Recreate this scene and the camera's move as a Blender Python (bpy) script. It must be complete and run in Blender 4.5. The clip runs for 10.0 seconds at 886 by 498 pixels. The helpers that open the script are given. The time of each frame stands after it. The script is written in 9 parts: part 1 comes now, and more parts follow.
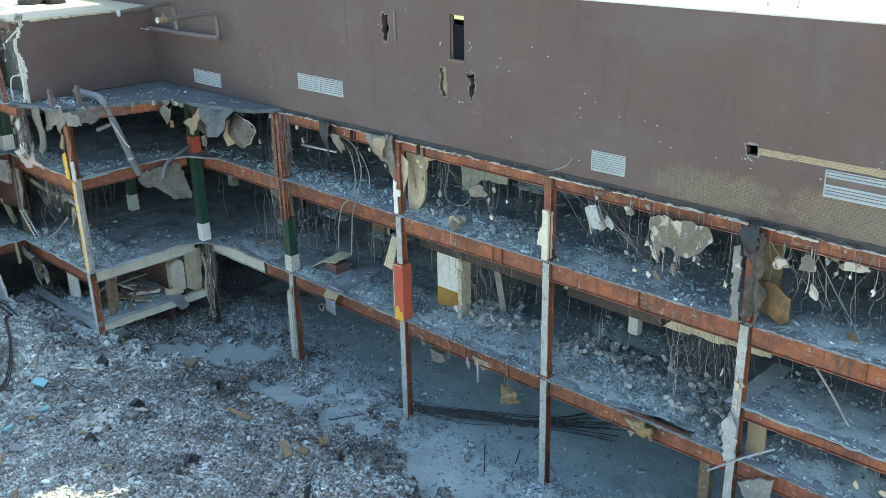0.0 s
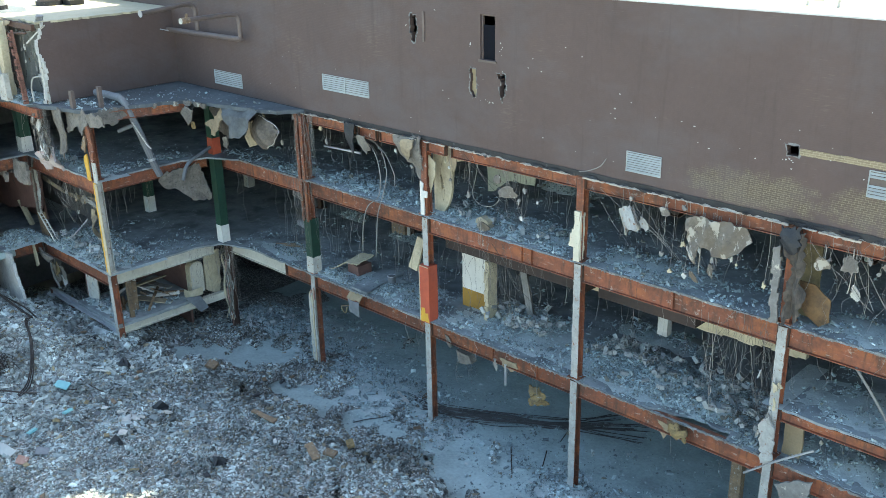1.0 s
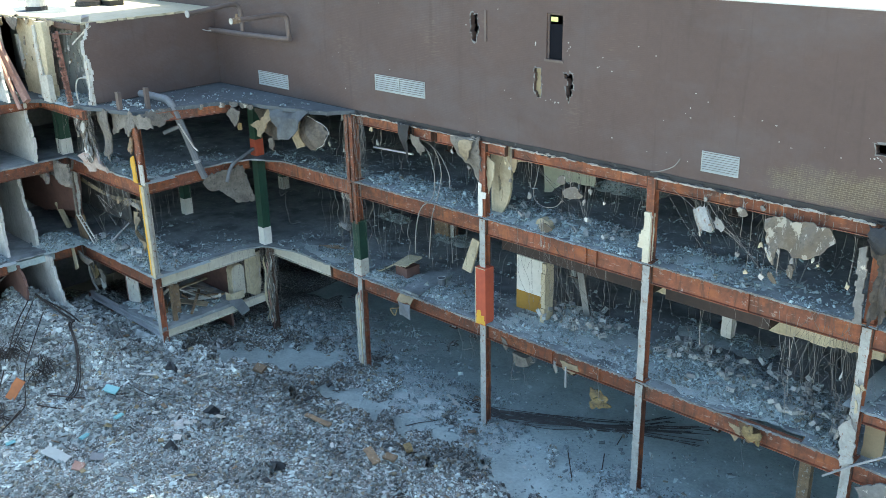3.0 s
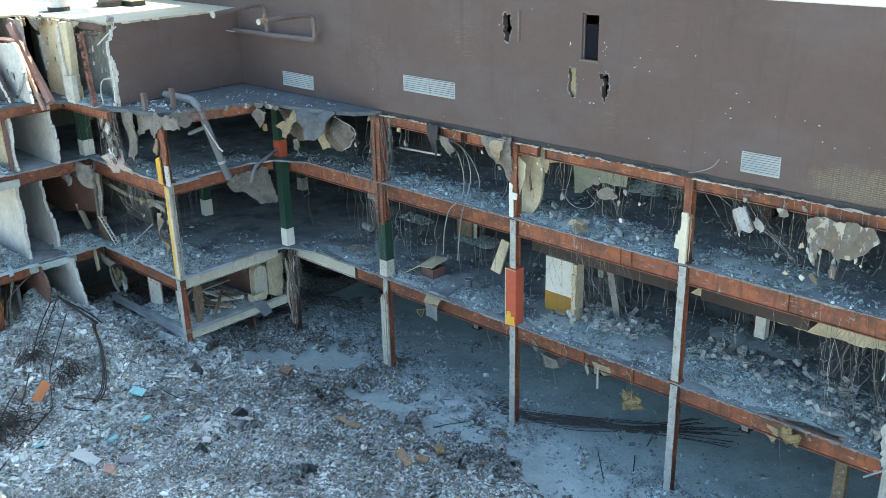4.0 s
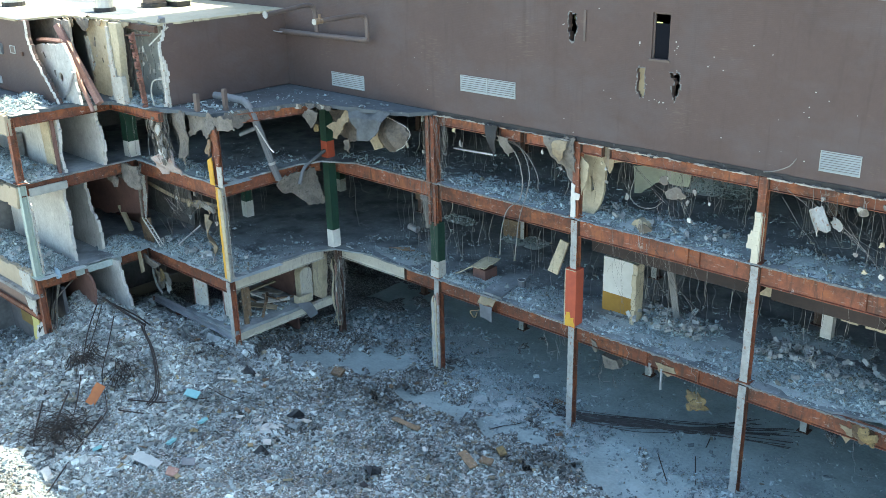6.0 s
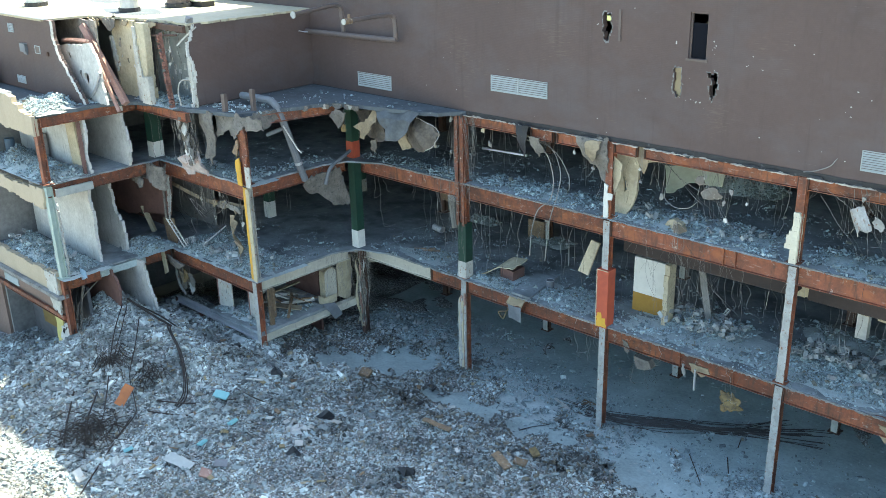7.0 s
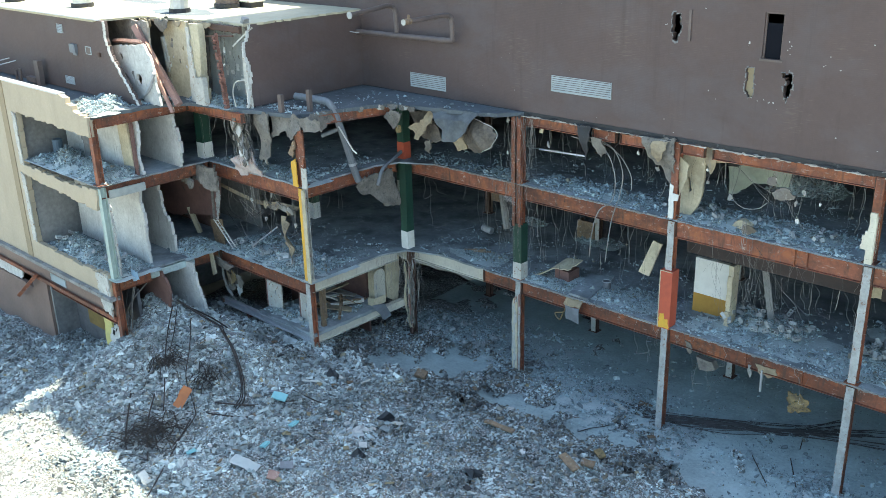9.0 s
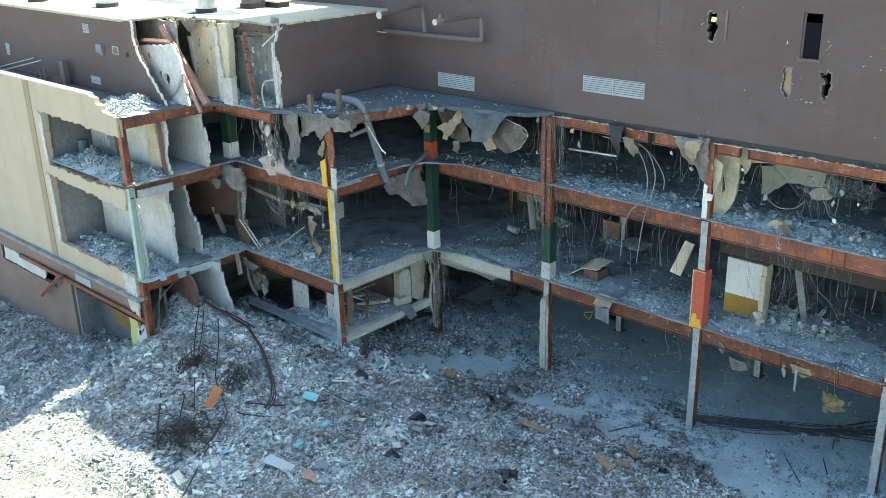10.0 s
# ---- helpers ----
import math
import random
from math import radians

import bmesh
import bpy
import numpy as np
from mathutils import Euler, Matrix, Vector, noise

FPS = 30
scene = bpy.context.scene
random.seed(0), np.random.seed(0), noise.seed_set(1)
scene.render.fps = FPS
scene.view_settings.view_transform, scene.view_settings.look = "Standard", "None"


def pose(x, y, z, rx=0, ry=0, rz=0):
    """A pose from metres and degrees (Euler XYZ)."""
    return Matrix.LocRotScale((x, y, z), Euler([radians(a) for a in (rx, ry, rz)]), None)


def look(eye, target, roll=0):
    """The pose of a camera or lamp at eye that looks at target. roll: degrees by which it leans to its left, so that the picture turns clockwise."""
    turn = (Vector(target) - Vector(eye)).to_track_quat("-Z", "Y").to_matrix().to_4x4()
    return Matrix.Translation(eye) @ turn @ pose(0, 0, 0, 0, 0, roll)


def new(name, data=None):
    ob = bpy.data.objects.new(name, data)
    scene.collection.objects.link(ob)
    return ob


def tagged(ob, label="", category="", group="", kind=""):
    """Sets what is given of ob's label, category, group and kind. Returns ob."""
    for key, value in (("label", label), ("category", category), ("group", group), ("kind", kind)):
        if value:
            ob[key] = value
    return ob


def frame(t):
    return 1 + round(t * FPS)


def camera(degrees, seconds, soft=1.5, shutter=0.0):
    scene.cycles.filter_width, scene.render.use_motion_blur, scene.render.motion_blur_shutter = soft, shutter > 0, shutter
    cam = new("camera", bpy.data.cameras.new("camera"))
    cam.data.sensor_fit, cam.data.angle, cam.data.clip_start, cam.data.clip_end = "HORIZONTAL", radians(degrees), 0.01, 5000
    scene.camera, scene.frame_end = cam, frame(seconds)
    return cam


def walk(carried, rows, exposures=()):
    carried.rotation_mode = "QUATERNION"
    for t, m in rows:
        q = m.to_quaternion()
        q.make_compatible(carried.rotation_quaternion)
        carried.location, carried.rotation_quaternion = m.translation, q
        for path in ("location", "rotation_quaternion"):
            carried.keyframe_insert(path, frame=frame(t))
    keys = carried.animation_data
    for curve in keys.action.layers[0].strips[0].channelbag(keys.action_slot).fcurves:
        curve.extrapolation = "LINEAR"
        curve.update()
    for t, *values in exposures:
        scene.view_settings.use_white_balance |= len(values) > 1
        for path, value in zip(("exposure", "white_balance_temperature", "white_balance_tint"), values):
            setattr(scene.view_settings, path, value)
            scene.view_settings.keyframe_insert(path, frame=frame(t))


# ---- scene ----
cam = camera(50.2, 10.0, soft=0.65)
METRES, EYE, TILT, LEAN, TURN = 15.5, 26.54, 0.0, 0.0, 44.7
ROWS = [
    (0.0, 0.0, 0.0, 0.0, -0.43, -21.08, 1.11),
    (0.5, -0.0454, 0.0057, -0.0005, -0.52, -21.05, 1.13),
    (1.0, -0.0917, 0.0129, -0.0007, -0.61, -21.04, 1.15),
    (1.5, -0.139, 0.0207, -0.0015, -0.71, -21.02, 1.17),
    (2.0, -0.1859, 0.029, -0.0025, -0.79, -21.01, 1.21),
    (2.5, -0.2354, 0.0364, -0.0047, -0.87, -20.99, 1.22),
    (4.0, -0.3892, 0.0546, -0.0084, -1.14, -20.89, 1.24),
    (4.5, -0.4408, 0.0595, -0.0091, -1.21, -20.87, 1.25),
    (5.0, -0.4889, 0.0649, -0.0095, -1.25, -20.85, 1.26),
    (5.5, -0.5376, 0.0674, -0.011, -1.33, -20.82, 1.27),
    (7.0, -0.6867, 0.0814, -0.0117, -1.41, -20.78, 1.32),
    (7.5, -0.7367, 0.0857, -0.0111, -1.45, -20.76, 1.34),
    (8.0, -0.7849, 0.0903, -0.0107, -1.48, -20.74, 1.33),
    (8.5, -0.8367, 0.0923, -0.0113, -1.52, -20.71, 1.31),
    (9.0, -0.8901, 0.0944, -0.01, -1.55, -20.72, 1.33),
    (9.5, -0.943, 0.0959, -0.0105, -1.57, -20.69, 1.32),
    (10.0, -0.994, 0.098, -0.0099, -1.58, -20.69, 1.33),
]
walk(cam, [(t, pose(0, 0, EYE, TILT, LEAN, TURN) @ pose(METRES * x, METRES * y, METRES * z, 90 + pitch, roll, yaw)) for t, x, y, z, yaw, pitch, roll in ROWS],
     exposures=[(0.0, 2.01, 6960, -3.0), (5.0, 2.08, 6860, -2.5), (10.0, 1.9, 6740, -2.5)])

# ---- world and light ----
SUN_TO = Vector((0.07, 0.54, 1.0)).normalized()
world = bpy.data.worlds.new("sky")
scene.world = world
world.use_nodes = True
wn = world.node_tree.nodes
sky = wn.new("ShaderNodeTexSky")
sky.sky_type, sky.sun_disc = "NISHITA", False
sky.sun_elevation = math.asin(SUN_TO.z)
sky.sun_rotation = math.atan2(SUN_TO.x, SUN_TO.y)
sky.dust_density = 1.5
wn["Background"].inputs["Strength"].default_value = 0.15
world.node_tree.links.new(sky.outputs[0], wn["Background"].inputs["Color"])
sun = new("sun", bpy.data.lights.new("sun", "SUN"))
sun.data.energy, sun.data.angle, sun.data.color = 5.0, radians(0.5), (1.0, 0.93, 0.8)
sun.matrix_world = look((0, 0, 60), Vector((0, 0, 60)) - SUN_TO)

# ---- materials ----


def mat(name, base, dark=None, rough=0.85, metal=0.0, grain=8.0, stain=0.6, bump=0.3, vary=0.0, island=0.0, blotch=None, blotch_at=0.6):
    """Base colour mottled towards dark at two scales; vary and island shift each object's or piece's brightness; blotch is a third colour in ragged patches."""
    m = bpy.data.materials.new(name)
    m.use_nodes = True
    n, l = m.node_tree.nodes, m.node_tree.links
    p = n["Principled BSDF"]
    p.inputs["Roughness"].default_value, p.inputs["Metallic"].default_value = rough, metal
    co = n.new("ShaderNodeTexCoord")
    geo = n.new("ShaderNodeNewGeometry")
    fine, big = n.new("ShaderNodeTexNoise"), n.new("ShaderNodeTexNoise")
    for tex, sc, det in ((fine, grain, 6), (big, stain, 5)):
        tex.inputs["Scale"].default_value, tex.inputs["Detail"].default_value = sc, det
        tex.inputs["Roughness"].default_value = 0.62
        l.new(geo.outputs["Position"], tex.inputs["Vector"])
    dark = dark or tuple(c * 0.6 for c in base)
    add = n.new("ShaderNodeMath")
    add.operation = "MULTIPLY_ADD"
    l.new(fine.outputs["Fac"], add.inputs[0])
    add.inputs[1].default_value = 0.6
    l.new(big.outputs["Fac"], add.inputs[2])
    ramp = n.new("ShaderNodeMapRange")
    ramp.inputs[1].default_value, ramp.inputs[2].default_value = 0.58, 1.02
    l.new(add.outputs[0], ramp.inputs[0])
    mix = n.new("ShaderNodeMix")
    mix.data_type = "RGBA"
    mix.inputs["A"].default_value, mix.inputs["B"].default_value = (*dark, 1), (*base, 1)
    l.new(ramp.outputs[0], mix.inputs["Factor"])
    out = mix.outputs["Result"]
    if blotch:
        third = n.new("ShaderNodeTexNoise")
        third.inputs["Scale"].default_value, third.inputs["Detail"].default_value = stain * 3.1, 8
        third.inputs["Roughness"].default_value = 0.7
        l.new(geo.outputs["Position"], third.inputs["Vector"])
        cut = n.new("ShaderNodeMapRange")
        cut.inputs[1].default_value, cut.inputs[2].default_value = blotch_at, blotch_at + 0.06
        l.new(third.outputs["Fac"], cut.inputs[0])
        mb = n.new("ShaderNodeMix")
        mb.data_type = "RGBA"
        l.new(cut.outputs[0], mb.inputs["Factor"])
        l.new(out, mb.inputs["A"])
        mb.inputs["B"].default_value = (*blotch, 1)
        out = mb.outputs["Result"]
    if vary or island:
        hsv = n.new("ShaderNodeHueSaturation")
        val = n.new("ShaderNodeMapRange")
        spread = vary or island
        val.inputs[3].default_value, val.inputs[4].default_value = 1 - spread, 1 + spread
        if island:
            l.new(geo.outputs["Random Per Island"], val.inputs[0])
        else:
            info = n.new("ShaderNodeObjectInfo")
            l.new(info.outputs["Random"], val.inputs[0])
        l.new(val.outputs[0], hsv.inputs["Value"])
        l.new(out, hsv.inputs["Color"])
        out = hsv.outputs["Color"]
    l.new(out, p.inputs["Base Color"])
    if bump:
        b = n.new("ShaderNodeBump")
        b.inputs["Strength"].default_value, b.inputs["Distance"].default_value = bump, 0.03
        l.new(add.outputs[0], b.inputs["Height"])
        l.new(b.outputs["Normal"], p.inputs["Normal"])
    return m


def layer(m, colour, scale, lo, hi, amount=1.0, detail=6):
    """A further colour over a material's base, cut from noise stretched by scale along x, y and z."""
    n, l = m.node_tree.nodes, m.node_tree.links
    p = n["Principled BSDF"]
    under = p.inputs["Base Color"].links[0].from_socket
    geo, mp, tex = n.new("ShaderNodeNewGeometry"), n.new("ShaderNodeMapping"), n.new("ShaderNodeTexNoise")
    mp.inputs["Scale"].default_value = scale
    tex.inputs["Scale"].default_value, tex.inputs["Detail"].default_value, tex.inputs["Roughness"].default_value = 1.0, detail, 0.65
    cut, mix = n.new("ShaderNodeMapRange"), n.new("ShaderNodeMix")
    cut.inputs[1].default_value, cut.inputs[2].default_value, cut.inputs[4].default_value = lo, hi, amount
    mix.data_type = "RGBA"
    mix.inputs["B"].default_value = (*colour, 1)
    l.new(geo.outputs["Position"], mp.inputs["Vector"])
    l.new(mp.outputs[0], tex.inputs["Vector"])
    l.new(tex.outputs["Fac"], cut.inputs[0])
    l.new(cut.outputs[0], mix.inputs["Factor"])
    l.new(under, mix.inputs["A"])
    l.new(mix.outputs["Result"], p.inputs["Base Color"])
    return m


def rubble_mat(name, stops, grain=9.0, wide=(0.5, 1.28)):
    """Broken pieces: each island takes its colour from the stops, dusted over by noise."""
    m = mat(name, (0.4, 0.4, 0.4), grain=grain, bump=0.25)
    n, l = m.node_tree.nodes, m.node_tree.links
    p = n["Principled BSDF"]
    geo = n["Geometry"] if "Geometry" in n else n.new("ShaderNodeNewGeometry")
    ramp = n.new("ShaderNodeValToRGB")
    ramp.color_ramp.interpolation = "CONSTANT"
    el = ramp.color_ramp.elements
    while len(el) < len(stops):
        el.new(0.5)
    for e, (at, col) in zip(el, stops):
        e.position, e.color = at, (col[0] * 0.94, col[1] * 1.02, col[2] * 1.02, 1)
    l.new(geo.outputs["Random Per Island"], ramp.inputs[0])
    tex = n.new("ShaderNodeTexNoise")
    tex.inputs["Scale"].default_value, tex.inputs["Detail"].default_value = 5.0, 5
    l.new(geo.outputs["Position"], tex.inputs["Vector"])
    v = n.new("ShaderNodeMapRange")
    v.inputs[1].default_value, v.inputs[2].default_value, v.inputs[3].default_value, v.inputs[4].default_value = 0.3, 0.7, 0.7, 1.15
    l.new(tex.outputs["Fac"], v.inputs[0])
    broad = n.new("ShaderNodeTexNoise")
    broad.inputs["Scale"].default_value, broad.inputs["Detail"].default_value = 0.42, 7
    broad.inputs["Roughness"].default_value = 0.6
    l.new(geo.outputs["Position"], broad.inputs["Vector"])
    w = n.new("ShaderNodeMapRange")
    w.inputs[1].default_value, w.inputs[2].default_value, w.inputs[3].default_value, w.inputs[4].default_value = 0.36, 0.62, *wide
    l.new(broad.outputs["Fac"], w.inputs[0])
    vw = n.new("ShaderNodeMath")
    vw.operation = "MULTIPLY"
    l.new(v.outputs[0], vw.inputs[0])
    l.new(w.outputs[0], vw.inputs[1])
    hsv = n.new("ShaderNodeHueSaturation")
    l.new(vw.outputs[0], hsv.inputs["Value"])
    l.new(ramp.outputs["Color"], hsv.inputs["Color"])
    l.new(hsv.outputs["Color"], p.inputs["Base Color"])
    return m


def gravel_mat(name, stops, size=0.06):
    """Ground of small broken stones: cells of two sizes, each with a grey of its own, standing out as relief."""
    m = bpy.data.materials.new(name)
    m.use_nodes = True
    n, l = m.node_tree.nodes, m.node_tree.links
    p = n["Principled BSDF"]
    p.inputs["Roughness"].default_value = 0.9
    geo = n.new("ShaderNodeNewGeometry")
    cols, heights = [], []
    for k, width in enumerate((size, size * 2.3)):
        cell = n.new("ShaderNodeTexVoronoi")
        cell.inputs["Scale"].default_value = 1 / width
        l.new(geo.outputs["Position"], cell.inputs["Vector"])
        ramp = n.new("ShaderNodeValToRGB")
        ramp.color_ramp.interpolation = "CONSTANT"
        el = ramp.color_ramp.elements
        while len(el) < len(stops):
            el.new(0.5)
        for e, (at, col) in zip(el, stops):
            e.position, e.color = at, (*col, 1)
        sep = n.new("ShaderNodeSeparateColor")
        l.new(cell.outputs["Color"], sep.inputs[0])
        l.new(sep.outputs[k], ramp.inputs[0])
        cols.append(ramp)
        heights.append(cell)
    pick = n.new("ShaderNodeTexNoise")
    pick.inputs["Scale"].default_value, pick.inputs["Detail"].default_value = 1.1, 6
    l.new(geo.outputs["Position"], pick.inputs["Vector"])
    cut = n.new("ShaderNodeMapRange")
    cut.inputs[1].default_value, cut.inputs[2].default_value = 0.52, 0.56
    l.new(pick.outputs["Fac"], cut.inputs[0])
    mix = n.new("ShaderNodeMix")
    mix.data_type = "RGBA"
    l.new(cut.outputs[0], mix.inputs["Factor"])
    l.new(cols[0].outputs["Color"], mix.inputs["A"])
    l.new(cols[1].outputs["Color"], mix.inputs["B"])
    l.new(mix.outputs["Result"], p.inputs["Base Color"])
    high = n.new("ShaderNodeMix")
    l.new(cut.outputs[0], high.inputs["Factor"])
    l.new(heights[0].outputs["Distance"], high.inputs["A"])
    l.new(heights[1].outputs["Distance"], high.inputs["B"])
    b = n.new("ShaderNodeBump")
    b.invert = True
    b.inputs["Strength"].default_value, b.inputs["Distance"].default_value = 1.0, size
    l.new(high.outputs["Result"], b.inputs["Height"])
    l.new(b.outputs["Normal"], p.inputs["Normal"])
    return m


def brick_mat(name, paint, paint2, bare, mortar, worn=((0, 0, 0, 1),), axis="x"):
    """Painted brickwork with courses of 75 mm in relief; inside the worn patches (x, z, half length, half height) paint is off the joints."""
    m = mat(name, paint, paint2, rough=0.75, grain=5, stain=0.35, bump=0.0)
    n, l = m.node_tree.nodes, m.node_tree.links
    p = n["Principled BSDF"]
    coat = p.inputs["Base Color"].links[0].from_socket
    geo = n.new("ShaderNodeNewGeometry")
    sep, com = n.new("ShaderNodeSeparateXYZ"), n.new("ShaderNodeCombineXYZ")
    l.new(geo.outputs["Position"], sep.inputs[0])
    l.new(sep.outputs["X" if axis == "x" else "Y"], com.inputs["X"])
    l.new(sep.outputs["Z"], com.inputs["Y"])
    br = n.new("ShaderNodeTexBrick")
    l.new(com.outputs[0], br.inputs["Vector"])
    br.inputs["Scale"].default_value = 1.0
    br.inputs["Brick Width"].default_value, br.inputs["Row Height"].default_value = 0.21, 0.075
    br.inputs["Mortar Size"].default_value, br.inputs["Mortar Smooth"].default_value = 0.008, 0.4
    br.inputs["Color1"].default_value = (*bare, 1)
    br.inputs["Color2"].default_value = (*[c * 0.75 for c in bare], 1)
    br.inputs["Mortar"].default_value = (*mortar, 1)
    noise_w = n.new("ShaderNodeTexNoise")
    noise_w.inputs["Scale"].default_value, noise_w.inputs["Detail"].default_value = 1.3, 9
    noise_w.inputs["Roughness"].default_value = 0.75
    l.new(geo.outputs["Position"], noise_w.inputs["Vector"])
    total = None
    for cx, cz, hx, hz in worn:
        dx, dz = n.new("ShaderNodeMath"), n.new("ShaderNodeMath")
        for d, sock, c, h in ((dx, com.inputs["X"].links[0].from_socket, cx, hx), (dz, sep.outputs["Z"], cz, hz)):
            d.operation = "SUBTRACT"
            l.new(sock, d.inputs[0])
            d.inputs[1].default_value = c
        sq = []
        for d, h in ((dx, hx or 1e-3), (dz, hz)):
            q = n.new("ShaderNodeMath")
            q.operation = "DIVIDE"
            l.new(d.outputs[0], q.inputs[0])
            q.inputs[1].default_value = h
            w = n.new("ShaderNodeMath")
            w.operation = "MULTIPLY"
            l.new(q.outputs[0], w.inputs[0])
            l.new(q.outputs[0], w.inputs[1])
            sq.append(w)
        su = n.new("ShaderNodeMath")
        l.new(sq[0].outputs[0], su.inputs[0])
        l.new(sq[1].outputs[0], su.inputs[1])
        mr = n.new("ShaderNodeMapRange")
        mr.inputs[1].default_value, mr.inputs[2].default_value, mr.inputs[3].default_value, mr.inputs[4].default_value = 0.0, 1.3, 0.42, -0.1
        l.new(su.outputs[0], mr.inputs[0])
        if total is None:
            total = mr
        else:
            mx = n.new("ShaderNodeMath")
            mx.operation = "MAXIMUM"
            l.new(total.outputs[0], mx.inputs[0])
            l.new(mr.outputs[0], mx.inputs[1])
            total = mx
    ad = n.new("ShaderNodeMath")
    l.new(total.outputs[0], ad.inputs[0])
    l.new(noise_w.outputs["Fac"], ad.inputs[1])
    cut = n.new("ShaderNodeMapRange")
    cut.inputs[1].default_value, cut.inputs[2].default_value = 0.66, 0.86
    l.new(ad.outputs[0], cut.inputs[0])
    mix = n.new("ShaderNodeMix")
    mix.data_type = "RGBA"
    l.new(cut.outputs[0], mix.inputs["Factor"])
    l.new(coat, mix.inputs["A"])
    l.new(br.outputs["Color"], mix.inputs["B"])
    # short scrapes along the courses
    mp = n.new("ShaderNodeMapping")
    mp.inputs["Scale"].default_value = (2.2, 17.0, 1.0)
    l.new(com.outputs[0], mp.inputs["Vector"])
    scr = n.new("ShaderNodeTexNoise")
    scr.inputs["Scale"].default_value, scr.inputs["Detail"].default_value = 1.0, 3
    l.new(mp.outputs[0], scr.inputs["Vector"])
    area = n.new("ShaderNodeTexNoise")
    area.inputs["Scale"].default_value, area.inputs["Detail"].default_value = 0.35, 3
    l.new(geo.outputs["Position"], area.inputs["Vector"])
    both = n.new("ShaderNodeMath")
    both.operation = "MULTIPLY"
    l.new(scr.outputs["Fac"], both.inputs[0])
    l.new(area.outputs["Fac"], both.inputs[1])
    sc = n.new("ShaderNodeMapRange")
    sc.inputs[1].default_value, sc.inputs[2].default_value, sc.inputs[3].default_value, sc.inputs[4].default_value = 0.37, 0.45, 0.0, 0.16
    l.new(both.outputs[0], sc.inputs[0])
    scm = n.new("ShaderNodeMix")
    scm.data_type = "RGBA"
    l.new(sc.outputs[0], scm.inputs["Factor"])
    l.new(mix.outputs["Result"], scm.inputs["A"])
    scm.inputs["B"].default_value = (*mortar, 1)
    l.new(scm.outputs["Result"], p.inputs["Base Color"])
    b = n.new("ShaderNodeBump")
    b.inputs["Strength"].default_value, b.inputs["Distance"].default_value = 0.35, 0.012
    b.invert = True
    l.new(br.outputs["Fac"], b.inputs["Height"])
    l.new(b.outputs["Normal"], p.inputs["Normal"])
    return m


BROWN = brick_mat("brown_painted_brick", (0.113, 0.078, 0.071), (0.092, 0.064, 0.059), (0.137, 0.104, 0.073), (0.25, 0.215, 0.157),
                  ((-15.5, 16.3, 4.0, 1.0), (-10.0, 16.3, 5.0, 1.0), (-5.0, 16.3, 6.0, 1.0)))
BROWN_SIDE = brick_mat("brown_painted_brick_side", (0.113, 0.078, 0.071), (0.092, 0.064, 0.059), (0.13, 0.1, 0.07), (0.22, 0.185, 0.135), axis="y")
TAN = brick_mat("tan_brick", (0.46, 0.385, 0.285), (0.39, 0.325, 0.24), (0.5, 0.42, 0.28), (0.6, 0.55, 0.45))
TAN_DARK = mat("olive_brick", (0.33, 0.26, 0.17), (0.25, 0.2, 0.13), grain=12)
WOODTAN = brick_mat("scraped_brick", (0.36, 0.295, 0.19), (0.29, 0.235, 0.15), (0.28, 0.225, 0.145), (0.38, 0.325, 0.23), ((-10.0, 18.0, 12.0, 0.5),))
CONC = mat("dusty_concrete", (0.45, 0.545, 0.55), (0.26, 0.315, 0.32), grain=6, stain=0.5, bump=0.4, blotch=(0.5, 0.5, 0.48), blotch_at=0.62)
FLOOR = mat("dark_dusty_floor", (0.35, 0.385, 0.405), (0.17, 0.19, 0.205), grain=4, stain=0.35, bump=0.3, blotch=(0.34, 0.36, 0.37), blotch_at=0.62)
EDGE = layer(mat("broken_concrete", (0.27, 0.275, 0.275), (0.11, 0.112, 0.115), grain=9, stain=1.5, bump=0.8), (0.5, 0.48, 0.44), (4.0, 4.0, 9.0), 0.6, 0.66, 0.8)
RUST = mat("red_primed_steel", (0.275, 0.088, 0.046), (0.1, 0.044, 0.03), rough=0.7, grain=6, stain=0.8, bump=0.2, vary=0.3, blotch=(0.36, 0.3, 0.26), blotch_at=0.61)
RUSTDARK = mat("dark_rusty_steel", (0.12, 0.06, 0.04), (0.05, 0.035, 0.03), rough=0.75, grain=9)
WHITE = mat("chipped_white_paint", (0.55, 0.545, 0.505), (0.36, 0.35, 0.32), grain=7, stain=1.4, bump=0.5, blotch=(0.25, 0.16, 0.11), blotch_at=0.57)
PLASTER = mat("dirty_white_plaster", (0.64, 0.635, 0.61), (0.42, 0.415, 0.4), grain=6, stain=0.7, blotch=(0.42, 0.4, 0.37), blotch_at=0.62)
CREAMSTEEL = mat("cream_painted_steel", (0.6, 0.57, 0.48), (0.45, 0.42, 0.36), rough=0.6, grain=6, blotch=(0.35, 0.2, 0.13), blotch_at=0.68)
CREAM = mat("cream_plaster", (0.6, 0.53, 0.38), (0.36, 0.31, 0.22), grain=6, stain=0.7, bump=0.6, blotch=(0.3, 0.27, 0.23), blotch_at=0.63)
GREY = mat("grey_render", (0.28, 0.275, 0.265), (0.15, 0.145, 0.14), grain=5, stain=0.9, bump=0.8, blotch=(0.52, 0.48, 0.42), blotch_at=0.6)
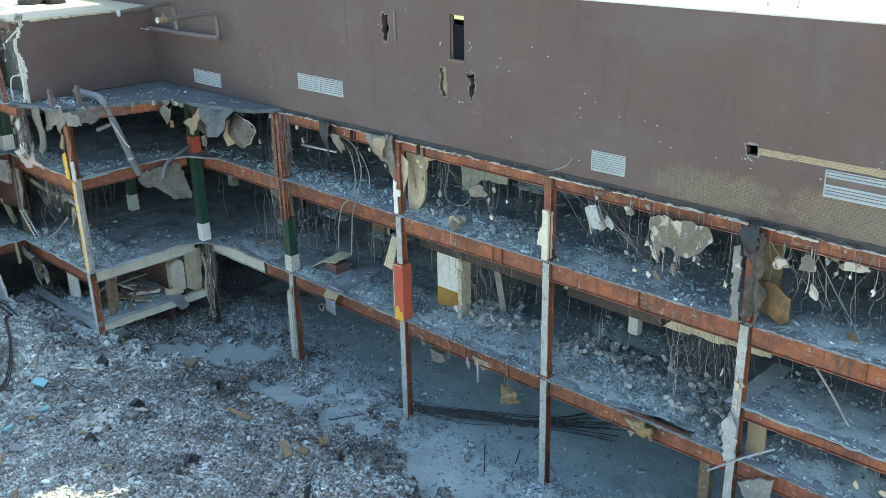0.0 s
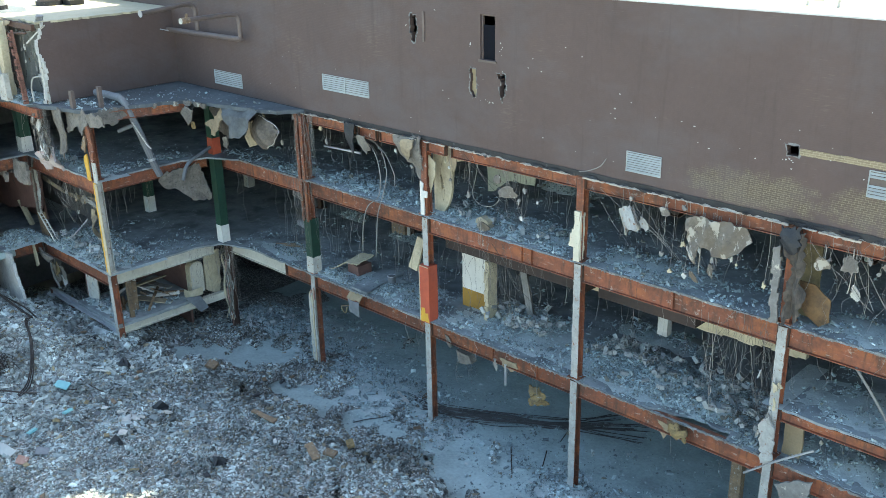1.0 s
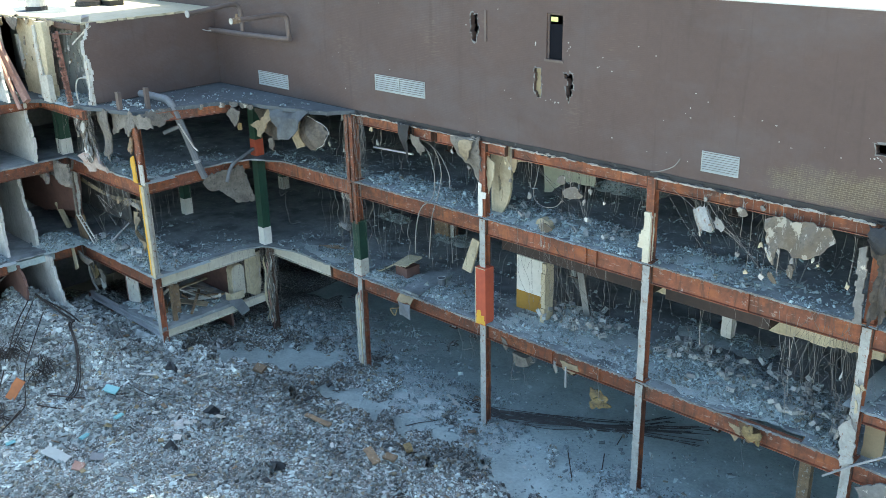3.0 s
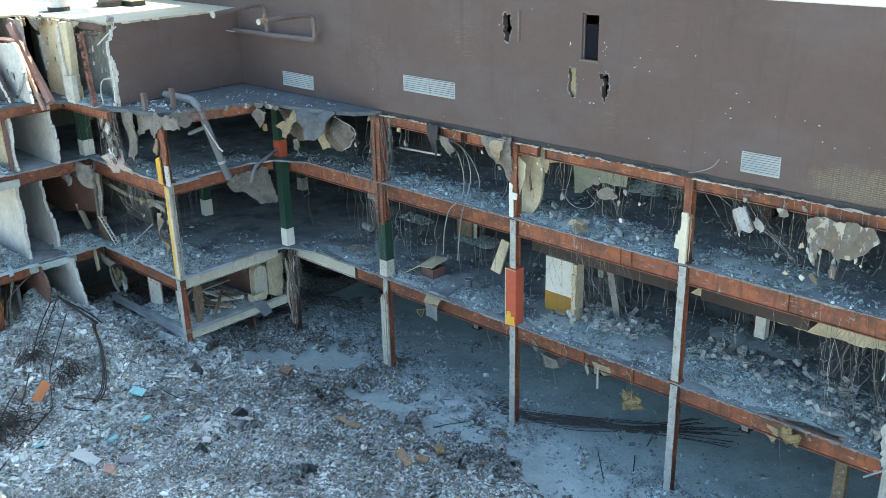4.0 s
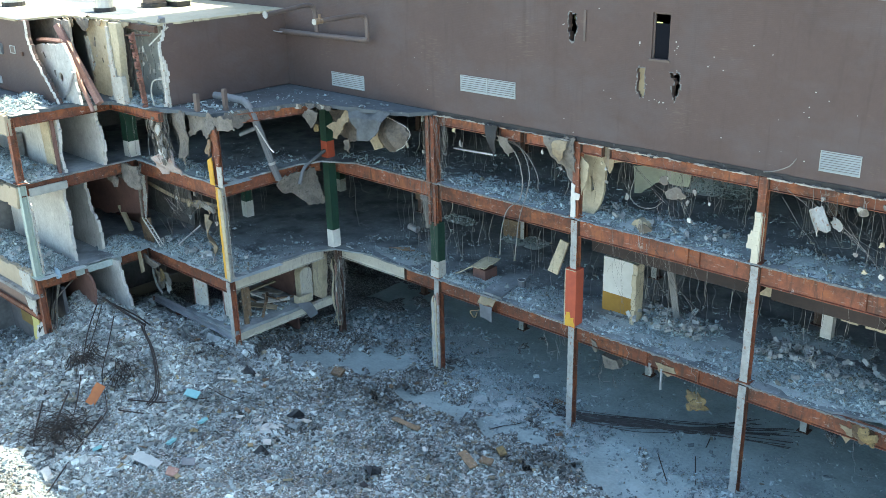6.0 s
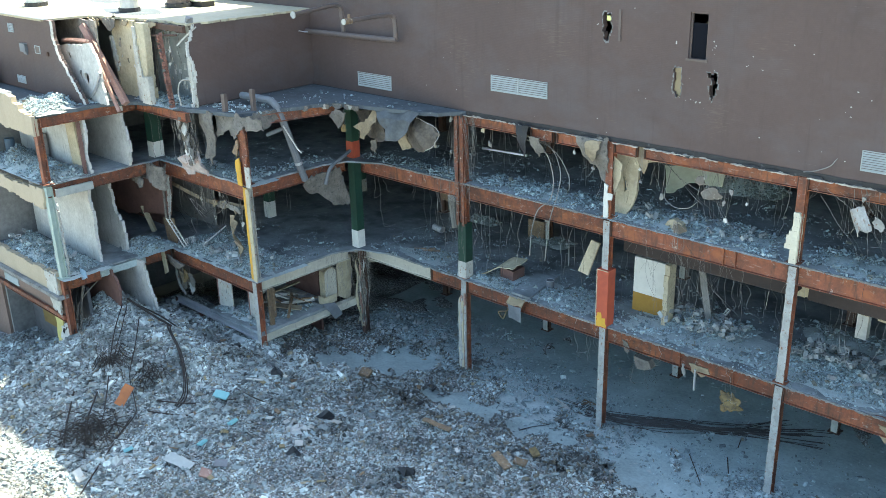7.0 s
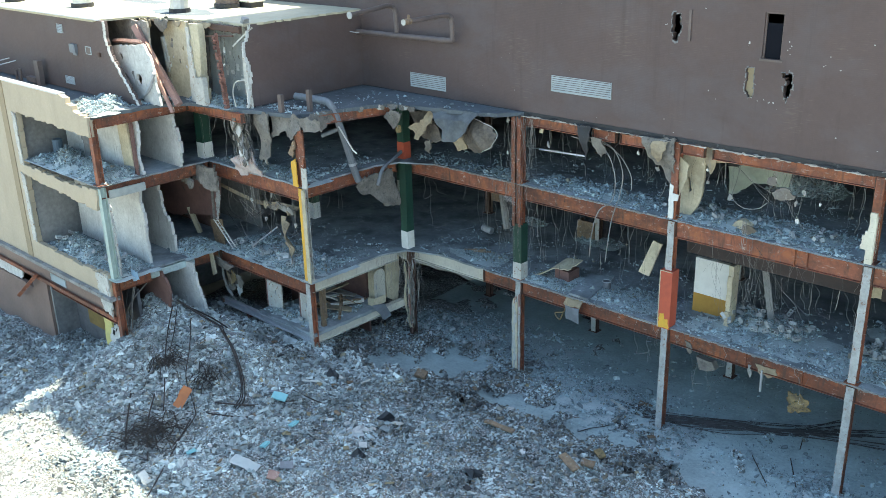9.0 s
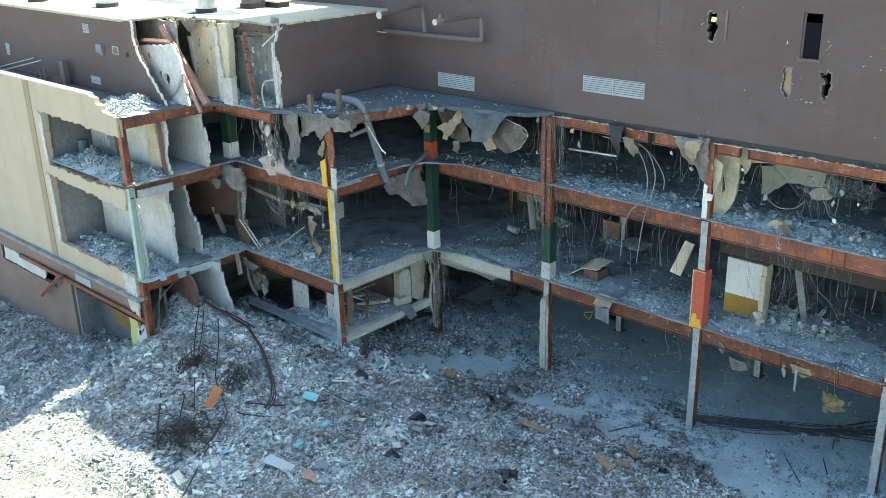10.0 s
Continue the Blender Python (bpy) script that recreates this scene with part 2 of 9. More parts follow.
COLWHITE = mat("worn_grey_white_paint", (0.46, 0.465, 0.45), (0.27, 0.27, 0.26), grain=8, stain=1.6, bump=0.5, blotch=(0.24, 0.14, 0.1), blotch_at=0.58)
RENDER = mat("dusty_warm_render", (0.225, 0.205, 0.18), (0.1, 0.092, 0.084), grain=8, stain=1.6, bump=1.0, blotch=(0.09, 0.085, 0.08), blotch_at=0.57)
DUSTRED = mat("dusty_red_steel", (0.35, 0.22, 0.185), (0.22, 0.12, 0.1), rough=0.8, grain=6, stain=1.2, blotch=(0.45, 0.38, 0.34), blotch_at=0.6)
RUSTPAINT = mat("rust_with_paint_flecks", (0.27, 0.085, 0.045), (0.1, 0.045, 0.03), rough=0.75, grain=7, stain=2.0, blotch=(0.6, 0.58, 0.52), blotch_at=0.6)
# plaster greyed down so the left wing's inner shade sits in its colour
SHADEWALL = mat("shade_grey_plaster", (0.25, 0.245, 0.245), (0.14, 0.138, 0.138), grain=4, stain=0.5)
FLAP = mat("torn_tan_plaster", (0.38, 0.31, 0.21), (0.18, 0.145, 0.105), grain=5, stain=1.5, bump=0.8)
FELT = mat("draped_felt", (0.13, 0.142, 0.152), (0.06, 0.066, 0.072), grain=4, stain=0.8, bump=0.5)
RAG = mat("dirty_yellow_insulation", (0.3, 0.215, 0.095), (0.09, 0.068, 0.04), grain=9, stain=3, bump=1.0, blotch=(0.06, 0.05, 0.04), blotch_at=0.57)
SOOT = layer(mat("sooty_render", (0.125, 0.106, 0.09), (0.05, 0.045, 0.042), grain=5, stain=2.2, bump=0.8), (0.03, 0.03, 0.033), (3.0, 3.0, 0.8), 0.5, 0.6, 0.85)
MOTTLED = layer(mat("mottled_ceiling_plaster", (0.24, 0.215, 0.185), (0.11, 0.1, 0.088), grain=6, stain=1.6, bump=1.0, blotch=(0.09, 0.08, 0.072), blotch_at=0.58), (0.15, 0.128, 0.106), (1.1, 1.1, 0.9), 0.47, 0.52, 0.8)
MOTTLED = layer(MOTTLED, (0.44, 0.42, 0.375), (2.3, 2.3, 1.2), 0.55, 0.58, 0.85)
YELLOW = mat("yellow_paint", (0.72, 0.42, 0.05), (0.55, 0.3, 0.05), rough=0.6, grain=6)
ORANGE = mat("orange_paint", (0.5, 0.1, 0.05), (0.36, 0.075, 0.045), rough=0.6, grain=4, bump=0.05)
FOOTWHITE = mat("white_casing_paint", (0.78, 0.77, 0.73), (0.6, 0.59, 0.55), grain=6, stain=0.6, bump=0.2, blotch=(0.4, 0.36, 0.3), blotch_at=0.68)
GREEN = mat("dark_green_paint", (0.02, 0.07, 0.045), (0.012, 0.04, 0.03), rough=0.55, grain=5)
# low albedo stands in for the unlit depth behind the open floors
DARK = mat("gloom_dark_wall", (0.14, 0.14, 0.15), (0.075, 0.077, 0.085), grain=3, stain=0.4)
MAROON = mat("maroon_wall", (0.19, 0.105, 0.09), (0.12, 0.068, 0.06), grain=3, stain=0.7, blotch=(0.1, 0.075, 0.07), blotch_at=0.6)
ROOF = mat("cream_roof_membrane", (0.5, 0.455, 0.335), (0.39, 0.355, 0.26), grain=3, stain=0.3, bump=0.1)
ROOFGREY = mat("grey_roof_felt", (0.11, 0.13, 0.147), (0.06, 0.072, 0.083), grain=5, stain=0.5, bump=0.3)
TAR = mat("black_tar", (0.03, 0.032, 0.038), (0.014, 0.015, 0.018), rough=0.6, grain=8, stain=1.2, bump=0.8, blotch=(0.075, 0.08, 0.088), blotch_at=0.62)
METAL = mat("galvanised_metal", (0.55, 0.57, 0.6), (0.4, 0.42, 0.45), rough=0.45, metal=0.6, grain=5, bump=0.05)
PIPE = mat("brown_painted_pipe", (0.15, 0.115, 0.105), (0.1, 0.08, 0.075), rough=0.6, grain=6, bump=0.1)
LOUVRE = mat("pale_louvre_metal", (0.42, 0.45, 0.45), (0.32, 0.35, 0.35), rough=0.7, metal=0.0, grain=4, bump=0.05)
CABLE = mat("grey_cable", (0.3, 0.28, 0.26), (0.15, 0.14, 0.13), rough=0.6, grain=3, vary=0.5)
CABLEDARK = mat("dark_cable", (0.05, 0.045, 0.045), (0.03, 0.03, 0.03), rough=0.6, grain=3, vary=0.4)
TWISTED = mat("rusty_rebar", (0.05, 0.038, 0.034), (0.024, 0.02, 0.019), rough=0.8, grain=8)
WOOD = mat("raw_timber", (0.25, 0.17, 0.105), (0.12, 0.085, 0.06), grain=8, stain=2, vary=0.3, blotch=(0.3, 0.29, 0.27), blotch_at=0.58)
GLASSDARK = mat("dark_window_glass", (0.008, 0.009, 0.014), (0.006, 0.007, 0.011), rough=0.9, bump=0)
OCHRE = mat("dusty_ochre_foam", (0.32, 0.255, 0.15), (0.2, 0.16, 0.1), grain=7, stain=3, bump=0.8)
GLASSDARK.node_tree.nodes["Principled BSDF"].inputs["Specular IOR Level"].default_value = 0.15
BLUE = mat("sky_blue_panel", (0.26, 0.52, 0.55), (0.17, 0.4, 0.44), rough=0.6, grain=5)
HEAP = layer(gravel_mat("fine_rubble", [(0.0, (0.14, 0.145, 0.145)), (0.35, (0.25, 0.26, 0.26)), (0.5, (0.08, 0.08, 0.08)), (0.6, (0.36, 0.375, 0.375)), (0.72, (0.2, 0.175, 0.15)), (0.84, (0.5, 0.52, 0.52))]), (0.1, 0.095, 0.09), (0.35, 0.35, 0.35), 0.5, 0.66, 0.55)
GROUND = mat("dusty_yard", (0.36, 0.34, 0.3), (0.25, 0.24, 0.22), grain=3, stain=0.1, bump=0.3)
GREYS = [(0.0, (0.42, 0.43, 0.43)), (0.2, (0.3, 0.31, 0.31)), (0.42, (0.52, 0.53, 0.52)), (0.58, (0.2, 0.2, 0.205)), (0.74, (0.38, 0.375, 0.36)),
         (0.86, (0.66, 0.67, 0.65)), (0.92, (0.27, 0.24, 0.2)), (0.955, (0.12, 0.12, 0.12)), (0.985, (0.36, 0.27, 0.16))]
RUBBLE = rubble_mat("broken_masonry", GREYS)
FLOORRUBBLE = rubble_mat("dusty_block_rubble", [(0.0, (0.38, 0.43, 0.45)), (0.25, (0.27, 0.305, 0.325)), (0.45, (0.46, 0.51, 0.53)), (0.62, (0.19, 0.21, 0.225)), (0.8, (0.35, 0.38, 0.385)), (0.9, (0.58, 0.61, 0.62)), (0.95, (0.25, 0.22, 0.18))], wide=(0.7, 1.15))
DULL = mat("dull_grey_sheet", (0.19, 0.21, 0.235), (0.12, 0.13, 0.15), rough=0.6, grain=5)
DUST = layer(mat("pale_grey_dust", (0.5, 0.56, 0.565), (0.34, 0.38, 0.39), grain=9, stain=0.9, bump=1.0, blotch=(0.5, 0.55, 0.555), blotch_at=0.6), (0.1, 0.11, 0.115), (6.0, 6.0, 6.0), 0.6, 0.7, 0.4)
RUBBLEBROWN = rubble_mat("mixed_small_debris", [(0.0, (0.39, 0.415, 0.42)), (0.25, (0.24, 0.255, 0.265)), (0.42, (0.5, 0.525, 0.53)), (0.58, (0.15, 0.15, 0.15)),
                         (0.74, (0.29, 0.26, 0.225)), (0.86, (0.35, 0.28, 0.2)), (0.9, (0.68, 0.69, 0.68)), (0.95, (0.08, 0.08, 0.08))])
LEDGEMAT = layer(mat("dirty_ledge_metal", (0.3, 0.3, 0.29), (0.16, 0.155, 0.15), grain=6, stain=1.0, blotch=(0.12, 0.1, 0.085), blotch_at=0.58), (0.2, 0.12, 0.08), (1.5, 1.5, 6), 0.6, 0.68, 0.7)
BLOCK = mat("grey_concrete_block", (0.38, 0.4, 0.405), (0.26, 0.275, 0.28), grain=12, vary=0.25)

# wear over the large surfaces
for m in (RUST, RUSTPAINT):
    layer(m, (0.4, 0.135, 0.05), (0.9, 0.9, 1.4), 0.5, 0.66, 0.55)
    layer(m, (0.075, 0.043, 0.034), (4.5, 4.5, 0.9), 0.5, 0.66, 0.75)
    layer(m, (0.42, 0.37, 0.33), (2.2, 2.2, 10.0), 0.6, 0.7, 0.6)
for m in (BROWN, BROWN_SIDE):
    layer(m, (0.125, 0.108, 0.112), (0.22, 0.22, 0.4), 0.48, 0.7, 0.5)
    layer(m, (0.066, 0.047, 0.044), (2.6, 2.6, 0.22), 0.56, 0.74, 0.4)
    layer(m, (0.22, 0.19, 0.165), (1.3, 1.3, 16.0), 0.67, 0.74, 0.3)
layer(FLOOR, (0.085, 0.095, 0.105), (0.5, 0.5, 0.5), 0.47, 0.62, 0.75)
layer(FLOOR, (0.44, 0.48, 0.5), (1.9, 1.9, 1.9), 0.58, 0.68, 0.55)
layer(CONC, (0.15, 0.17, 0.18), (0.3, 0.3, 0.3), 0.54, 0.68, 0.45)
layer(CONC, (0.46, 0.56, 0.565), (1.2, 1.2, 1.2), 0.58, 0.7, 0.5)
for m in (PLASTER, CREAM, COLWHITE, CREAMSTEEL):
    layer(m, (0.24, 0.215, 0.195), (5.0, 5.0, 0.8), 0.56, 0.7, 0.55)
    layer(m, (0.15, 0.12, 0.1), (7.0, 7.0, 7.0), 0.64, 0.7, 0.6)
layer(TAN, (0.34, 0.28, 0.2), (0.9, 0.9, 0.16), 0.52, 0.72, 0.5)
layer(ROOFGREY, (0.09, 0.105, 0.12), (0.8, 0.8, 0.8), 0.5, 0.62, 0.7)
layer(ROOFGREY, (0.34, 0.36, 0.37), (2.4, 2.4, 2.4), 0.62, 0.7, 0.6)

# ---- building helpers ----
from mathutils.geometry import delaunay_2d_cdt
RNG = np.random.default_rng(7)
rnd = random.Random(5)


def mesh_ob(name, verts, faces, material, parent=None, label="", origin=None):
    """One mesh object with its origin at the foot of its bounds."""
    v = np.array(verts, dtype=float).reshape(-1, 3)
    if origin is None:
        lo, hi = v.min(0), v.max(0)
        origin = np.array(((lo[0] + hi[0]) / 2, (lo[1] + hi[1]) / 2, lo[2]))
    me = bpy.data.meshes.new(name)
    me.from_pydata((v - origin).tolist(), [], faces)
    me.materials.append(material)
    ob = new(name, me)
    ob.location = origin
    if parent:
        ob.parent = parent
        foot = parent.location + (parent.parent.location if parent.parent else Vector((0, 0, 0)))
        ob.location = Vector(origin) - foot
    if label:
        ob["label"] = label
    return ob


def empty(name, at):
    ob = new(name)
    ob.location = at
    ob.empty_display_size = 0.3
    return ob


def box(x0, y0, z0, x1, y1, z1):
    v = [(x, y, z) for z in (z0, z1) for y in (y0, y1) for x in (x0, x1)]
    return v, [(0, 2, 3, 1), (4, 5, 7, 6), (0, 1, 5, 4), (2, 6, 7, 3), (0, 4, 6, 2), (1, 3, 7, 5)]


def join(*shapes):
    V, F = [], []
    for v, f in shapes:
        o = len(V)
        V += [tuple(p) for p in v]
        F += [tuple(i + o for i in q) for q in f]
    return V, F


def profile(points, axis, a, b, off=(0, 0)):
    """A closed 2D profile drawn out along an axis from a to b. For x the profile is (y, z), for y (x, z), for z (x, y)."""
    n = len(points)
    V = []
    for k in (a, b):
        for p, q in points:
            p, q = p + off[0], q + off[1]
            V.append({"x": (k, p, q), "y": (p, k, q), "z": (p, q, k)}[axis])
    F = [(i, (i + 1) % n, n + (i + 1) % n, n + i) for i in range(n)]
    return V, F + [tuple(range(n))[::-1], tuple(range(n, 2 * n))]


def i_shape(w, h, tf=0.03, tw=0.02):
    """An I section, w wide and h high, with its foot at 0."""
    a, b = w / 2, tw / 2
    return [(-a, 0), (a, 0), (a, tf), (b, tf), (b, h - tf), (a, h - tf), (a, h), (-a, h), (-a, h - tf), (-b, h - tf), (-b, tf), (-a, tf)]


def tube(points, r, sides=5):
    P = [Vector(p) for p in points]
    V, F = [], []
    for i, p in enumerate(P):
        d = (P[min(i + 1, len(P) - 1)] - P[max(i - 1, 0)]).normalized()
        side = d.cross(Vector((0.31, 0.95, 0.05))).normalized()
        up = d.cross(side)
        for k in range(sides):
            a = 2 * math.pi * k / sides
            V.append(tuple(p + (side * math.cos(a) + up * math.sin(a)) * r))
    for i in range(len(P) - 1):
        for k in range(sides):
            a, b = i * sides + k, i * sides + (k + 1) % sides
            F.append((a, b, b + sides, a + sides))
    return V, F + [tuple(range(sides))[::-1], tuple(range(len(V) - sides, len(V)))]


def spline(points, n=10):
    """Points along a smooth curve through the given points."""
    P = [Vector(p) for p in points]
    P = [P[0] * 2 - P[1], *P, P[-1] * 2 - P[-2]]
    out = []
    for i in range(1, len(P) - 2):
        a, b, c, d = P[i - 1:i + 3]
        for k in range(n):
            t = k / n
            out.append(0.5 * (2 * b + (c - a) * t + (2 * a - 5 * b + 4 * c - d) * t * t + (3 * b - a - 3 * c + d) * t ** 3))
    return out + [P[-2]]


def torn(points, step=0.35, amp=0.12, blocky=False, seed=1):
    """A polyline broken into short uneven pieces; blocky ones step like masonry."""
    r = random.Random(seed)
    out = []
    for (ax, ay), (bx, by) in zip(points, points[1:]):
        L = math.hypot(bx - ax, by - ay)
        n = max(1, int(L / step))
        nx, ny = -(by - ay) / max(L, 1e-6), (bx - ax) / max(L, 1e-6)
        for k in range(n):
            t = (k + (r.uniform(-0.3, 0.3) if k else 0)) / n
            d = r.uniform(-amp, amp) if k else 0
            x, y = ax + (bx - ax) * t + nx * d, ay + (by - ay) * t + ny * d
            if blocky and out and k:
                out.append((x, out[-1][1]) if abs(ny) < abs(nx) else (out[-1][0], y))
            out.append((x, y))
    out.append(points[-1])
    return out


def ring(cx, cy, rx, ry, n=16, amp=0.25, seed=1):
    """A ragged round outline: slow lobes with a fine chipped edge."""
    r = random.Random(seed)
    lobes = [(m, r.uniform(0, 6.28), r.uniform(0.3, 1.0) / m ** 0.6) for m in (2, 3, 4, 6)]
    out = []
    for k in range(2 * n):
        a = math.pi * k / n
        f = 1 + amp * 0.75 * sum(w * math.sin(m * a + p) for m, p, w in lobes) / 1.6 + amp * 0.22 * r.uniform(-1, 1)
        f = max(f, 0.3)
        out.append((cx + rx * math.cos(a) * f, cy + ry * math.sin(a) * f))
    return out


def inside(p, loop):
    hit = False
    for (ax, ay), (bx, by) in zip(loop, [*loop[1:], loop[0]]):
        if (ay > p.y) != (by > p.y) and p.x < (bx - ax) * (p.y - ay) / (by - ay) + ax:
            hit = not hit
    return hit


def kept(p, outer, holes):
    return inside(p, outer) and not any(inside(p, h) for h in holes)


def sheet(outer, holes=(), thick=0.1, plane="xz", at=0.0, fill=0, bend=None, seed=1):
    """A plate with a ragged outline and holes, thick along +y (xz), +x (yz) or -z (xy)."""
    pts, edges = [], []
    for loop in (outer, *holes):
        o = len(pts)
        pts += [Vector(p) for p in loop]
        edges += [(o + i, o + (i + 1) % len(loop)) for i in range(len(loop))]
    if fill:
        us, vs = [p[0] for p in outer], [p[1] for p in outer]
        r = random.Random(seed)
        u = min(us) + fill / 2
        while u < max(us):
            v = min(vs) + fill / 2
            while v < max(vs):
                pts.append(Vector((u + r.uniform(-.2, .2) * fill, v + r.uniform(-.2, .2) * fill)))
                v += fill
            u += fill
    V2, E2, F2, *_ = delaunay_2d_cdt(pts, edges, [], 0, 1e-5)
    F2 = [f for f in F2 if kept((V2[f[0]] + V2[f[1]] + V2[f[2]]) / 3, outer, holes)]
    n = len(V2)
    V = []
    for w in (0.0, thick):
        for p in V2:
            q = {"xz": (p.x, at + w, p.y), "yz": (at + w, p.x, p.y), "xy": (p.x, p.y, at - w)}[plane]
            if bend:
                q = bend(*q)
            V.append(q)
    F = [tuple(f) for f in F2] + [tuple(i + n for i in reversed(f)) for f in F2]
    count = {}
    for f in F2:
        for i in range(len(f)):
            a, b = f[i], f[(i + 1) % len(f)]
            count[(a, b)] = True
    for (a, b) in count:
        if (b, a) not in count:
            F.append((b, a, a + n, b + n))
    used = sorted({i for f in F for i in f})
    remap = {o: k for k, o in enumerate(used)}
    return [V[i] for i in used], [tuple(remap[i] for i in f) for f in F]


def rect(a, b, c, d):
    return [(a, b), (c, b), (c, d), (a, d)]


CORNERS = np.array([(x, y, z) for z in (-.5, .5) for y in (-.5, .5) for x in (-.5, .5)])
QUADS = np.array([(4, 5, 7, 6), (0, 1, 5, 4), (2, 6, 7, 3), (0, 4, 6, 2), (1, 3, 7, 5)])


def chunks(name, pos, size, material, flat=(0.35, 0.95), jitter=0.18, tilt=0.5):
    """Many broken pieces as one mesh: boxes with uneven corners, turned at random."""
    n = len(pos)
    dims = size[:, None] * np.stack([RNG.uniform(.7, 2.1, n), RNG.uniform(.45, 1.0, n), RNG.uniform(flat[0], flat[1], n)], 1)
    local = (CORNERS[None] + RNG.uniform(-jitter, jitter, (n, 8, 3))) * dims[:, None]
    yaw, a, b = RNG.uniform(0, 6.28, n), RNG.normal(0, tilt, n), RNG.normal(0, tilt, n)
    cy, sy, ca, sa, cb, sb = np.cos(yaw), np.sin(yaw), np.cos(a), np.sin(a), np.cos(b), np.sin(b)
    Z, O = np.zeros(n), np.ones(n)
    Rz = np.stack([cy, -sy, Z, sy, cy, Z, Z, Z, O], 1).reshape(n, 3, 3)
    Rx = np.stack([O, Z, Z, Z, ca, -sa, Z, sa, ca], 1).reshape(n, 3, 3)
    Ry = np.stack([cb, Z, sb, Z, O, Z, -sb, Z, cb], 1).reshape(n, 3, 3)
    world_v = np.einsum("nij,nkj->nki", Rz @ Rx @ Ry, local) + pos[:, None]
    V = world_v.reshape(-1, 3)
    Q = (QUADS[None] + 8 * np.arange(n)[:, None, None]).reshape(-1)
    me = bpy.data.meshes.new(name)
    me.vertices.add(len(V))
    me.vertices.foreach_set("co", V.ravel())
    me.loops.add(len(Q))
    me.loops.foreach_set("vertex_index", Q)
    me.polygons.add(n * 5)
    me.polygons.foreach_set("loop_start", np.arange(n * 5) * 4)
    me.update(calc_edges=True)
    me.shade_flat()
    me.materials.append(material)
    return new(name, me)


def smooth(a, b, x):
    t = np.clip((x - a) / (b - a), 0, 1)
    return t * t * (3 - 2 * t)


def wavy(x, y, s, seed=0):
    """Cheap smooth noise in -1..1 for arrays."""
    r = np.random.default_rng(seed)
    out = 0
    for k in range(5):
        a, f, p = r.uniform(0, 6.28), r.uniform(.6, 1.7) / s, r.uniform(0, 6.28)
        out = out + np.sin((x * math.cos(a) + y * math.sin(a)) * f * 2 * math.pi + p)
    return out / 3.2


# ---- plan ----
COLX = [-59.1, -50.3, -41.5, -32.2, -23.05, -13.95, -4.8, 4.3]
Y0 = 29.5
F1, F2, DECK, ANNEX_TOP, TOP = 6.05, 11.65, 15.55, 20.05, 22.42
RIGHT, BACK, LEFT = 9.0, 46.0, -92.0

BARE = [(-49.2, 24.5, 1.3), (-47.6, 25.6, 1.6), (-46.2, 26.2, 1.0), (-44.8, 27.8, 1.5), (-46.2, 27.6, 0.9), (-44.7, 25.9, 1.0), (-47.9, 24.8, 1.1), (-40.0, 26.4, 0.9), (-38.4, 26.4, 1.0), (-36.2, 29.4, 1.6), (-34.8, 27.4, 1.3), (-35.2, 27.0, 1.0), (-33.0, 27.4, 0.9), (-29.6, 29.2, 1.9), (-27.6, 27.4, 2.0), (-25.0, 30.0, 3.0), (-21.0, 31.5, 4.0),
        (-45.0, 34.5, 3.0), (-36.0, 34.0, 4.0), (-28.0, 35.0, 5.0), (-18.0, 33.0, 5.0), (-12.0, 33.0, 5.0)]


def heap_height(x, y):
    """Height of the rubble over the yard's slab."""
    h = 1.25 * smooth(27.5, 22.5, y + 1.2 * wavy(x, y, 9, 3)) + 0.3 * smooth(33, 28, y)
    h = h + 1.75 * np.exp(-((x + 55.6) ** 2 / 30 + (y - 17.2) ** 2 / np.where(y > 17.2, 9, 26))) + 0.4 * np.exp(-((x + 50) ** 2 / 20 + (y - 19) ** 2 / 12))
    h = h + 0.2 * wavy(x, y, 5, 1) + 0.1 * wavy(x, y, 1.9, 2) - 0.055 * np.clip(-60 - x, 0, 40) - 0.5 * smooth(12, 4, y)
    h = h - 1.7 * smooth(-57.5, -65, x + 0.3 * (y - 16))
    h = h + 1.9 * np.exp(-((x + 60.6) ** 2 / 5 + (y - 17.6) ** 2 / 3))
    h = h - 0.9 * smooth(-22, -12, x) * smooth(24, 28, y)
    for cx, cy, r in BARE:
        h = h - 1.3 * np.exp(-(((x - cx) ** 2 + (y - cy) ** 2) / (r * r) * (1 + 0.5 * wavy(x, y, 1.6, 11) + 0.3 * wavy(x, y, 0.7, 12)) ** 2) ** 1.6)
    return h


# ---- ground ----
g = 900.0
ob = mesh_ob("ground", [(-g, -g, -3.4), (g, -g, -3.4), (g, g, -3.4), (-g, g, -3.4)], [(0, 1, 2, 3)], GROUND)
tagged(ob, "dusty bare yard around the demolition site", "ground", kind="structure")
nx, ny, hx0, hy0, cell = 230, 120, -105.0, -20.0, 0.5
gx, gy = np.meshgrid(hx0 + cell * np.arange(nx), hy0 + cell * np.arange(ny))
gz = heap_height(gx, gy)
rim = np.minimum.reduce([smooth(-105, -97, gx), smooth(9.5, 4, gx), smooth(-20, -14, gy), smooth(39.6, 38.5, gy)])
gz = gz * rim - 3.5 * (1 - rim)
gz = np.where((gx < -69.5) & (gy > 15.6), -3.5, gz)
V = np.stack([gx, gy, gz], -1).reshape(-1, 3)
idx = np.arange(nx * ny).reshape(ny, nx)
Fq = np.stack([idx[:-1, :-1], idx[:-1, 1:], idx[1:, 1:], idx[1:, :-1]], -1).reshape(-1, 4)
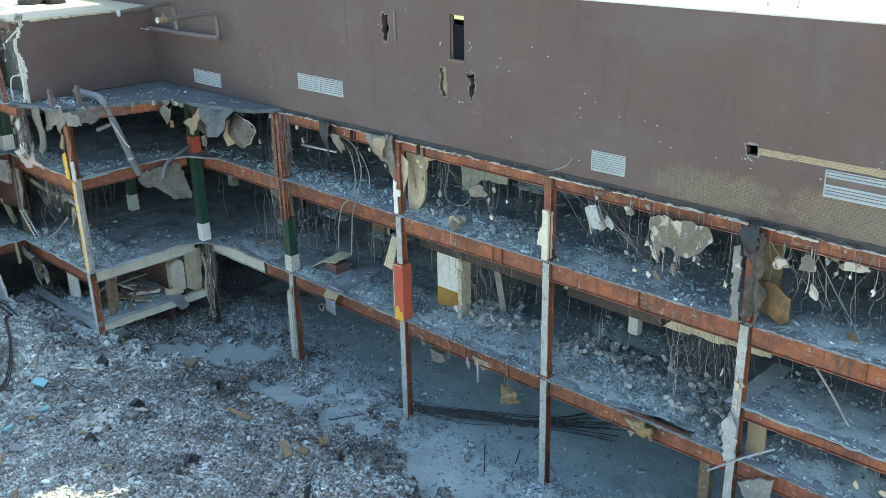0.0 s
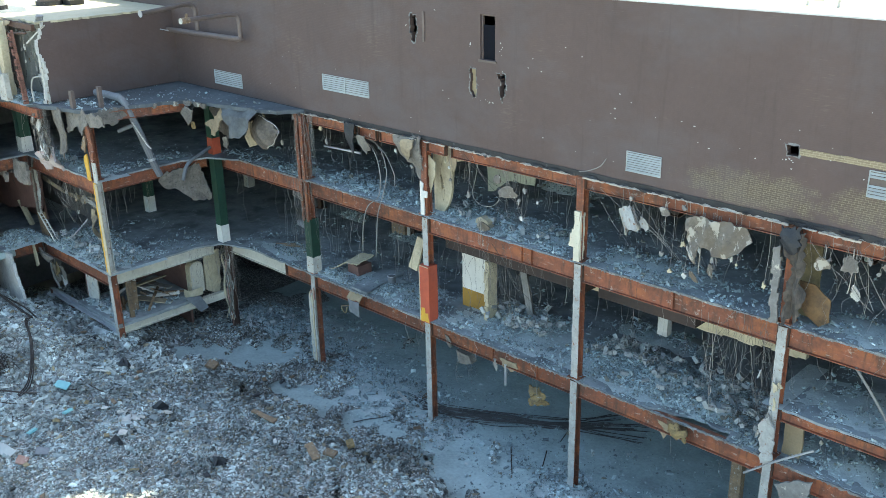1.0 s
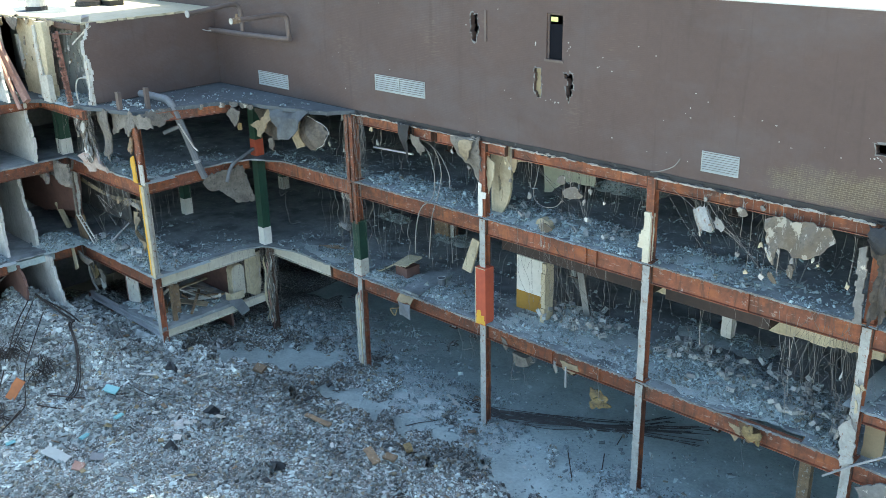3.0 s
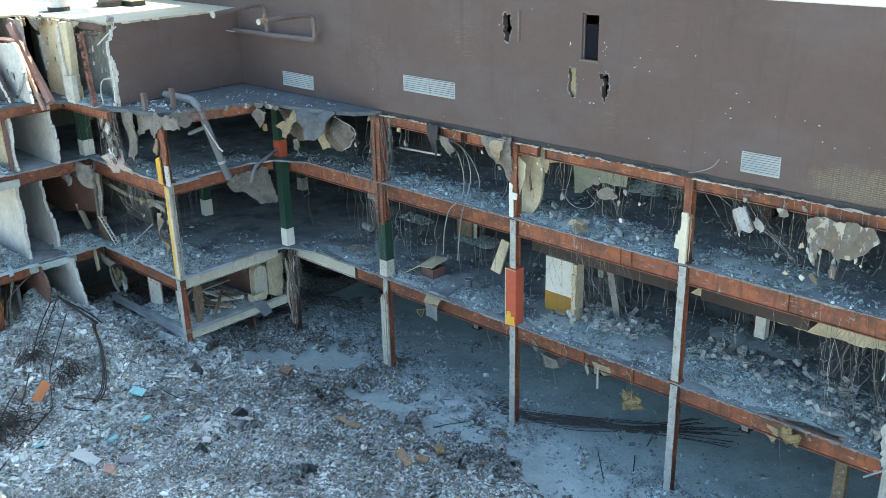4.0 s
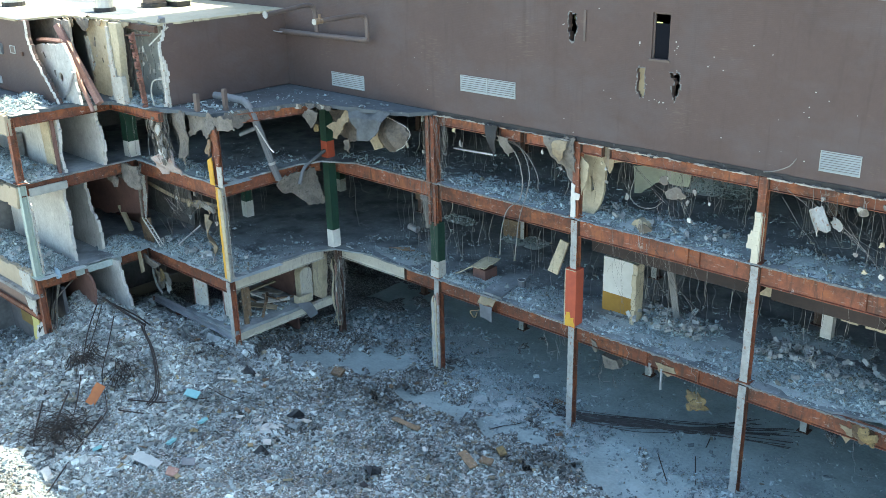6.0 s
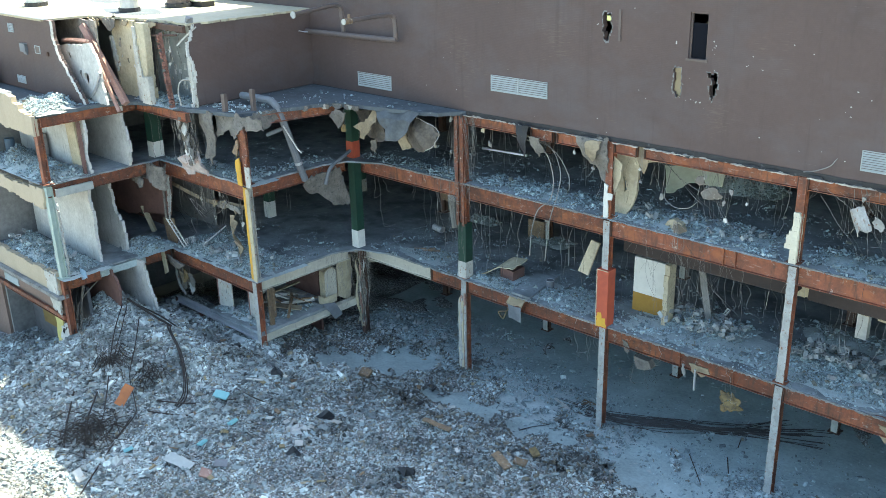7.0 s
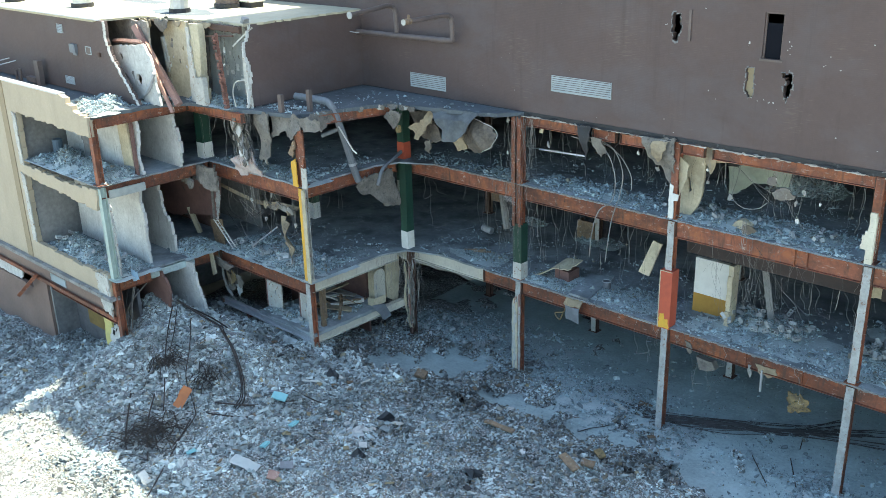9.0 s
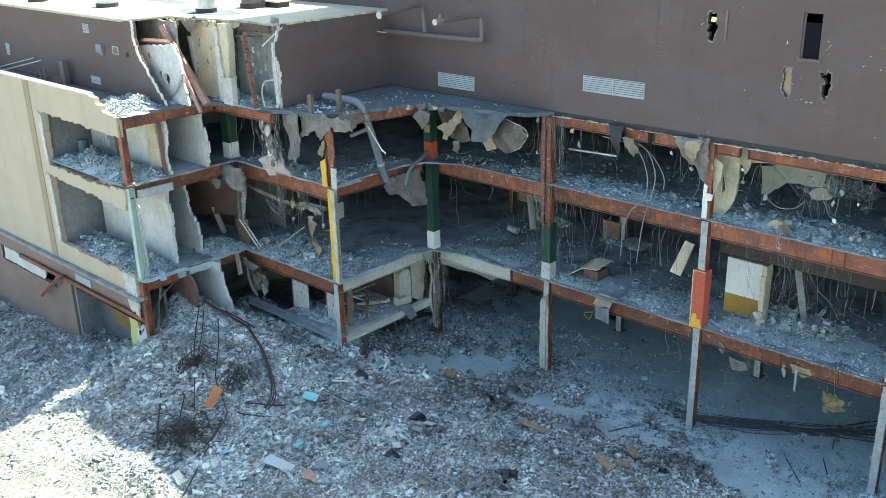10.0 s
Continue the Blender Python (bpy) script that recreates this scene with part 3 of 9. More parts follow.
ob = mesh_ob("rubble_heap", V, Fq.tolist(), HEAP, origin=(0, 0, 0))
for poly in ob.data.polygons:
    poly.use_smooth = True
tagged(ob, "heap of fine grey rubble and dust filling the yard", "rubble", kind="stuff")
ob = mesh_ob("floor_ground", *sheet(torn([(RIGHT, 23), (-53, 23), (-53, BACK), (RIGHT, BACK), (RIGHT, 23)], 2, 0.1)[:-1], thick=0.4, plane="xy", at=0.0), CONC)
tagged(ob, "bare dusty concrete ground slab", "floor", kind="structure")

ob = mesh_ob("lawn", [(-400, BACK + 2, -3.3), (200, BACK + 2, -3.3), (200, 600, -3.3), (-400, 600, -3.3)], [(0, 1, 2, 3)], mat("mown_grass", (0.12, 0.17, 0.03), (0.07, 0.1, 0.02), grain=4, stain=0.05))
tagged(ob, "sunlit grass behind the building", "lawn", kind="structure")

# ---- floors, walls ----


def floor_outline(cut=0.0, seed=1):
    """The stepped, broken edge of a floor from the far right round to the left wing."""
    front = torn([(RIGHT, Y0 - 0.1), (-47.6, Y0 - 0.1), (-49.6, Y0 - 0.5 - cut), (-50.15, 27.6 - cut), (-50.15, 21.65), (-58.9, 21.6), (-58.95, 14.5)], 0.45, 0.07, seed=seed)
    return front + [(-68.3, 14.5), (-68.3, BACK - 0.4), (RIGHT, BACK - 0.4)]


floors = {}
for name, z, seed, label in (("floor_1", F1, 3, "broken first floor slab edged with ragged concrete"), ("floor_2", F2, 4, "broken second floor slab edged with ragged concrete")):
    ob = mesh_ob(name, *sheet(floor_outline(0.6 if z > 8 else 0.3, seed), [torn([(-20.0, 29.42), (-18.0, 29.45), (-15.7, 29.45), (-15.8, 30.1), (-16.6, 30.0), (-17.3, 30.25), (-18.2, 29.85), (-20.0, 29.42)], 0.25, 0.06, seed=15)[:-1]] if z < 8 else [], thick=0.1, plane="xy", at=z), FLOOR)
    tagged(ob, label, "floor", kind="structure")
deck = torn([(RIGHT, Y0 + 0.25), (-41.0, Y0 + 0.25), (-41.2, Y0 - 0.2), (-42.0, 28.3), (-44.0, 27.7), (-46.2, 27.2), (-47.4, 27.0), (-48.4, 26.8), (-49.0, 25.6), (-49.85, 23.0), (-50.3, 21.7), (-53.0, 20.9), (-57.7, 20.0), (-58.8, 18.5), (-58.9, 14.6)], 0.5, 0.14, seed=8)
ob = mesh_ob("roof_deck", *sheet(deck + [(LEFT + 1, 14.6), (LEFT + 1, BACK - 0.4), (RIGHT, BACK - 0.4)], thick=0.2, plane="xy", at=DECK), ROOFGREY)
tagged(ob, "grey felted lower roof deck torn along its edge", "roof", kind="structure")
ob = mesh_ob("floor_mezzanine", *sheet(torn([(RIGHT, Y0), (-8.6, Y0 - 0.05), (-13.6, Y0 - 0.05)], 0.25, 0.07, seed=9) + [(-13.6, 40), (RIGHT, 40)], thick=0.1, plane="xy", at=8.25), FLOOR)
tagged(ob, "sagging concrete mezzanine slab with a broken edge", "floor", kind="structure")
ob = mesh_ob("floor_low", *sheet(torn([(-50.2, 27.2), (-50.2, 21.7), (-55.4, 21.7)], 0.5, 0.05, seed=10) + torn([(-55.4, 21.7), (-55.0, 24.0), (-55.8, 27.2)], 0.4, 0.15, seed=19)[1:], thick=0.2, plane="xy", at=2.75), FLOOR)
tagged(ob, "narrow low concrete floor under the corner bay", "floor", kind="structure")

holes = [rect(-28.52, 19.52, -27.68, 21.43),
         torn([(-32.78, 21.1), (-32.45, 21.12), (-32.36, 20.4), (-32.5, 19.9), (-32.75, 19.95), (-32.82, 20.5), (-32.78, 21.1)], 0.1, 0.05, True, 2)[:-1],
         torn([(-27.6, 19.0), (-27.08, 19.0), (-27.1, 18.2), (-27.25, 17.85), (-27.42, 18.3), (-27.35, 18.7), (-27.6, 19.0)], 0.1, 0.05, True, 3)[:-1],
         torn([(-14.62, 18.12), (-14.15, 18.12), (-14.15, 17.72), (-14.5, 17.75), (-14.62, 18.12)], 0.12, 0.03, True, 4)[:-1],
         torn([(-29.12, 19.05), (-28.82, 19.08), (-28.72, 18.4), (-28.78, 17.85), (-28.98, 17.8), (-29.15, 18.3), (-29.12, 19.05)], 0.1, 0.05, True, 21)[:-1]]
ob = mesh_ob("wall_north", *sheet([(LEFT, 15.35), (RIGHT, 15.35), (RIGHT, TOP), (LEFT, TOP)], holes, thick=0.3, plane="xz", at=Y0), BROWN)
tagged(ob, "long brown-painted brick wall with chipped holes", "wall", kind="structure")
ob = mesh_ob("coping", *box(LEFT, Y0 - 0.04, TOP, RIGHT, Y0 + 0.34, TOP + 0.06), METAL)
tagged(ob, "thin pale metal coping along the wall top", "coping", kind="structure")
ob = mesh_ob("roof_main", *box(LEFT, Y0 + 0.35, TOP - 0.35, RIGHT, BACK + 30, TOP - 0.05), ROOF)
tagged(ob, "sunlit cream roof membrane", "roof", kind="structure")
back = [rect(-60 + 2.6 * k, 18.2 + 0.12 * (k % 3), -58.6 + 2.6 * k, 18.55 + 0.1 * (k % 2)) for k in range(0, 14)]
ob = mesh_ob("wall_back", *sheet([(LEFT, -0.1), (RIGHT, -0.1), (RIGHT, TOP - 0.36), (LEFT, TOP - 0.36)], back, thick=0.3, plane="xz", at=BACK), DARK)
tagged(ob, "added rear wall closing the gutted floors, coloured for gloom", "wall", kind="structure")
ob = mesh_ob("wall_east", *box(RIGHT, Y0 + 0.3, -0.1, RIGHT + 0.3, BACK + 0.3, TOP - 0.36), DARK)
tagged(ob, "added end wall closing the gutted floors, coloured for gloom", "wall", kind="structure")
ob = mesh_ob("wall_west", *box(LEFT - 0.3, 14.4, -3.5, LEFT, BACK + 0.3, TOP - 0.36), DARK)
tagged(ob, "far end wall of the building", "wall", kind="structure")
flash = [sheet(torn([(RIGHT, 15.6), (-53.4, 15.58)], 0.4, 0.018, seed=12) + torn([(-53.4, 15.36), (RIGHT, 15.38)], 0.16, 0.06, seed=13), thick=0.03, plane="xz", at=Y0 - 0.035)]
qf = random.Random(14)
x = -41.0
while x < RIGHT - 1:
    w, d = qf.uniform(0.2, 0.9), qf.uniform(0.04, 0.16)
    top = 15.47 + qf.uniform(-.06, .05)
    flash.append(sheet(torn([(x, top), (x + w, top + qf.uniform(-.04, .04)), (x + w * qf.uniform(.7, 1), top - d), (x + w * .5, top - d * qf.uniform(.3, 1.2)), (x + w * .15, top - d * .7), (x, top)], 0.14, 0.035, seed=qf.randint(0, 9999))[:-1],
                       thick=0.02, plane="xz", at=Y0 - 0.12 - qf.uniform(0, .05), fill=0.2, bend=lambda px, py, pz: (px, py + 0.05 * math.sin(7 * px + 9 * pz), pz)))
    x += w + qf.choice((0.1, 0.5, 1.2, 2.4))
ob = mesh_ob("parapet_flashing", *join(*flash), TAR)
tagged(ob, "torn black tar flashing along the wall foot", "flashing", kind="structure")

# left wing: annex over the deck, tan outer wall, cut-open rooms
front_edge = torn([(-61.9, 20.0), (-61.85, 18.9), (-61.4, 17.9), (-60.2, 16.7), (-59.2, 15.6)], 0.13, 0.06, True, 5)
ob = mesh_ob("wall_annex_front", *sheet([(LEFT, 15.6), (LEFT, 20.0)] + front_edge, thick=0.3, plane="xz", at=17.6), BROWN)
tagged(ob, "brown-painted brick annex wall broken off at the corner", "wall", kind="structure")
side_edge = torn([(21.1, 15.6), (21.45, 17.5), (21.1, 18.8), (21.6, 20.0)], 0.14, 0.07, True, 6)
ob = mesh_ob("wall_annex_side", *sheet(side_edge + [(Y0, 20.0), (Y0, 15.6)], thick=0.3, plane="yz", at=-53.8), BROWN_SIDE)
tagged(ob, "brown-painted brick annex end wall with a ragged edge", "wall", kind="structure")
edge = torn([(-53.4, Y0 - 0.02), (-53.4, 21.1), (-55.5, 21.3), (-58.6, 20.8), (-60.2, 20.4), (-62.0, 20.0), (-62.6, 17.45)], 0.3, 0.14, seed=14)
ob = mesh_ob("roof_annex", *sheet(edge + [(LEFT, 17.45), (LEFT, Y0 - 0.02)], thick=0.12, plane="xy", at=ANNEX_TOP), ROOF)
tagged(ob, "sunlit cream annex roof torn at one corner", "roof", kind="structure")

tan_holes = []
tan_right = torn([(-59.35, 5.0), (-59.35, 6.3), (-63.0, 6.1), (-68.2, 6.25), (-68.2, 10.65), (-59.3, 10.2), (-59.2, 11.4), (-63.0, 11.2), (-68.0, 11.35), (-67.9, 14.6), (-59.0, 14.4), (-58.9, 15.5), (-60.4, 15.7), (-61.7, 16.4)], 0.3, 0.08, True, 7)
ob = mesh_ob("wall_tan", *sheet([(LEFT, 16.4), (LEFT, 5.0)] + tan_right, thick=0.3, plane="xz", at=14.4), TAN)
tagged(ob, "tan brick outer wall with two torn-out window bays", "wall", kind="structure")
ob = mesh_ob("coping_tan", *box(LEFT, 14.34, 16.4, -61.8, 14.78, 16.48), METAL)
tagged(ob, "pale coping along the tan wall", "coping", kind="structure")
ob = mesh_ob("ledge", *sheet(torn([(LEFT, 4.78), (-59.0, 4.78)], 0.6, 0.02, seed=15) + torn([(-59.0, 4.98), (LEFT, 5.0)], 0.5, 0.03, seed=16), thick=0.65, plane="xz", at=14.1), LEDGEMAT)
tagged(ob, "grey metal-covered ledge under the tan wall", "ledge", kind="structure")
# brown raised for the base wall: light bounced off sunlit ground is in the colour
BASEBROWN = brick_mat("bounce_lit_brown_brick", (0.24, 0.165, 0.135), (0.17, 0.115, 0.095), (0.26, 0.19, 0.13), (0.4, 0.35, 0.28))
ob = mesh_ob("wall_base", *sheet([(LEFT, -3.4), (LEFT, 4.75), (-59.3, 4.75), (-59.4, 3.4), (-68.6, 3.6), (-68.6, -3.4)], [torn(rect(-79.0, 2.4, -70.7, 3.5) + [(-79.0, 2.4)], 0.3, 0.05, True, 17)[:-1]], thick=0.3, plane="xz", at=14.6), BASEBROWN)
tagged(ob, "brown brick base wall with a low gap", "wall", kind="structure")

# inner rooms of the left wing
for z0, z1, edge_pts, y in ((F1, F2 - 0.2, [(-59.8, F1), (-59.75, 7.5), (-59.7, 9.0), (-59.9, 10.2), (-59.9, F2 - 0.2)], 17.3), (F2, DECK - 0.25, [(-59.1, F2), (-59.4, 13.0), (-59.0, 14.2), (-59.2, DECK - 0.25)], 17.3),
                        (F1, F2 - 0.2, [(-60.2, F1), (-60.1, 7.0), (-60.3, 7.8), (-61.0, 8.5), (-61.2, 9.8), (-61.4, F2 - 0.2)], 19.3), (F2, DECK - 0.25, [(-58.9, F2), (-58.6, 13.2), (-59.2, 14.6), (-59.1, DECK - 0.25)], 19.6),
                        (0.2, F1 - 0.2, [(-55.9, 0.2), (-57.0, 2.6), (-57.9, 4.4), (-58.3, F1 - 0.2)], 19.2)):
    e = torn(edge_pts, 0.2, 0.1, True, int(y * 10 + z0))
    ob = mesh_ob("partition_wall", *sheet([(-68.0, z1), (-68.0, z0)] + e, thick=0.18, plane="xz", at=y), PLASTER)
    tagged(ob, "dirty white plastered block partition with a torn edge", "wall", kind="structure")
for z0, z1 in ((-0.5, F1 - 0.2), (F1, F2 - 0.2), (F2, DECK - 0.25)):
    ob = mesh_ob("cross_wall", *box(-68.5, 14.75, z0, -68.3, BACK, z1), SHADEWALL)
    tagged(ob, "plaster cross wall inside the left wing, greyed for shade", "wall", kind="structure")

# ---- steel frame ----


def beam_x(x0, x1, y, top, h=0.75, w=0.28, material=RUST, label="red-primed steel floor beam spanning one bay", stiff=()):
    base = empty("steel_beam", ((x0 + x1) / 2, y, top - h))
    tagged(base, label, "beam", "steel frame beams")
    mesh_ob("web_and_flanges", *profile(i_shape(w, h), "x", x0, x1, (y, top - h)), material, base)
    for x in (x0 + 0.02, x1 - 0.02):
        mesh_ob("end_plate", *box(x - 0.015, y - w / 2 - 0.005, top - h - 0.01, x + 0.015, y + w / 2, top - 0.005), RUSTDARK, base)
    for x in stiff:
        mesh_ob("stiffener", *box(x - 0.012, y - w / 2 + 0.01, top - h + 0.032, x + 0.012, y - 0.012, top - 0.032), material, base)
    return base


def beam_y(y0, y1, x, top, h=0.75, w=0.28, material=RUST, label="red-primed steel cross beam at a slab edge"):
    base = empty("steel_beam", (x, (y0 + y1) / 2, top - h))
    tagged(base, label, "beam", "steel frame beams")
    mesh_ob("web_and_flanges", *profile(i_shape(w, h), "y", y0, y1, (x, top - h)), material, base)
    return base


for i in range(1, len(COLX) - 1):
    a, b = COLX[i] + 0.19, COLX[i + 1] - 0.19
    if i == 1:
        beam_x(a, b - 2.4, Y0 + 0.16, F1 - 0.1, 0.77, material=CREAMSTEEL, label="cream-painted steel beam under the first floor edge")
        beam_x(b - 2.4, b, Y0 + 0.16, F1 - 0.1, 0.77)
    else:
        beam_x(a, b, Y0 + 0.16, F1 - 0.1, 0.79, stiff={3: (-27.9, -25.2)}.get(i, ()))
    beam_x(a, b, Y0 + 0.16, F2 - 0.1, 0.85, stiff={3: (-26.17, -25.61), 4: (-18.48,), 5: (-9.6,)}.get(i, ()))
    for c, d in {1: (), 2: ((-41.2, -37.3), (-36.9, -35.55), (-35.3, -33.7)), 3: ((-32.0, -30.8), (-30.4, b))}.get(i, ((a, b),)):
        beam_x(c, d, Y0 + 0.16, 15.33 - (0.06 if d in (-35.55, -33.7) else 0.0), 0.52, label="red-primed roof edge beam under torn flashing")
beam_x(-13.7, -4.9, Y0 + 0.16, 8.1, 0.42, label="slim red steel beam under the mezzanine")
beam_y(21.9, 28.6, -50.3, F1 - 0.1, 0.67, material=CREAMSTEEL, label="cream-painted steel beam under the first floor edge")
beam_y(21.9, 28.8, -50.3, F2 - 0.1, 0.67)
deck_beam = beam_y(22.0, 27.2, -49.45, DECK - 0.2, 0.5, label="red-primed steel beam sagging along the torn deck edge")
deck_beam.rotation_euler = (0, 0, -radians(13.5))
beam_y(21.9, 27.0, -50.3, 2.55, 0.45, material=CREAMSTEEL, label="cream-painted low steel beam")
beam_x(-59.0, -50.5, 21.8, F1 - 0.1, 0.82)
beam_x(-59.0, -50.5, 21.8, F2 - 0.1, 0.82)
beam_x(-59.3, -50.5, 21.8, 2.55, 0.4, material=METAL, label="grey steel beam under the low floor")
for z, h in ((F2 + 0.07, 0.67), (DECK - 0.03, 0.55)):
    beam_y(14.6, 21.6, -59.1, z - 0.17, h)
beam_y(14.6, 16.9, -59.1, F1 - 0.1, 0.67)
beam_y(19.8, 21.6, -59.1, F1 - 0.1, 0.67)
ob = tagged(mesh_ob("lintel_block", *sheet(torn([(16.9, F1 - 0.62), (16.9, F1 - 0.18)], 0.2, 0.02) + torn([(19.8, F1 - 0.18), (19.8, F1 - 0.6)], 0.2, 0.02) + torn([(19.8, F1 - 0.6), (16.9, F1 - 0.62)], 0.3, 0.03)[1:-1], thick=0.3, plane="yz", at=-59.25), CONC), "chipped concrete lintel at the slab edge", "lintel")
beam_x(-68.2, -59.3, 14.9, 3.5, 0.6, label="rusty lintel beam over the base opening")
beam_x(-58.9, -53.5, 20.6, DECK - 0.2, 0.5)


def h_column(x, y, z0, z1, shaft=RUST, face=None, face_z=None, label="steel column with chipped white face"):
    """An H column with its flanges to the front; face is a paint or render layer on the front flange."""
    base = empty("steel_column", (x, y, z0))
    tagged(base, label, "column", "steel frame columns")
    w = 0.36
    pts = [(p, q - w / 2) for p, q in i_shape(w, w, 0.035, 0.025)]
    mesh_ob("shaft", *profile(pts, "z", z0, z1, (x, y)), shaft, base)
    if face:
        a, b = face_z or (z0, z1)
        e1 = torn([(x + w / 2 - 0.01, a), (x + w / 2 - 0.01, b)], 0.11, 0.016, seed=int(-x * 10 + a))
        e2 = torn([(x - w / 2 + 0.01, b), (x - w / 2 + 0.01, a)], 0.11, 0.02, seed=int(-x * 11 + a))
        mesh_ob("face_coat", *sheet(e1 + e2, thick=0.03, plane="xz", at=y - w / 2 - 0.032), face, base)
    mesh_ob("base_plate", *box(x - 0.3, y - 0.3, z0, x + 0.3, y + 0.3, z0 + 0.04), shaft, base)
    return base


YC = Y0 + 0.18
for i, x in enumerate(COLX):
    if x < -51:
        continue
    if x > -45:
        h_column(x, YC, 0.0, F1 - 0.17, RUST, COLWHITE)
        h_column(x, YC, F1, F2 - 0.17, RUST, {-41.5: None}.get(x, COLWHITE))
        h_column(x, YC, F2, 15.33, RUST, None, label="rust-red steel column under the roof edge")
    # inner columns get the darker steel, so their dimness is in the colour
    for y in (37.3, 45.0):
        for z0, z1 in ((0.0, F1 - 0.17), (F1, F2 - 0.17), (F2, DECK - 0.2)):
            h_column(x, y, z0, z1, RUSTDARK, WHITE if rnd.random() < 0.5 else None, label="interior steel column, dimmed by a darker steel colour")
h_column(-50.3, 21.8, 0.3, F1 - 0.17, RUST, COLWHITE, label="corner steel column standing in rubble")
h_column(-50.3, 21.8, F1, F2 - 0.17, WHITE, YELLOW, label="corner steel column painted yellow and white")
h_column(-50.3, 21.8, F2, 14.7, RUST, None, label="rusty broken corner column above the second floor")
h_column(-59.1, 14.7, -0.2, F1 - 0.17, RUST, None, label="rusty corner column standing in rubble")
h_column(-59.1, 14.7, F1, F2 - 0.17, mat("pale_green_steel", (0.42, 0.5, 0.46), (0.3, 0.36, 0.33), grain=6, blotch=(0.6, 0.6, 0.55), blotch_at=0.6), None, label="pale green chipped steel corner column")
h_column(-59.1, 14.7, F2, DECK - 0.2, RUST, None, label="rust-red steel corner column")


def box_column(x, y, z0, z1, w, body, foot=None, foot_h=0.9, label="dark green boxed column with a white foot"):
    base = empty("boxed_column", (x, y, z0))
    tagged(base, label, "column", "boxed columns")
    mesh_ob("casing", *box(x - w / 2, y - w / 2, z0 + (foot_h if foot else 0), x + w / 2, y + w / 2, z1), body, base)
    if foot:
        mesh_ob("foot", *box(x - w / 2 - 0.012, y - w / 2 - 0.012, z0, x + w / 2 + 0.012, y + w / 2 + 0.012, z0 + foot_h), foot, base)
    return base


box_column(-49.85, 29.15, F1, F2 - 0.2, 0.54, GREEN, FOOTWHITE, 1.1)
box_column(-50.0, 29.25, F2, DECK - 0.25, 0.54, GREEN, ORANGE, 1.0, "dark green boxed column with an orange foot")
box_column(-59.7, 21.9, F2, DECK - 0.25, 0.66, GREEN, FOOTWHITE, 0.95)
h_column(-49.9, 29.4, 0.0, F1 - 0.17, RUSTDARK, CREAM, (0.6, 3.4), "rusty column wrapped in shredded plaster")

# ragged concrete crust along the slab edges
CRUSTMAT = mat("pale_torn_edging", (0.6, 0.555, 0.49), (0.3, 0.26, 0.22), grain=9, stain=1.5, bump=0.6)
CRUST = [("first floor", F1, 0.06, -41.2, 0), ("second floor", F2, 0.05, -48.5, 1), ("roof", 15.38, 0.035, -41.2, 2)]
for label, top, drop, xa, k in CRUST:
    bays = [x for x in COLX if x > xa - 1]
    for i, (a, b) in enumerate(zip([xa] + bays[1:] if bays[0] > xa else bays, bays[1:] + [RIGHT])):
        if b - a < 1:
            continue
        if k == 2:
            qc, xs, bits = random.Random(210 + i), a + 0.2, []
            while xs < b - 0.6:
                w = min(qc.uniform(0.3, 2.2), b - 0.2 - xs)
                h = qc.uniform(0.02, 0.06)
                bits.append(sheet(torn([(xs + w, top - h * qc.uniform(0, .5)), (xs, top - h * qc.uniform(0, .5))], 0.16, 0.02, seed=qc.randint(0, 999)) + torn([(xs, top - h), (xs + w, top - h * qc.uniform(.6, 1.6))], 0.13, 0.03, seed=qc.randint(0, 999)), thick=0.08, plane="xz", at=Y0 - 0.16 - qc.uniform(0, .03)))
                xs += w + qc.choice((0.03, 0.08, 0.3, 0.6))
            tagged(mesh_ob("slab_edge", *join(*bits), CRUSTMAT), "pale broken mortar crust along the roof edge beam", "slab edge", kind="structure")
            continue
        out = torn([(b - 0.2, top), (a + 0.2, top)], 0.1, 0.03, seed=200 + i + 20 * k) + torn([(a + 0.2, top - drop), (b - 0.2, top - drop)], 0.07, 0.065, seed=300 + i + 20 * k)
        ob = mesh_ob("slab_edge", *sheet(out, thick=0.09, plane="xz", at=Y0 - 0.17), EDGE)
        tagged(ob, "pale broken concrete crust along the " + label + " edge", "slab edge", kind="structure")

# ---- things: helpers ----


def thing(name, shape, material, label, category, group=""):
    return tagged(mesh_ob(name, *shape, material), label, category, group)


def slab_piece(name, outline, thick, plane, at, material, label, category, sway=0.12, fill=0.4, group="", seed=1):
    """A hanging or leaning torn sheet, buckled by a slow wave."""
    def bend(x, y, z):
        w = sway * (math.sin(x * 2.1 + seed) + math.sin(z * 2.7 + seed * 2) * 0.8 + math.sin((x + z + y) * 4.3 + seed) * 0.35)
        return (x + 0.3 * w, y + w, z) if plane == "xz" else ((x + w, y + 0.3 * w, z) if plane == "yz" else (x, y, z + w))
    return thing(name, sheet(outline, thick=thick, plane=plane, at=at, fill=fill, bend=bend, seed=seed), material, label, category, group)


def hang(points, r=0.012, material=None, label="thin grey cable hanging loose from the floor above", name="hanging_cable", category="cable", n=5, sides=4):
    return thing(name, tube(spline(points, n), r, sides), material or CABLE, label, category, "hanging cables" if name == "hanging_cable" else "")


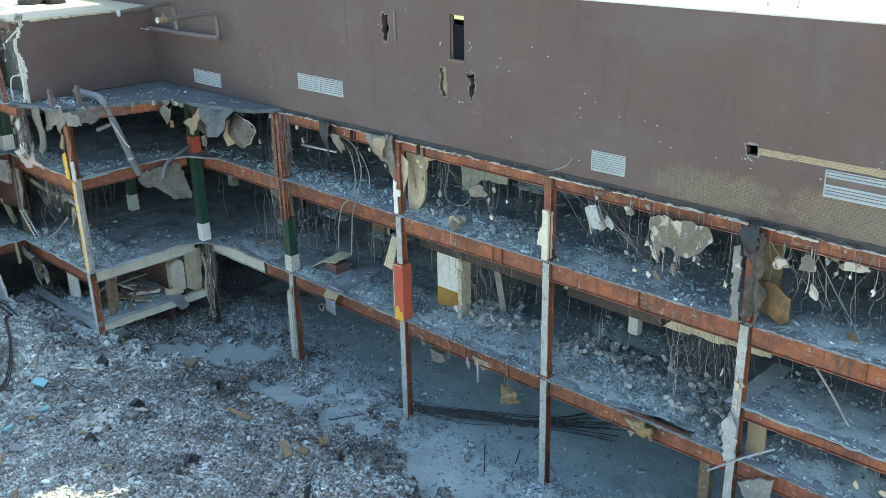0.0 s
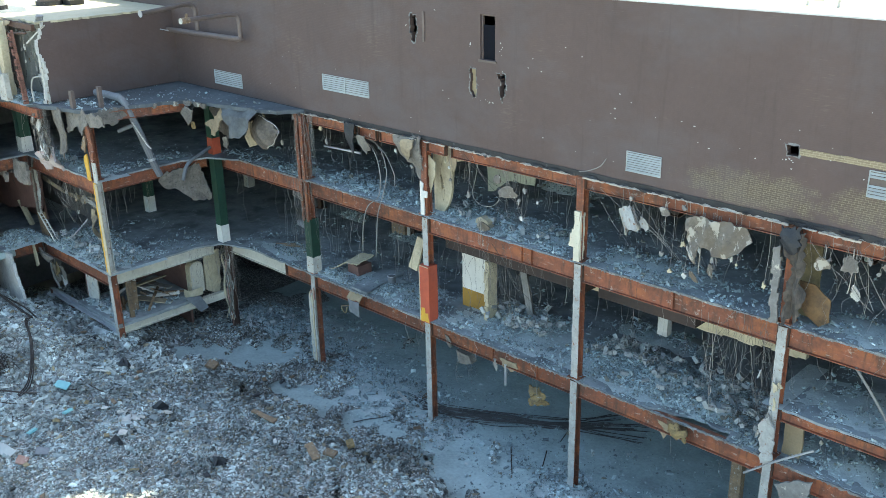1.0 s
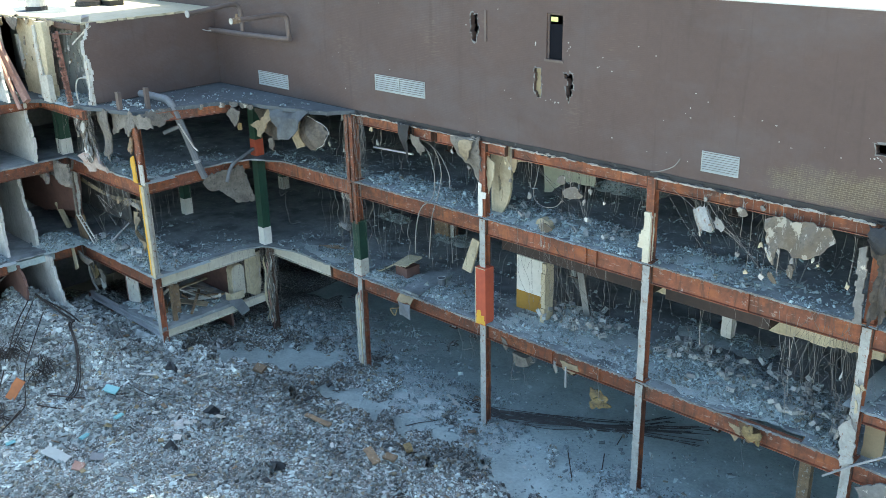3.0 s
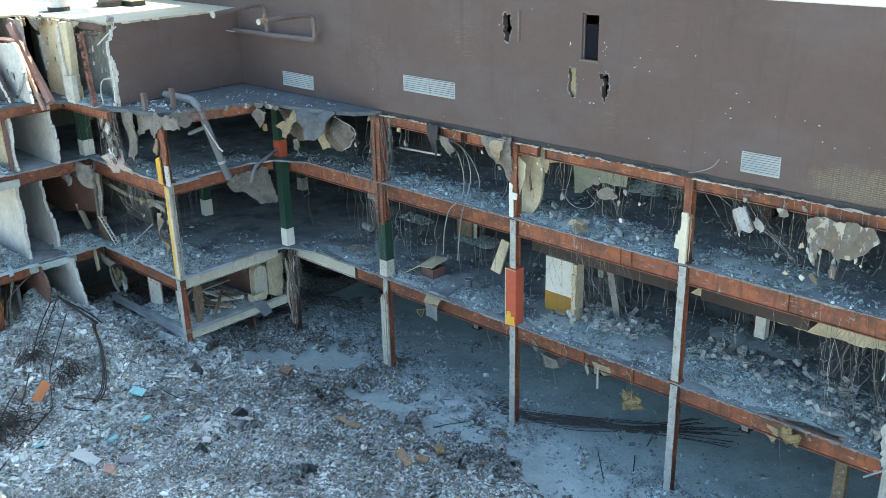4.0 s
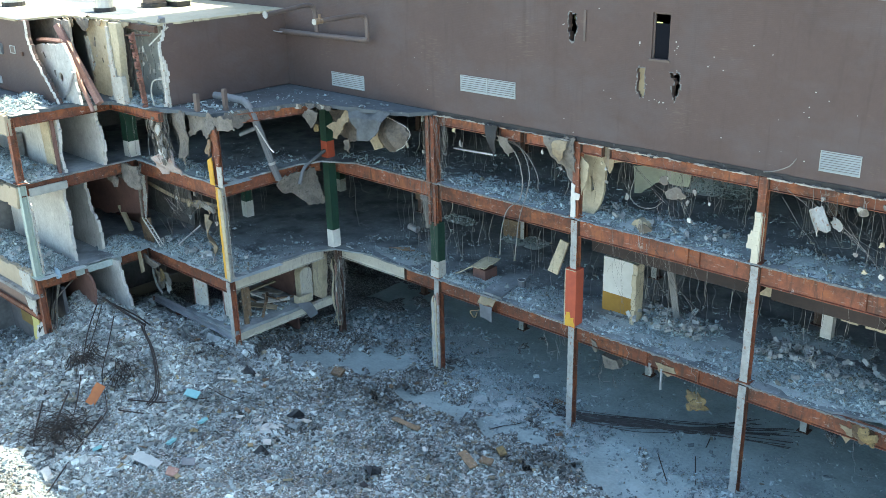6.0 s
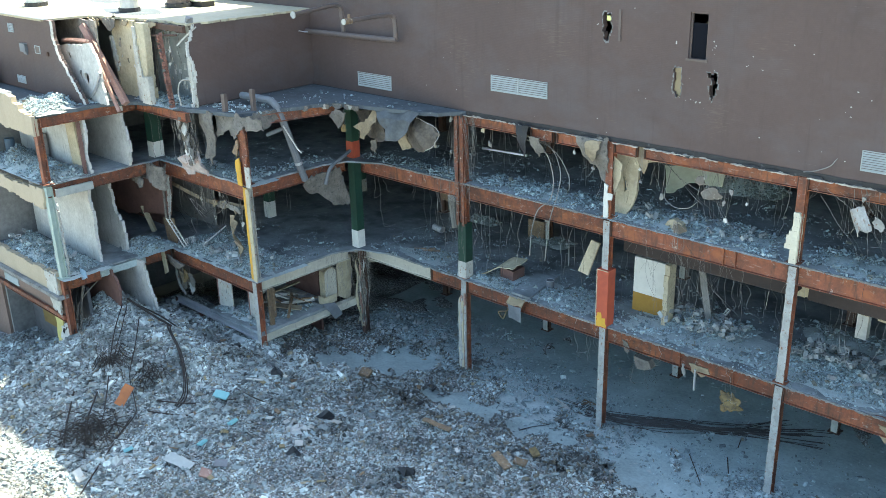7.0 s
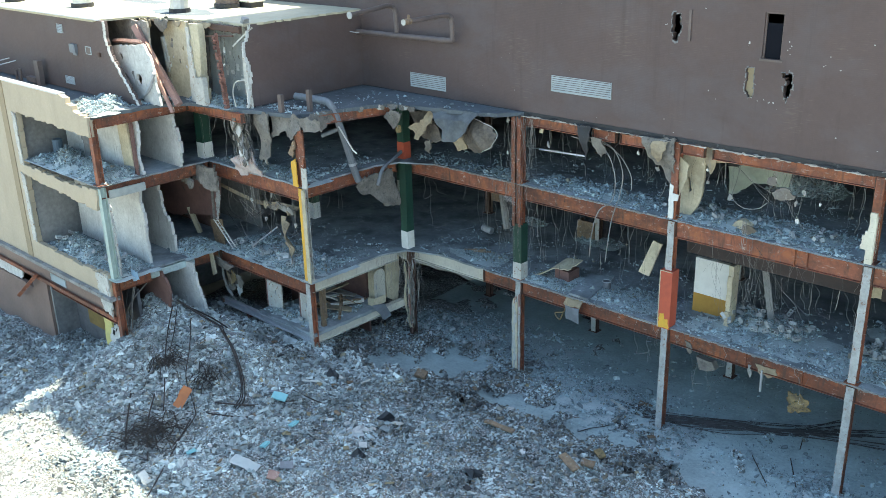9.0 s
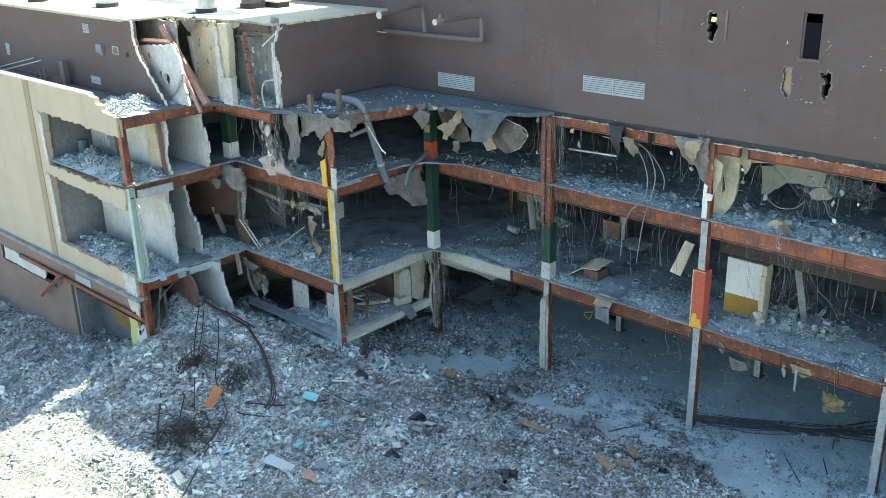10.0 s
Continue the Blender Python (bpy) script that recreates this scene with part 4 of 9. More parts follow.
def loose_cables(x0, x1, y0, y1, top, low, count, seed, r=0.012, wild=0.35, tangle=False):
    """Single cables, or where they hang too thick to tell apart, one tangle."""
    q = random.Random(seed)
    shapes = []
    for _ in range(count):
        x, y = q.uniform(x0, x1), q.uniform(y0, y1)
        end = top - q.uniform(0.35, 1.0) * (top - low)
        p = [(x, y, top + 0.08)]
        steps = 7
        lean, bow = q.gauss(0, 0.9 * wild), q.uniform(-.3, .3)
        for k in range(1, steps + 1):
            u = k / steps
            kink = q.gauss(0, .035 + 0.05 * wild)
            p.append((x + lean * u + bow * math.sin(3.1 * u) + kink, y + q.uniform(-.25, .25) * wild, top + (end - top) * u + q.uniform(-.06, .06)))
        if q.random() < 0.3:
            p.append((p[-1][0] + q.uniform(-.8, .8), p[-1][1] + q.uniform(-.3, .3), p[-1][2] + q.uniform(-.1, .5)))
        rr, m = r * q.uniform(0.4, 0.85), CABLE if q.random() < 0.62 else CABLEDARK
        if tangle:
            shapes.append(tube(spline(p, 3), rr * 0.72, 4))
        else:
            hang(p, rr, m)
    if tangle:
        tagged(mesh_ob("cable_tangle", *join(*shapes), CABLE), "thick tangle of torn grey cables hanging from the floor above", "cable tangle", "cable tangles", "stuff")


def bits_on_cables(x0, x1, y, top, low, count, seed, material=None):
    """Plaster crumbs still held up by wires."""
    q = random.Random(seed)
    for _ in range(count):
        x, z = q.uniform(x0, x1), q.uniform(low, top - 0.3)
        s = q.uniform(0.06, 0.15)
        base = empty("hanging_fragment", (x, y, z))
        tagged(base, "pale plaster fragment dangling on a wire", "fragment", "dangling fragments")
        mesh_ob("fragment", *sheet(ring(x, z, s * 0.75, s, 5, 0.95, q.randint(0, 999)), thick=0.07, plane="xz", at=y), material or q.choice((PLASTER, GREY, CREAM)), base)
        mesh_ob("wire", *tube(spline([(x, y + 0.03, z + s * 0.5), (x + 0.06, y + 0.05, (z + top) / 2), (x, y + 0.1, top)], 4), 0.009, 4), CABLE, base)


# ---- unseen block over and behind the long wall, added to shade the yard ----
# the notch in its top lets a patch of sun reach the rubble
ob = mesh_ob("upper_block", *sheet([(-55.6, TOP - 0.04), (-28.0, TOP - 0.04), (-28.0, 42.6), (-32.0, 42.6), (-32.0, 30.2), (-33.2, 30.2), (-33.2, 31.4), (-35.4, 32.9), (-35.4, 42.6), (-55.6, 42.6)], thick=BACK - 10.4, plane="xz", at=30.4), BROWN)
tagged(ob, "unseen block added over the roof to shade the yard", "wall", kind="structure")

# ---- louvres, window, pipes and scars on the long wall ----


def louvre(x0, z0, x1, z1, y, slats, centre=False, gap=()):
    base = empty("wall_louvre", ((x0 + x1) / 2, y, z0))
    tagged(base, "pale metal louvre vent set in the brown wall", "vent", "wall louvres")
    w = 0.03
    mesh_ob("frame", *join(box(x0, y - 0.05, z0, x1, y + 0.02, z0 + w), box(x0, y - 0.05, z1 - w, x1, y + 0.02, z1), box(x0, y - 0.05, z0 + w, x0 + w, y + 0.02, z1 - w), box(x1 - w, y - 0.05, z0 + w, x1, y + 0.02, z1 - w)), LOUVRE, base)
    mesh_ob("backing", *box(x0 + w, y - 0.004, z0 + w, x1 - w, y + 0.01, z1 - w), PIPE, base)
    h = (z1 - z0 - 2 * w) / slats
    for k in range(slats):
        if k in gap:
            continue
        z = z0 + w + k * h
        mesh_ob("slat", [(x0 + w, y - 0.06, z), (x1 - w, y - 0.06, z), (x1 - w, y - 0.01, z + h * 0.62), (x0 + w, y - 0.01, z + h * 0.62), (x0 + w, y - 0.045, z), (x1 - w, y - 0.045, z), (x1 - w, y - 0.005, z + h * 0.62), (x0 + w, y - 0.005, z + h * 0.62)],
                [(0, 1, 2, 3), (7, 6, 5, 4), (0, 4, 5, 1), (3, 2, 6, 7), (0, 3, 7, 4), (1, 5, 6, 2)], LOUVRE, base)
    if centre:
        c = (x0 + x1) / 2
        mesh_ob("mullion", *box(c - 0.03, y - 0.07, z0, c + 0.03, y - 0.045, z1), LOUVRE, base)


louvre(-49.45, 15.95, -46.7, 16.75, Y0, 7)
louvre(-39.4, 16.85, -35.85, 17.65, Y0, 7, True)
louvre(-20.9, 16.0, -19.35, 16.8, Y0, 8)
louvre(-11.75, 16.85, -7.6, 17.75, Y0, 8, gap=(4, 5))
louvre(-67.5, 18.98, -66.8, 19.5, 17.6, 5)
louvre(-67.4, 15.95, -66.3, 16.4, 17.6, 5)
louvre(-79.1, 16.6, -78.6, 17.4, 17.6, 6)
louvre(-67.6, 3.75, -65.6, 4.25, 14.6, 4)

base = empty("window_1", (-28.1, Y0, 19.5))
tagged(base, "narrow tall window with dark glass and an open top", "window", kind="structure")
win_frame = mesh_ob("window_frame", *join(box(-28.52, Y0 + 0.1, 19.52, -28.45, Y0 + 0.2, 21.43), box(-27.75, Y0 + 0.1, 19.52, -27.68, Y0 + 0.2, 21.43), box(-28.45, Y0 + 0.1, 21.36, -27.75, Y0 + 0.2, 21.43)), PIPE, base)
mesh_ob("pane", *box(-28.44, Y0 + 0.14, 19.53, -27.76, Y0 + 0.155, 20.98), GLASSDARK, win_frame, "dark window pane")
mesh_ob("window_sill", *box(-28.6, Y0 - 0.05, 19.42, -27.6, Y0 + 0.2, 19.515), PIPE, base)
for x0, z0, x1, z1 in ((-31.98, 19.95, -31.86, 21.3),):
    thing("wall_bracket", box(x0, Y0 - 0.06, z0, x1, Y0, z1), PIPE, "rusty steel bracket bar fixed to the brown wall", "bracket")
thing("brick_backing", box(-29.4, Y0 + 0.16, 17.6, -28.6, Y0 + 0.28, 19.2), WOODTAN, "raw tan brick showing in a broken recess", "brickwork")
thing("brick_band", sheet(torn([(-14.1, 18.05), (-3.0, 18.05)], 0.4, 0.02, seed=3) + torn([(-3.0, 17.82), (-14.1, 17.82)], 0.4, 0.02, seed=4), thick=0.012, plane="xz", at=Y0 - 0.014), WOODTAN, "bare tan brick band where a sign rail was removed", "brick band")
q = random.Random(31)
V, F = [], []
spots = [(-30.0, 18.5, 9.0, 2.4, 16), (-10.0, 17.6, 6.0, 1.2, 12), (-28.0, 17.7, .6, .08, 6), (-27.35, 20.0, .06, .3, 5), (-29.1, 20.1, .06, .3, 4), (-33.2, 20.6, .15, .05, 2), (-14.45, 17.6, .25, .05, 7),
         (-21.3, 18.3, .5, .3, 4), (-17.5, 18.0, 1.6, .4, 5), (-24.0, 19.0, 3.0, 1.2, 5), (-22.5, 16.3, 1.5, .4, 5), (-12.0, 18.6, 3.0, 1.5, 5), (-36.0, 16.0, 5.0, .5, 3), (-42.0, 17.5, 6.0, 1.5, 5)]
for cx, cz, sx, sz, n in spots:
    for _ in range(n):
        x, z, s = q.gauss(cx, sx * 0.6), q.gauss(cz, sz * 0.6), q.uniform(0.01, 0.028)
        v, f = sheet(ring(x, z, s * q.uniform(.7, 1.8), s * q.uniform(.5, 1.1), 7, 0.45, q.randint(0, 9999)), thick=0.01, plane="xz", at=Y0 - 0.011)
        f = [tuple(i + len(V) for i in k) for k in f]
        V += v
        F += f
for k, hole in enumerate(holes[1:]):
    mx, mz = sum(p[0] for p in hole) / len(hole), sum(p[1] for p in hole) / len(hole)
    rim_loop = []
    for hx, hz in hole:
        d = math.hypot(hx - mx, hz - mz)
        g2 = q.choice((0.01, 0.03, 0.06, 0.1))
        rim_loop.append((hx + (hx - mx) / d * g2, hz + (hz - mz) / d * g2))
    thing("hole_rim", sheet(rim_loop, [hole], thick=0.012, plane="xz", at=Y0 - 0.013), EDGE, "pale broken brick rim round a hole in the wall", "brick rim", "hole rims")
tagged(mesh_ob("paint_chips", V, F, PLASTER, origin=(0, 0, 0)), "scattered pale chips and nicks in the brown paint", "paint chips", kind="stuff")


def wall_pipe(points, r, tip, label, broken=False):
    base = empty("vent_pipe", points[0])
    tagged(base, label, "pipe", "bent wall pipes")
    stem = mesh_ob("pipe", *tube(spline(points, 6), r, 10), PIPE, base)
    a, b = Vector(points[-2]), Vector(points[-1])
    d = (b - a).normalized()
    mesh_ob("flange", *tube([b - d * 0.02, b + d * 0.03], r * (1.2 if broken else 1.5), 12), tip, stem, "pale broken flange")
    if broken:
        mesh_ob("collar", *tube([b - d * 0.5, b - d * 0.46, b - d * 0.1, b - d * 0.03], r * 1.25, 7), WOOD, stem, "tan cracked pipe collar")
        mesh_ob("valve", *tube([b - d * 0.36 + Vector((0, 0, 0.1)), b - d * 0.36 + Vector((0, 0, 0.34))], r * 0.55, 6), WOOD, stem)


YP = Y0 - 0.5
wall_pipe([(-45.7, YP, 18.95), (-45.7, YP, 19.6), (-45.75, YP - 0.05, 20.1), (-45.8, YP - 0.5, 20.25), (-45.8, 27.2, 20.25), (-45.8, 25.5, 20.22)], 0.13, WHITE, "brown bent vent pipe with a broken pale flange", True)
wall_pipe([(-49.95, YP, 19.0), (-50.0, YP, 19.7), (-50.05, YP - 0.05, 20.3), (-50.1, YP - 0.5, 20.5), (-50.0, 27.2, 20.42), (-49.9, 25.5, 20.3)], 0.13, METAL, "brown bent vent pipe with a capped end")
base = empty("wall_conduit", (-49.0, YP, 18.8))
tagged(base, "long grey pipe run along the brown wall", "pipe")
mesh_ob("pipe", *tube([(-45.6, YP, 18.95), (-46.0, YP, 18.87), (-50.0, YP, 18.82), (-53.3, YP, 18.8)], 0.15, 10), PIPE, base)
for x in (-46.6, -49.9, -52.6):
    mesh_ob("wall_bracket", *box(x - 0.05, YP, 18.78, x + 0.05, Y0, 18.86), PIPE, base)
thing("metal_rail", tube([(-52.5, YP + 0.06, 18.78), (-53.2, YP - 0.2, 18.77), (-53.62, YP - 0.45, 18.85), (-53.68, 27.2, 18.87), (-53.72, 25.75, 18.87)], 0.035, 6), METAL, "thin bent rail sticking out from the wall", "rail")

# ---- rooftop of the annex ----


def roof_vent(x, y, r, h, label, cap=True, dark=False):
    base = empty("roof_vent", (x, y, ANNEX_TOP))
    tagged(base, label, "roof vent", "roof vents")
    m = PIPE if dark else METAL
    prof = [(r * 1.15, 0), (r * 1.15, 0.25)], [(r, 0.25), (r, h * 0.6), (r * 1.15, h * 0.62), (r * 1.1, h * 0.8), (r * 0.6, h * 0.97), (0.03, h)]
    for nm, pr, mm in (("curb", prof[0], TAR), ("cowl" if cap else "stack", prof[1], m)):
        n = 16
        V = [(x + a * math.cos(2 * math.pi * k / n), y + a * math.sin(2 * math.pi * k / n), ANNEX_TOP + b) for a, b in pr for k in range(n)]
        F = [(i * n + k, i * n + (k + 1) % n, (i + 1) * n + (k + 1) % n, (i + 1) * n + k) for i in range(len(pr) - 1) for k in range(n)]
        mesh_ob(nm, V, F + [tuple(range(len(V) - n, len(V)))], mm, base)


roof_vent(-69.9, 20.6, 0.62, 1.1, "squat galvanised roof ventilator on a black curb")
roof_vent(-61.5, 22.4, 0.55, 1.4, "tall galvanised roof stack on a tarred curb", False)
roof_vent(-61.2, 25.6, 0.75, 1.0, "dark domed roof ventilator", True, True)
roof_vent(-77.5, 19.6, 0.55, 0.9, "small galvanised roof ventilator near the parapet")
base = empty("skylight", (-60.2, 26.5, ANNEX_TOP))
tagged(base, "low roof hatch with a white lid", "roof hatch")
mesh_ob("curb", *box(-60.9, 26.1, ANNEX_TOP, -59.5, 27.0, ANNEX_TOP + 0.32), TAR, base)
mesh_ob("lid", *box(-61.0, 26.0, ANNEX_TOP + 0.32, -59.4, 27.1, ANNEX_TOP + 0.4), WHITE, base)
thing("roof_patch", sheet(ring(-61.5, 22.6, 2.6, 1.3, 18, 0.2, 4), thick=0.004, plane="xy", at=ANNEX_TOP + 0.008), ROOFGREY, "dark ragged patch round a roof stack", "roof patch")
thing("roof_patch", sheet(ring(-70, 24.6, 3.6, 0.7, 18, 0.2, 5), thick=0.004, plane="xy", at=ANNEX_TOP + 0.008), ROOFGREY, "dark felt patch on the cream roof", "roof patch")
thing("metal_coping", box(LEFT, 17.38, ANNEX_TOP + 0.004, -62.0, 17.62, ANNEX_TOP + 0.07), METAL, "pale metal edge strip of the annex roof", "coping")
for x, y, r in ((-53.9, 21.6, 0.42), (-54.4, 21.9, 0.25), (-59.9, 20.5, 0.2)):
    tagged(chunks("roof_lump", np.array([[x, y, ANNEX_TOP + r * 0.22]]), np.array([r]), GREY), "broken lump lying at the torn roof edge", "debris", "roof lumps")
thing("roof_rail", tube([(-15.7, 32.2, TOP + 0.35), (-14.4, 32.2, TOP + 0.35), (-14.4, 30.6, TOP + 0.35), (-15.4, 30.6, TOP + 0.35)], 0.05, 6), METAL, "low metal rail on the cream roof", "rail")
for x in (-15.6, -14.5):
    thing("rail_foot", box(x - 0.05, 32.15, TOP - 0.05, x + 0.05, 32.25, TOP + 0.34), METAL, "metal foot of the roof rail", "rail foot")

thing("wall_box", join(box(-66.0, 17.42, 17.95, -65.3, 17.6, 18.45), box(-65.75, 17.5, 17.8, -65.35, 17.6, 17.95)), DULL, "dull grey electrical box on the annex wall", "wall box")
thing("wall_box", box(-62.76, 17.5, 17.97, -62.55, 17.6, 18.2), RUSTDARK, "small rusty junction box on the annex wall", "wall box")
hatch = empty("wall_hatch", (-63.95, 17.56, 17.98))
tagged(hatch, "closed brown hatch with a pale frame in the annex wall", "hatch")
mesh_ob("leaf", *box(-64.22, 17.575, 18.02, -63.68, 17.6, 18.4), PIPE, hatch)
for k, bx4 in enumerate((box(-64.28, 17.56, 17.98, -64.22, 17.6, 18.44), box(-63.68, 17.56, 17.98, -63.62, 17.6, 18.44), box(-64.22, 17.56, 17.98, -63.68, 17.6, 18.02), box(-64.22, 17.56, 18.4, -63.68, 17.6, 18.44))):
    mesh_ob("frame_bar", *bx4, LOUVRE, hatch, "pale frame bar")
thing("duct_post", join(box(-70.3, 17.0, DECK, -69.75, 17.3, 17.1), box(-71.6, 16.95, DECK + 0.15, -70.3, 17.25, DECK + 0.45)), PIPE, "brown duct stub rising beside the annex wall", "duct")
for a, b in (((-80.4, 16.8, DECK + 0.02), (-73.3, 16.8, 17.0)), ((-78.9, 16.6, DECK + 0.02), (-71.9, 16.6, 17.0))):
    thing("metal_rail", tube([a, b], 0.035, 6), METAL, "thin pale rail leaning over the deck", "rail", "deck rails")
for k, (a, b) in enumerate((((-75.2, 16.6, DECK + 0.1), (-72.0, 16.7, DECK + 0.12)), ((-74.4, 16.9, DECK + 0.1), (-71.4, 16.3, DECK + 0.14)), ((-71.75, 16.7, DECK), (-71.75, 16.7, 16.5)), ((-72.6, 16.8, DECK), (-72.6, 16.8, 16.3)))):
    thing("deck_pipe", tube([a, b], 0.09, 7), PIPE, "brown pipe run along the roof deck", "pipe", "deck pipes")

# ---- inside the torn annex corner ----
SOOTTAN = layer(mat("smoke_stained_plaster", (0.36, 0.33, 0.285), (0.17, 0.155, 0.14), grain=5, stain=1.1, bump=0.6, blotch=(0.2, 0.1, 0.07), blotch_at=0.6), (0.5, 0.47, 0.42), (2.2, 2.2, 1.2), 0.6, 0.66, 0.7)
panel_out = torn([(-62.9, DECK), (-62.9, 18.45), (-59.1, 18.85), (-58.5, 18.0), (-58.4, 16.8), (-58.1, DECK), (-62.9, DECK)], 0.22, 0.07, seed=41)[:-1]
thing("torn_wall_panel", sheet(panel_out, [ring(-60.05, 16.85, 0.26, 0.36, 14, 0.3, 8)], thick=0.15, plane="xz", at=18.4), PLASTER, "white plastered wall panel with a punched hole", "wall panel")
thing("torn_wall_panel", sheet(torn([(-67.0, DECK), (-67.0, 19.9), (-60.4, 19.9), (-60.3, DECK), (-67.0, DECK)], 0.3, 0.06, seed=141)[:-1], thick=0.12, plane="xz", at=19.5), SOOTTAN, "smoke-stained wall panel behind the fallen steel", "wall panel")
slab_piece("torn_wall_panel", torn([(-60.7, DECK), (-60.9, 17.4), (-60.6, 19.9), (-58.2, 19.9), (-58.3, 17.0), (-58.4, DECK), (-60.7, DECK)], 0.2, 0.09, seed=42)[:-1], 0.15, "xz", 20.7, CREAM, "cream painted wall panel torn at its edge", "wall panel", 0.02)
slab_piece("torn_edge", torn([(-60.95, 18.9), (-60.7, 18.9), (-60.5, 17.8), (-60.2, 17.2), (-60.5, 16.9), (-60.7, 17.7), (-60.95, 18.9)], 0.15, 0.05, True, 43)[:-1], 0.14, "xz", 20.58, WHITE, "pale broken plaster lip of the cream wall", "plaster edge", 0.02, 0)
pier = empty("plaster_pier", (-57.2, 20.5, DECK))
tagged(pier, "cream plastered pier with a chipped white arris", "pier")
mesh_ob("core", *sheet(torn([(-57.6, DECK), (-57.55, 19.9)], 0.3, 0.04, seed=53) + torn([(-56.6, 19.9), (-56.75, 17.6), (-56.8, 16.6), (-56.5, DECK)], 0.25, 0.06, True, 54), thick=0.4, plane="xz", at=20.4), CREAM, pier)
mesh_ob("arris", *sheet(torn([(-57.85, DECK), (-57.75, 19.7)], 0.2, 0.05, True, 55) + torn([(-57.5, 19.7), (-57.45, 17.8), (-57.2, 16.9), (-57.3, DECK)], 0.2, 0.06, True, 56), thick=0.1, plane="xz", at=20.28), WHITE, pier, "chipped white plaster arris")
PARTITION = mat("green_grey_wall", (0.38, 0.4, 0.38), (0.25, 0.265, 0.26), grain=4, stain=0.6, blotch=(0.55, 0.54, 0.5), blotch_at=0.66)
ob = mesh_ob("partition_wall", *box(-66.0, 22.4, DECK, -54.0, 22.6, 19.9), PARTITION)
tagged(ob, "grim grey-green partition behind the torn corner", "wall", kind="structure")
q = random.Random(57)
shapes = []
for k in range(52):
    z = DECK + 0.075 * k
    for x in (-54.75,):
        if q.random() < 0.86:
            dx = q.uniform(-.05, .05) - 0.5 * k / 52
            shapes.append(box(x + dx, 20.3 + q.uniform(-.03, .03), z, x + dx + 0.21, 20.5, z + 0.062))
thing("brick_pier", join(*shapes, *[box(-54.7 - 0.05 * k, 20.42, DECK + 0.4 * k, -54.58 - 0.05 * k, 20.55, DECK + 0.4 * k + 0.4) for k in range(10)]), mat("red_brick_pier", (0.26, 0.12, 0.09), (0.15, 0.075, 0.06), grain=9, island=0.3), "ragged red brick pier still standing", "pier")
post = empty("splintered_post", (-53.7, 21.4, DECK))
tagged(post, "pale splintered post at the wall end", "post")
mesh_ob("stem", *sheet(torn([(-53.75, DECK), (-53.85, 18.4)], 0.3, 0.03, True, 45) + torn([(-53.6, 18.4), (-53.4, DECK)], 0.3, 0.03, True, 46), thick=0.16, plane="xz", at=21.15), WHITE, post)
mesh_ob("crosspiece", *box(-54.15, 21.14, 17.0, -53.7, 21.26, 17.15), WHITE, post)
thing("dark_post", sheet(torn([(-57.75, 16.0), (-57.5, 19.6)], 0.4, 0.03, seed=61) + torn([(-57.1, 19.6), (-57.35, 16.0)], 0.4, 0.03, seed=62), thick=0.15, plane="xz", at=21.2), SOOT, "dark sooty post behind the cream pier", "post")
q = random.Random(63)
for k in range(26):
    x, z, r = q.uniform(-62.3, -54.2), q.uniform(16.6, 19.5), q.uniform(.06, .2)
    y = 18.37 if x < -60.6 else (20.67 if x < -58.6 else 22.37)
    z = min(z, 18.2) if y < 19 else z
    slab_piece("loose_shred", torn([(x, z), (x + r * q.uniform(.3, 1), z + r * q.uniform(-.3, .6)), (x + r * q.uniform(.2, .9), z - r * q.uniform(.8, 2.2)), (x - r * .3, z - r * q.uniform(.4, 1.2)), (x, z)], 0.08, 0.012, seed=64 + k)[:-1], 0.03, "xz", y, (PLASTER, RENDER, SOOTTAN, FLAP)[k % 4], "torn plaster shred stuck to the broken corner", "plaster shred", 0.004, 0, "corner shreds", k)
for a, b, w in (((-61.4, 19.3, 19.6), (-57.67, 19.3, DECK), 0.24), ((-60.0, 18.9, 18.6), (-57.6, 18.8, 15.2), 0.12)):
    va, vb = Vector(a), Vector(b)
    thing("fallen_steel", tube([va, va.lerp(vb, .5), vb], w, 4), DUSTRED, "fallen dusty red steel member leaning in the gap", "steel member", "fallen members")
hang([(-58.2, 18.3, 17.4), (-58.5, 18.25, 16.9), (-59.2, 18.25, 16.2), (-60.3, 18.3, DECK + 0.05)], 0.09, METAL, "curved grey bar leaning across the panel", "curved_bar", "bar", 5, 6)
thing("red_lintel", tube([(-62.7, 18.6, 18.75), (-61.4, 18.65, 18.85), (-59.9, 18.7, 18.9)], 0.13, 4), DUSTRED, "red steel lintel over the white wall panel", "lintel")
for k, (x0, x1, d, m) in enumerate(((-62.0, -60.4, 0.5, FLAP), (-60.6, -59.4, 0.7, RENDER), (-59.6, -58.4, 0.35, FLAP), (-58.3, -57.5, 0.45, RENDER), (-57.4, -56.0, 0.3, FLAP))):
    y = {0: 19.9, 1: 20.2, 2: 20.5}.get(k, 20.9)
    slab_piece("roof_tatter", torn([(x0, 19.95), (x1, 19.95), (x1 - 0.1, 19.95 - d * 0.6), ((x0 + x1) / 2, 19.95 - d), (x0 + 0.15, 19.95 - d * 0.5), (x0, 19.95)], 0.15, 0.08, seed=147 + k)[:-1], 0.05, "xz", y, m, "torn strip of roofing hanging from the annex roof", "roof strip", 0.08, 0.25, "roof tatters", k)
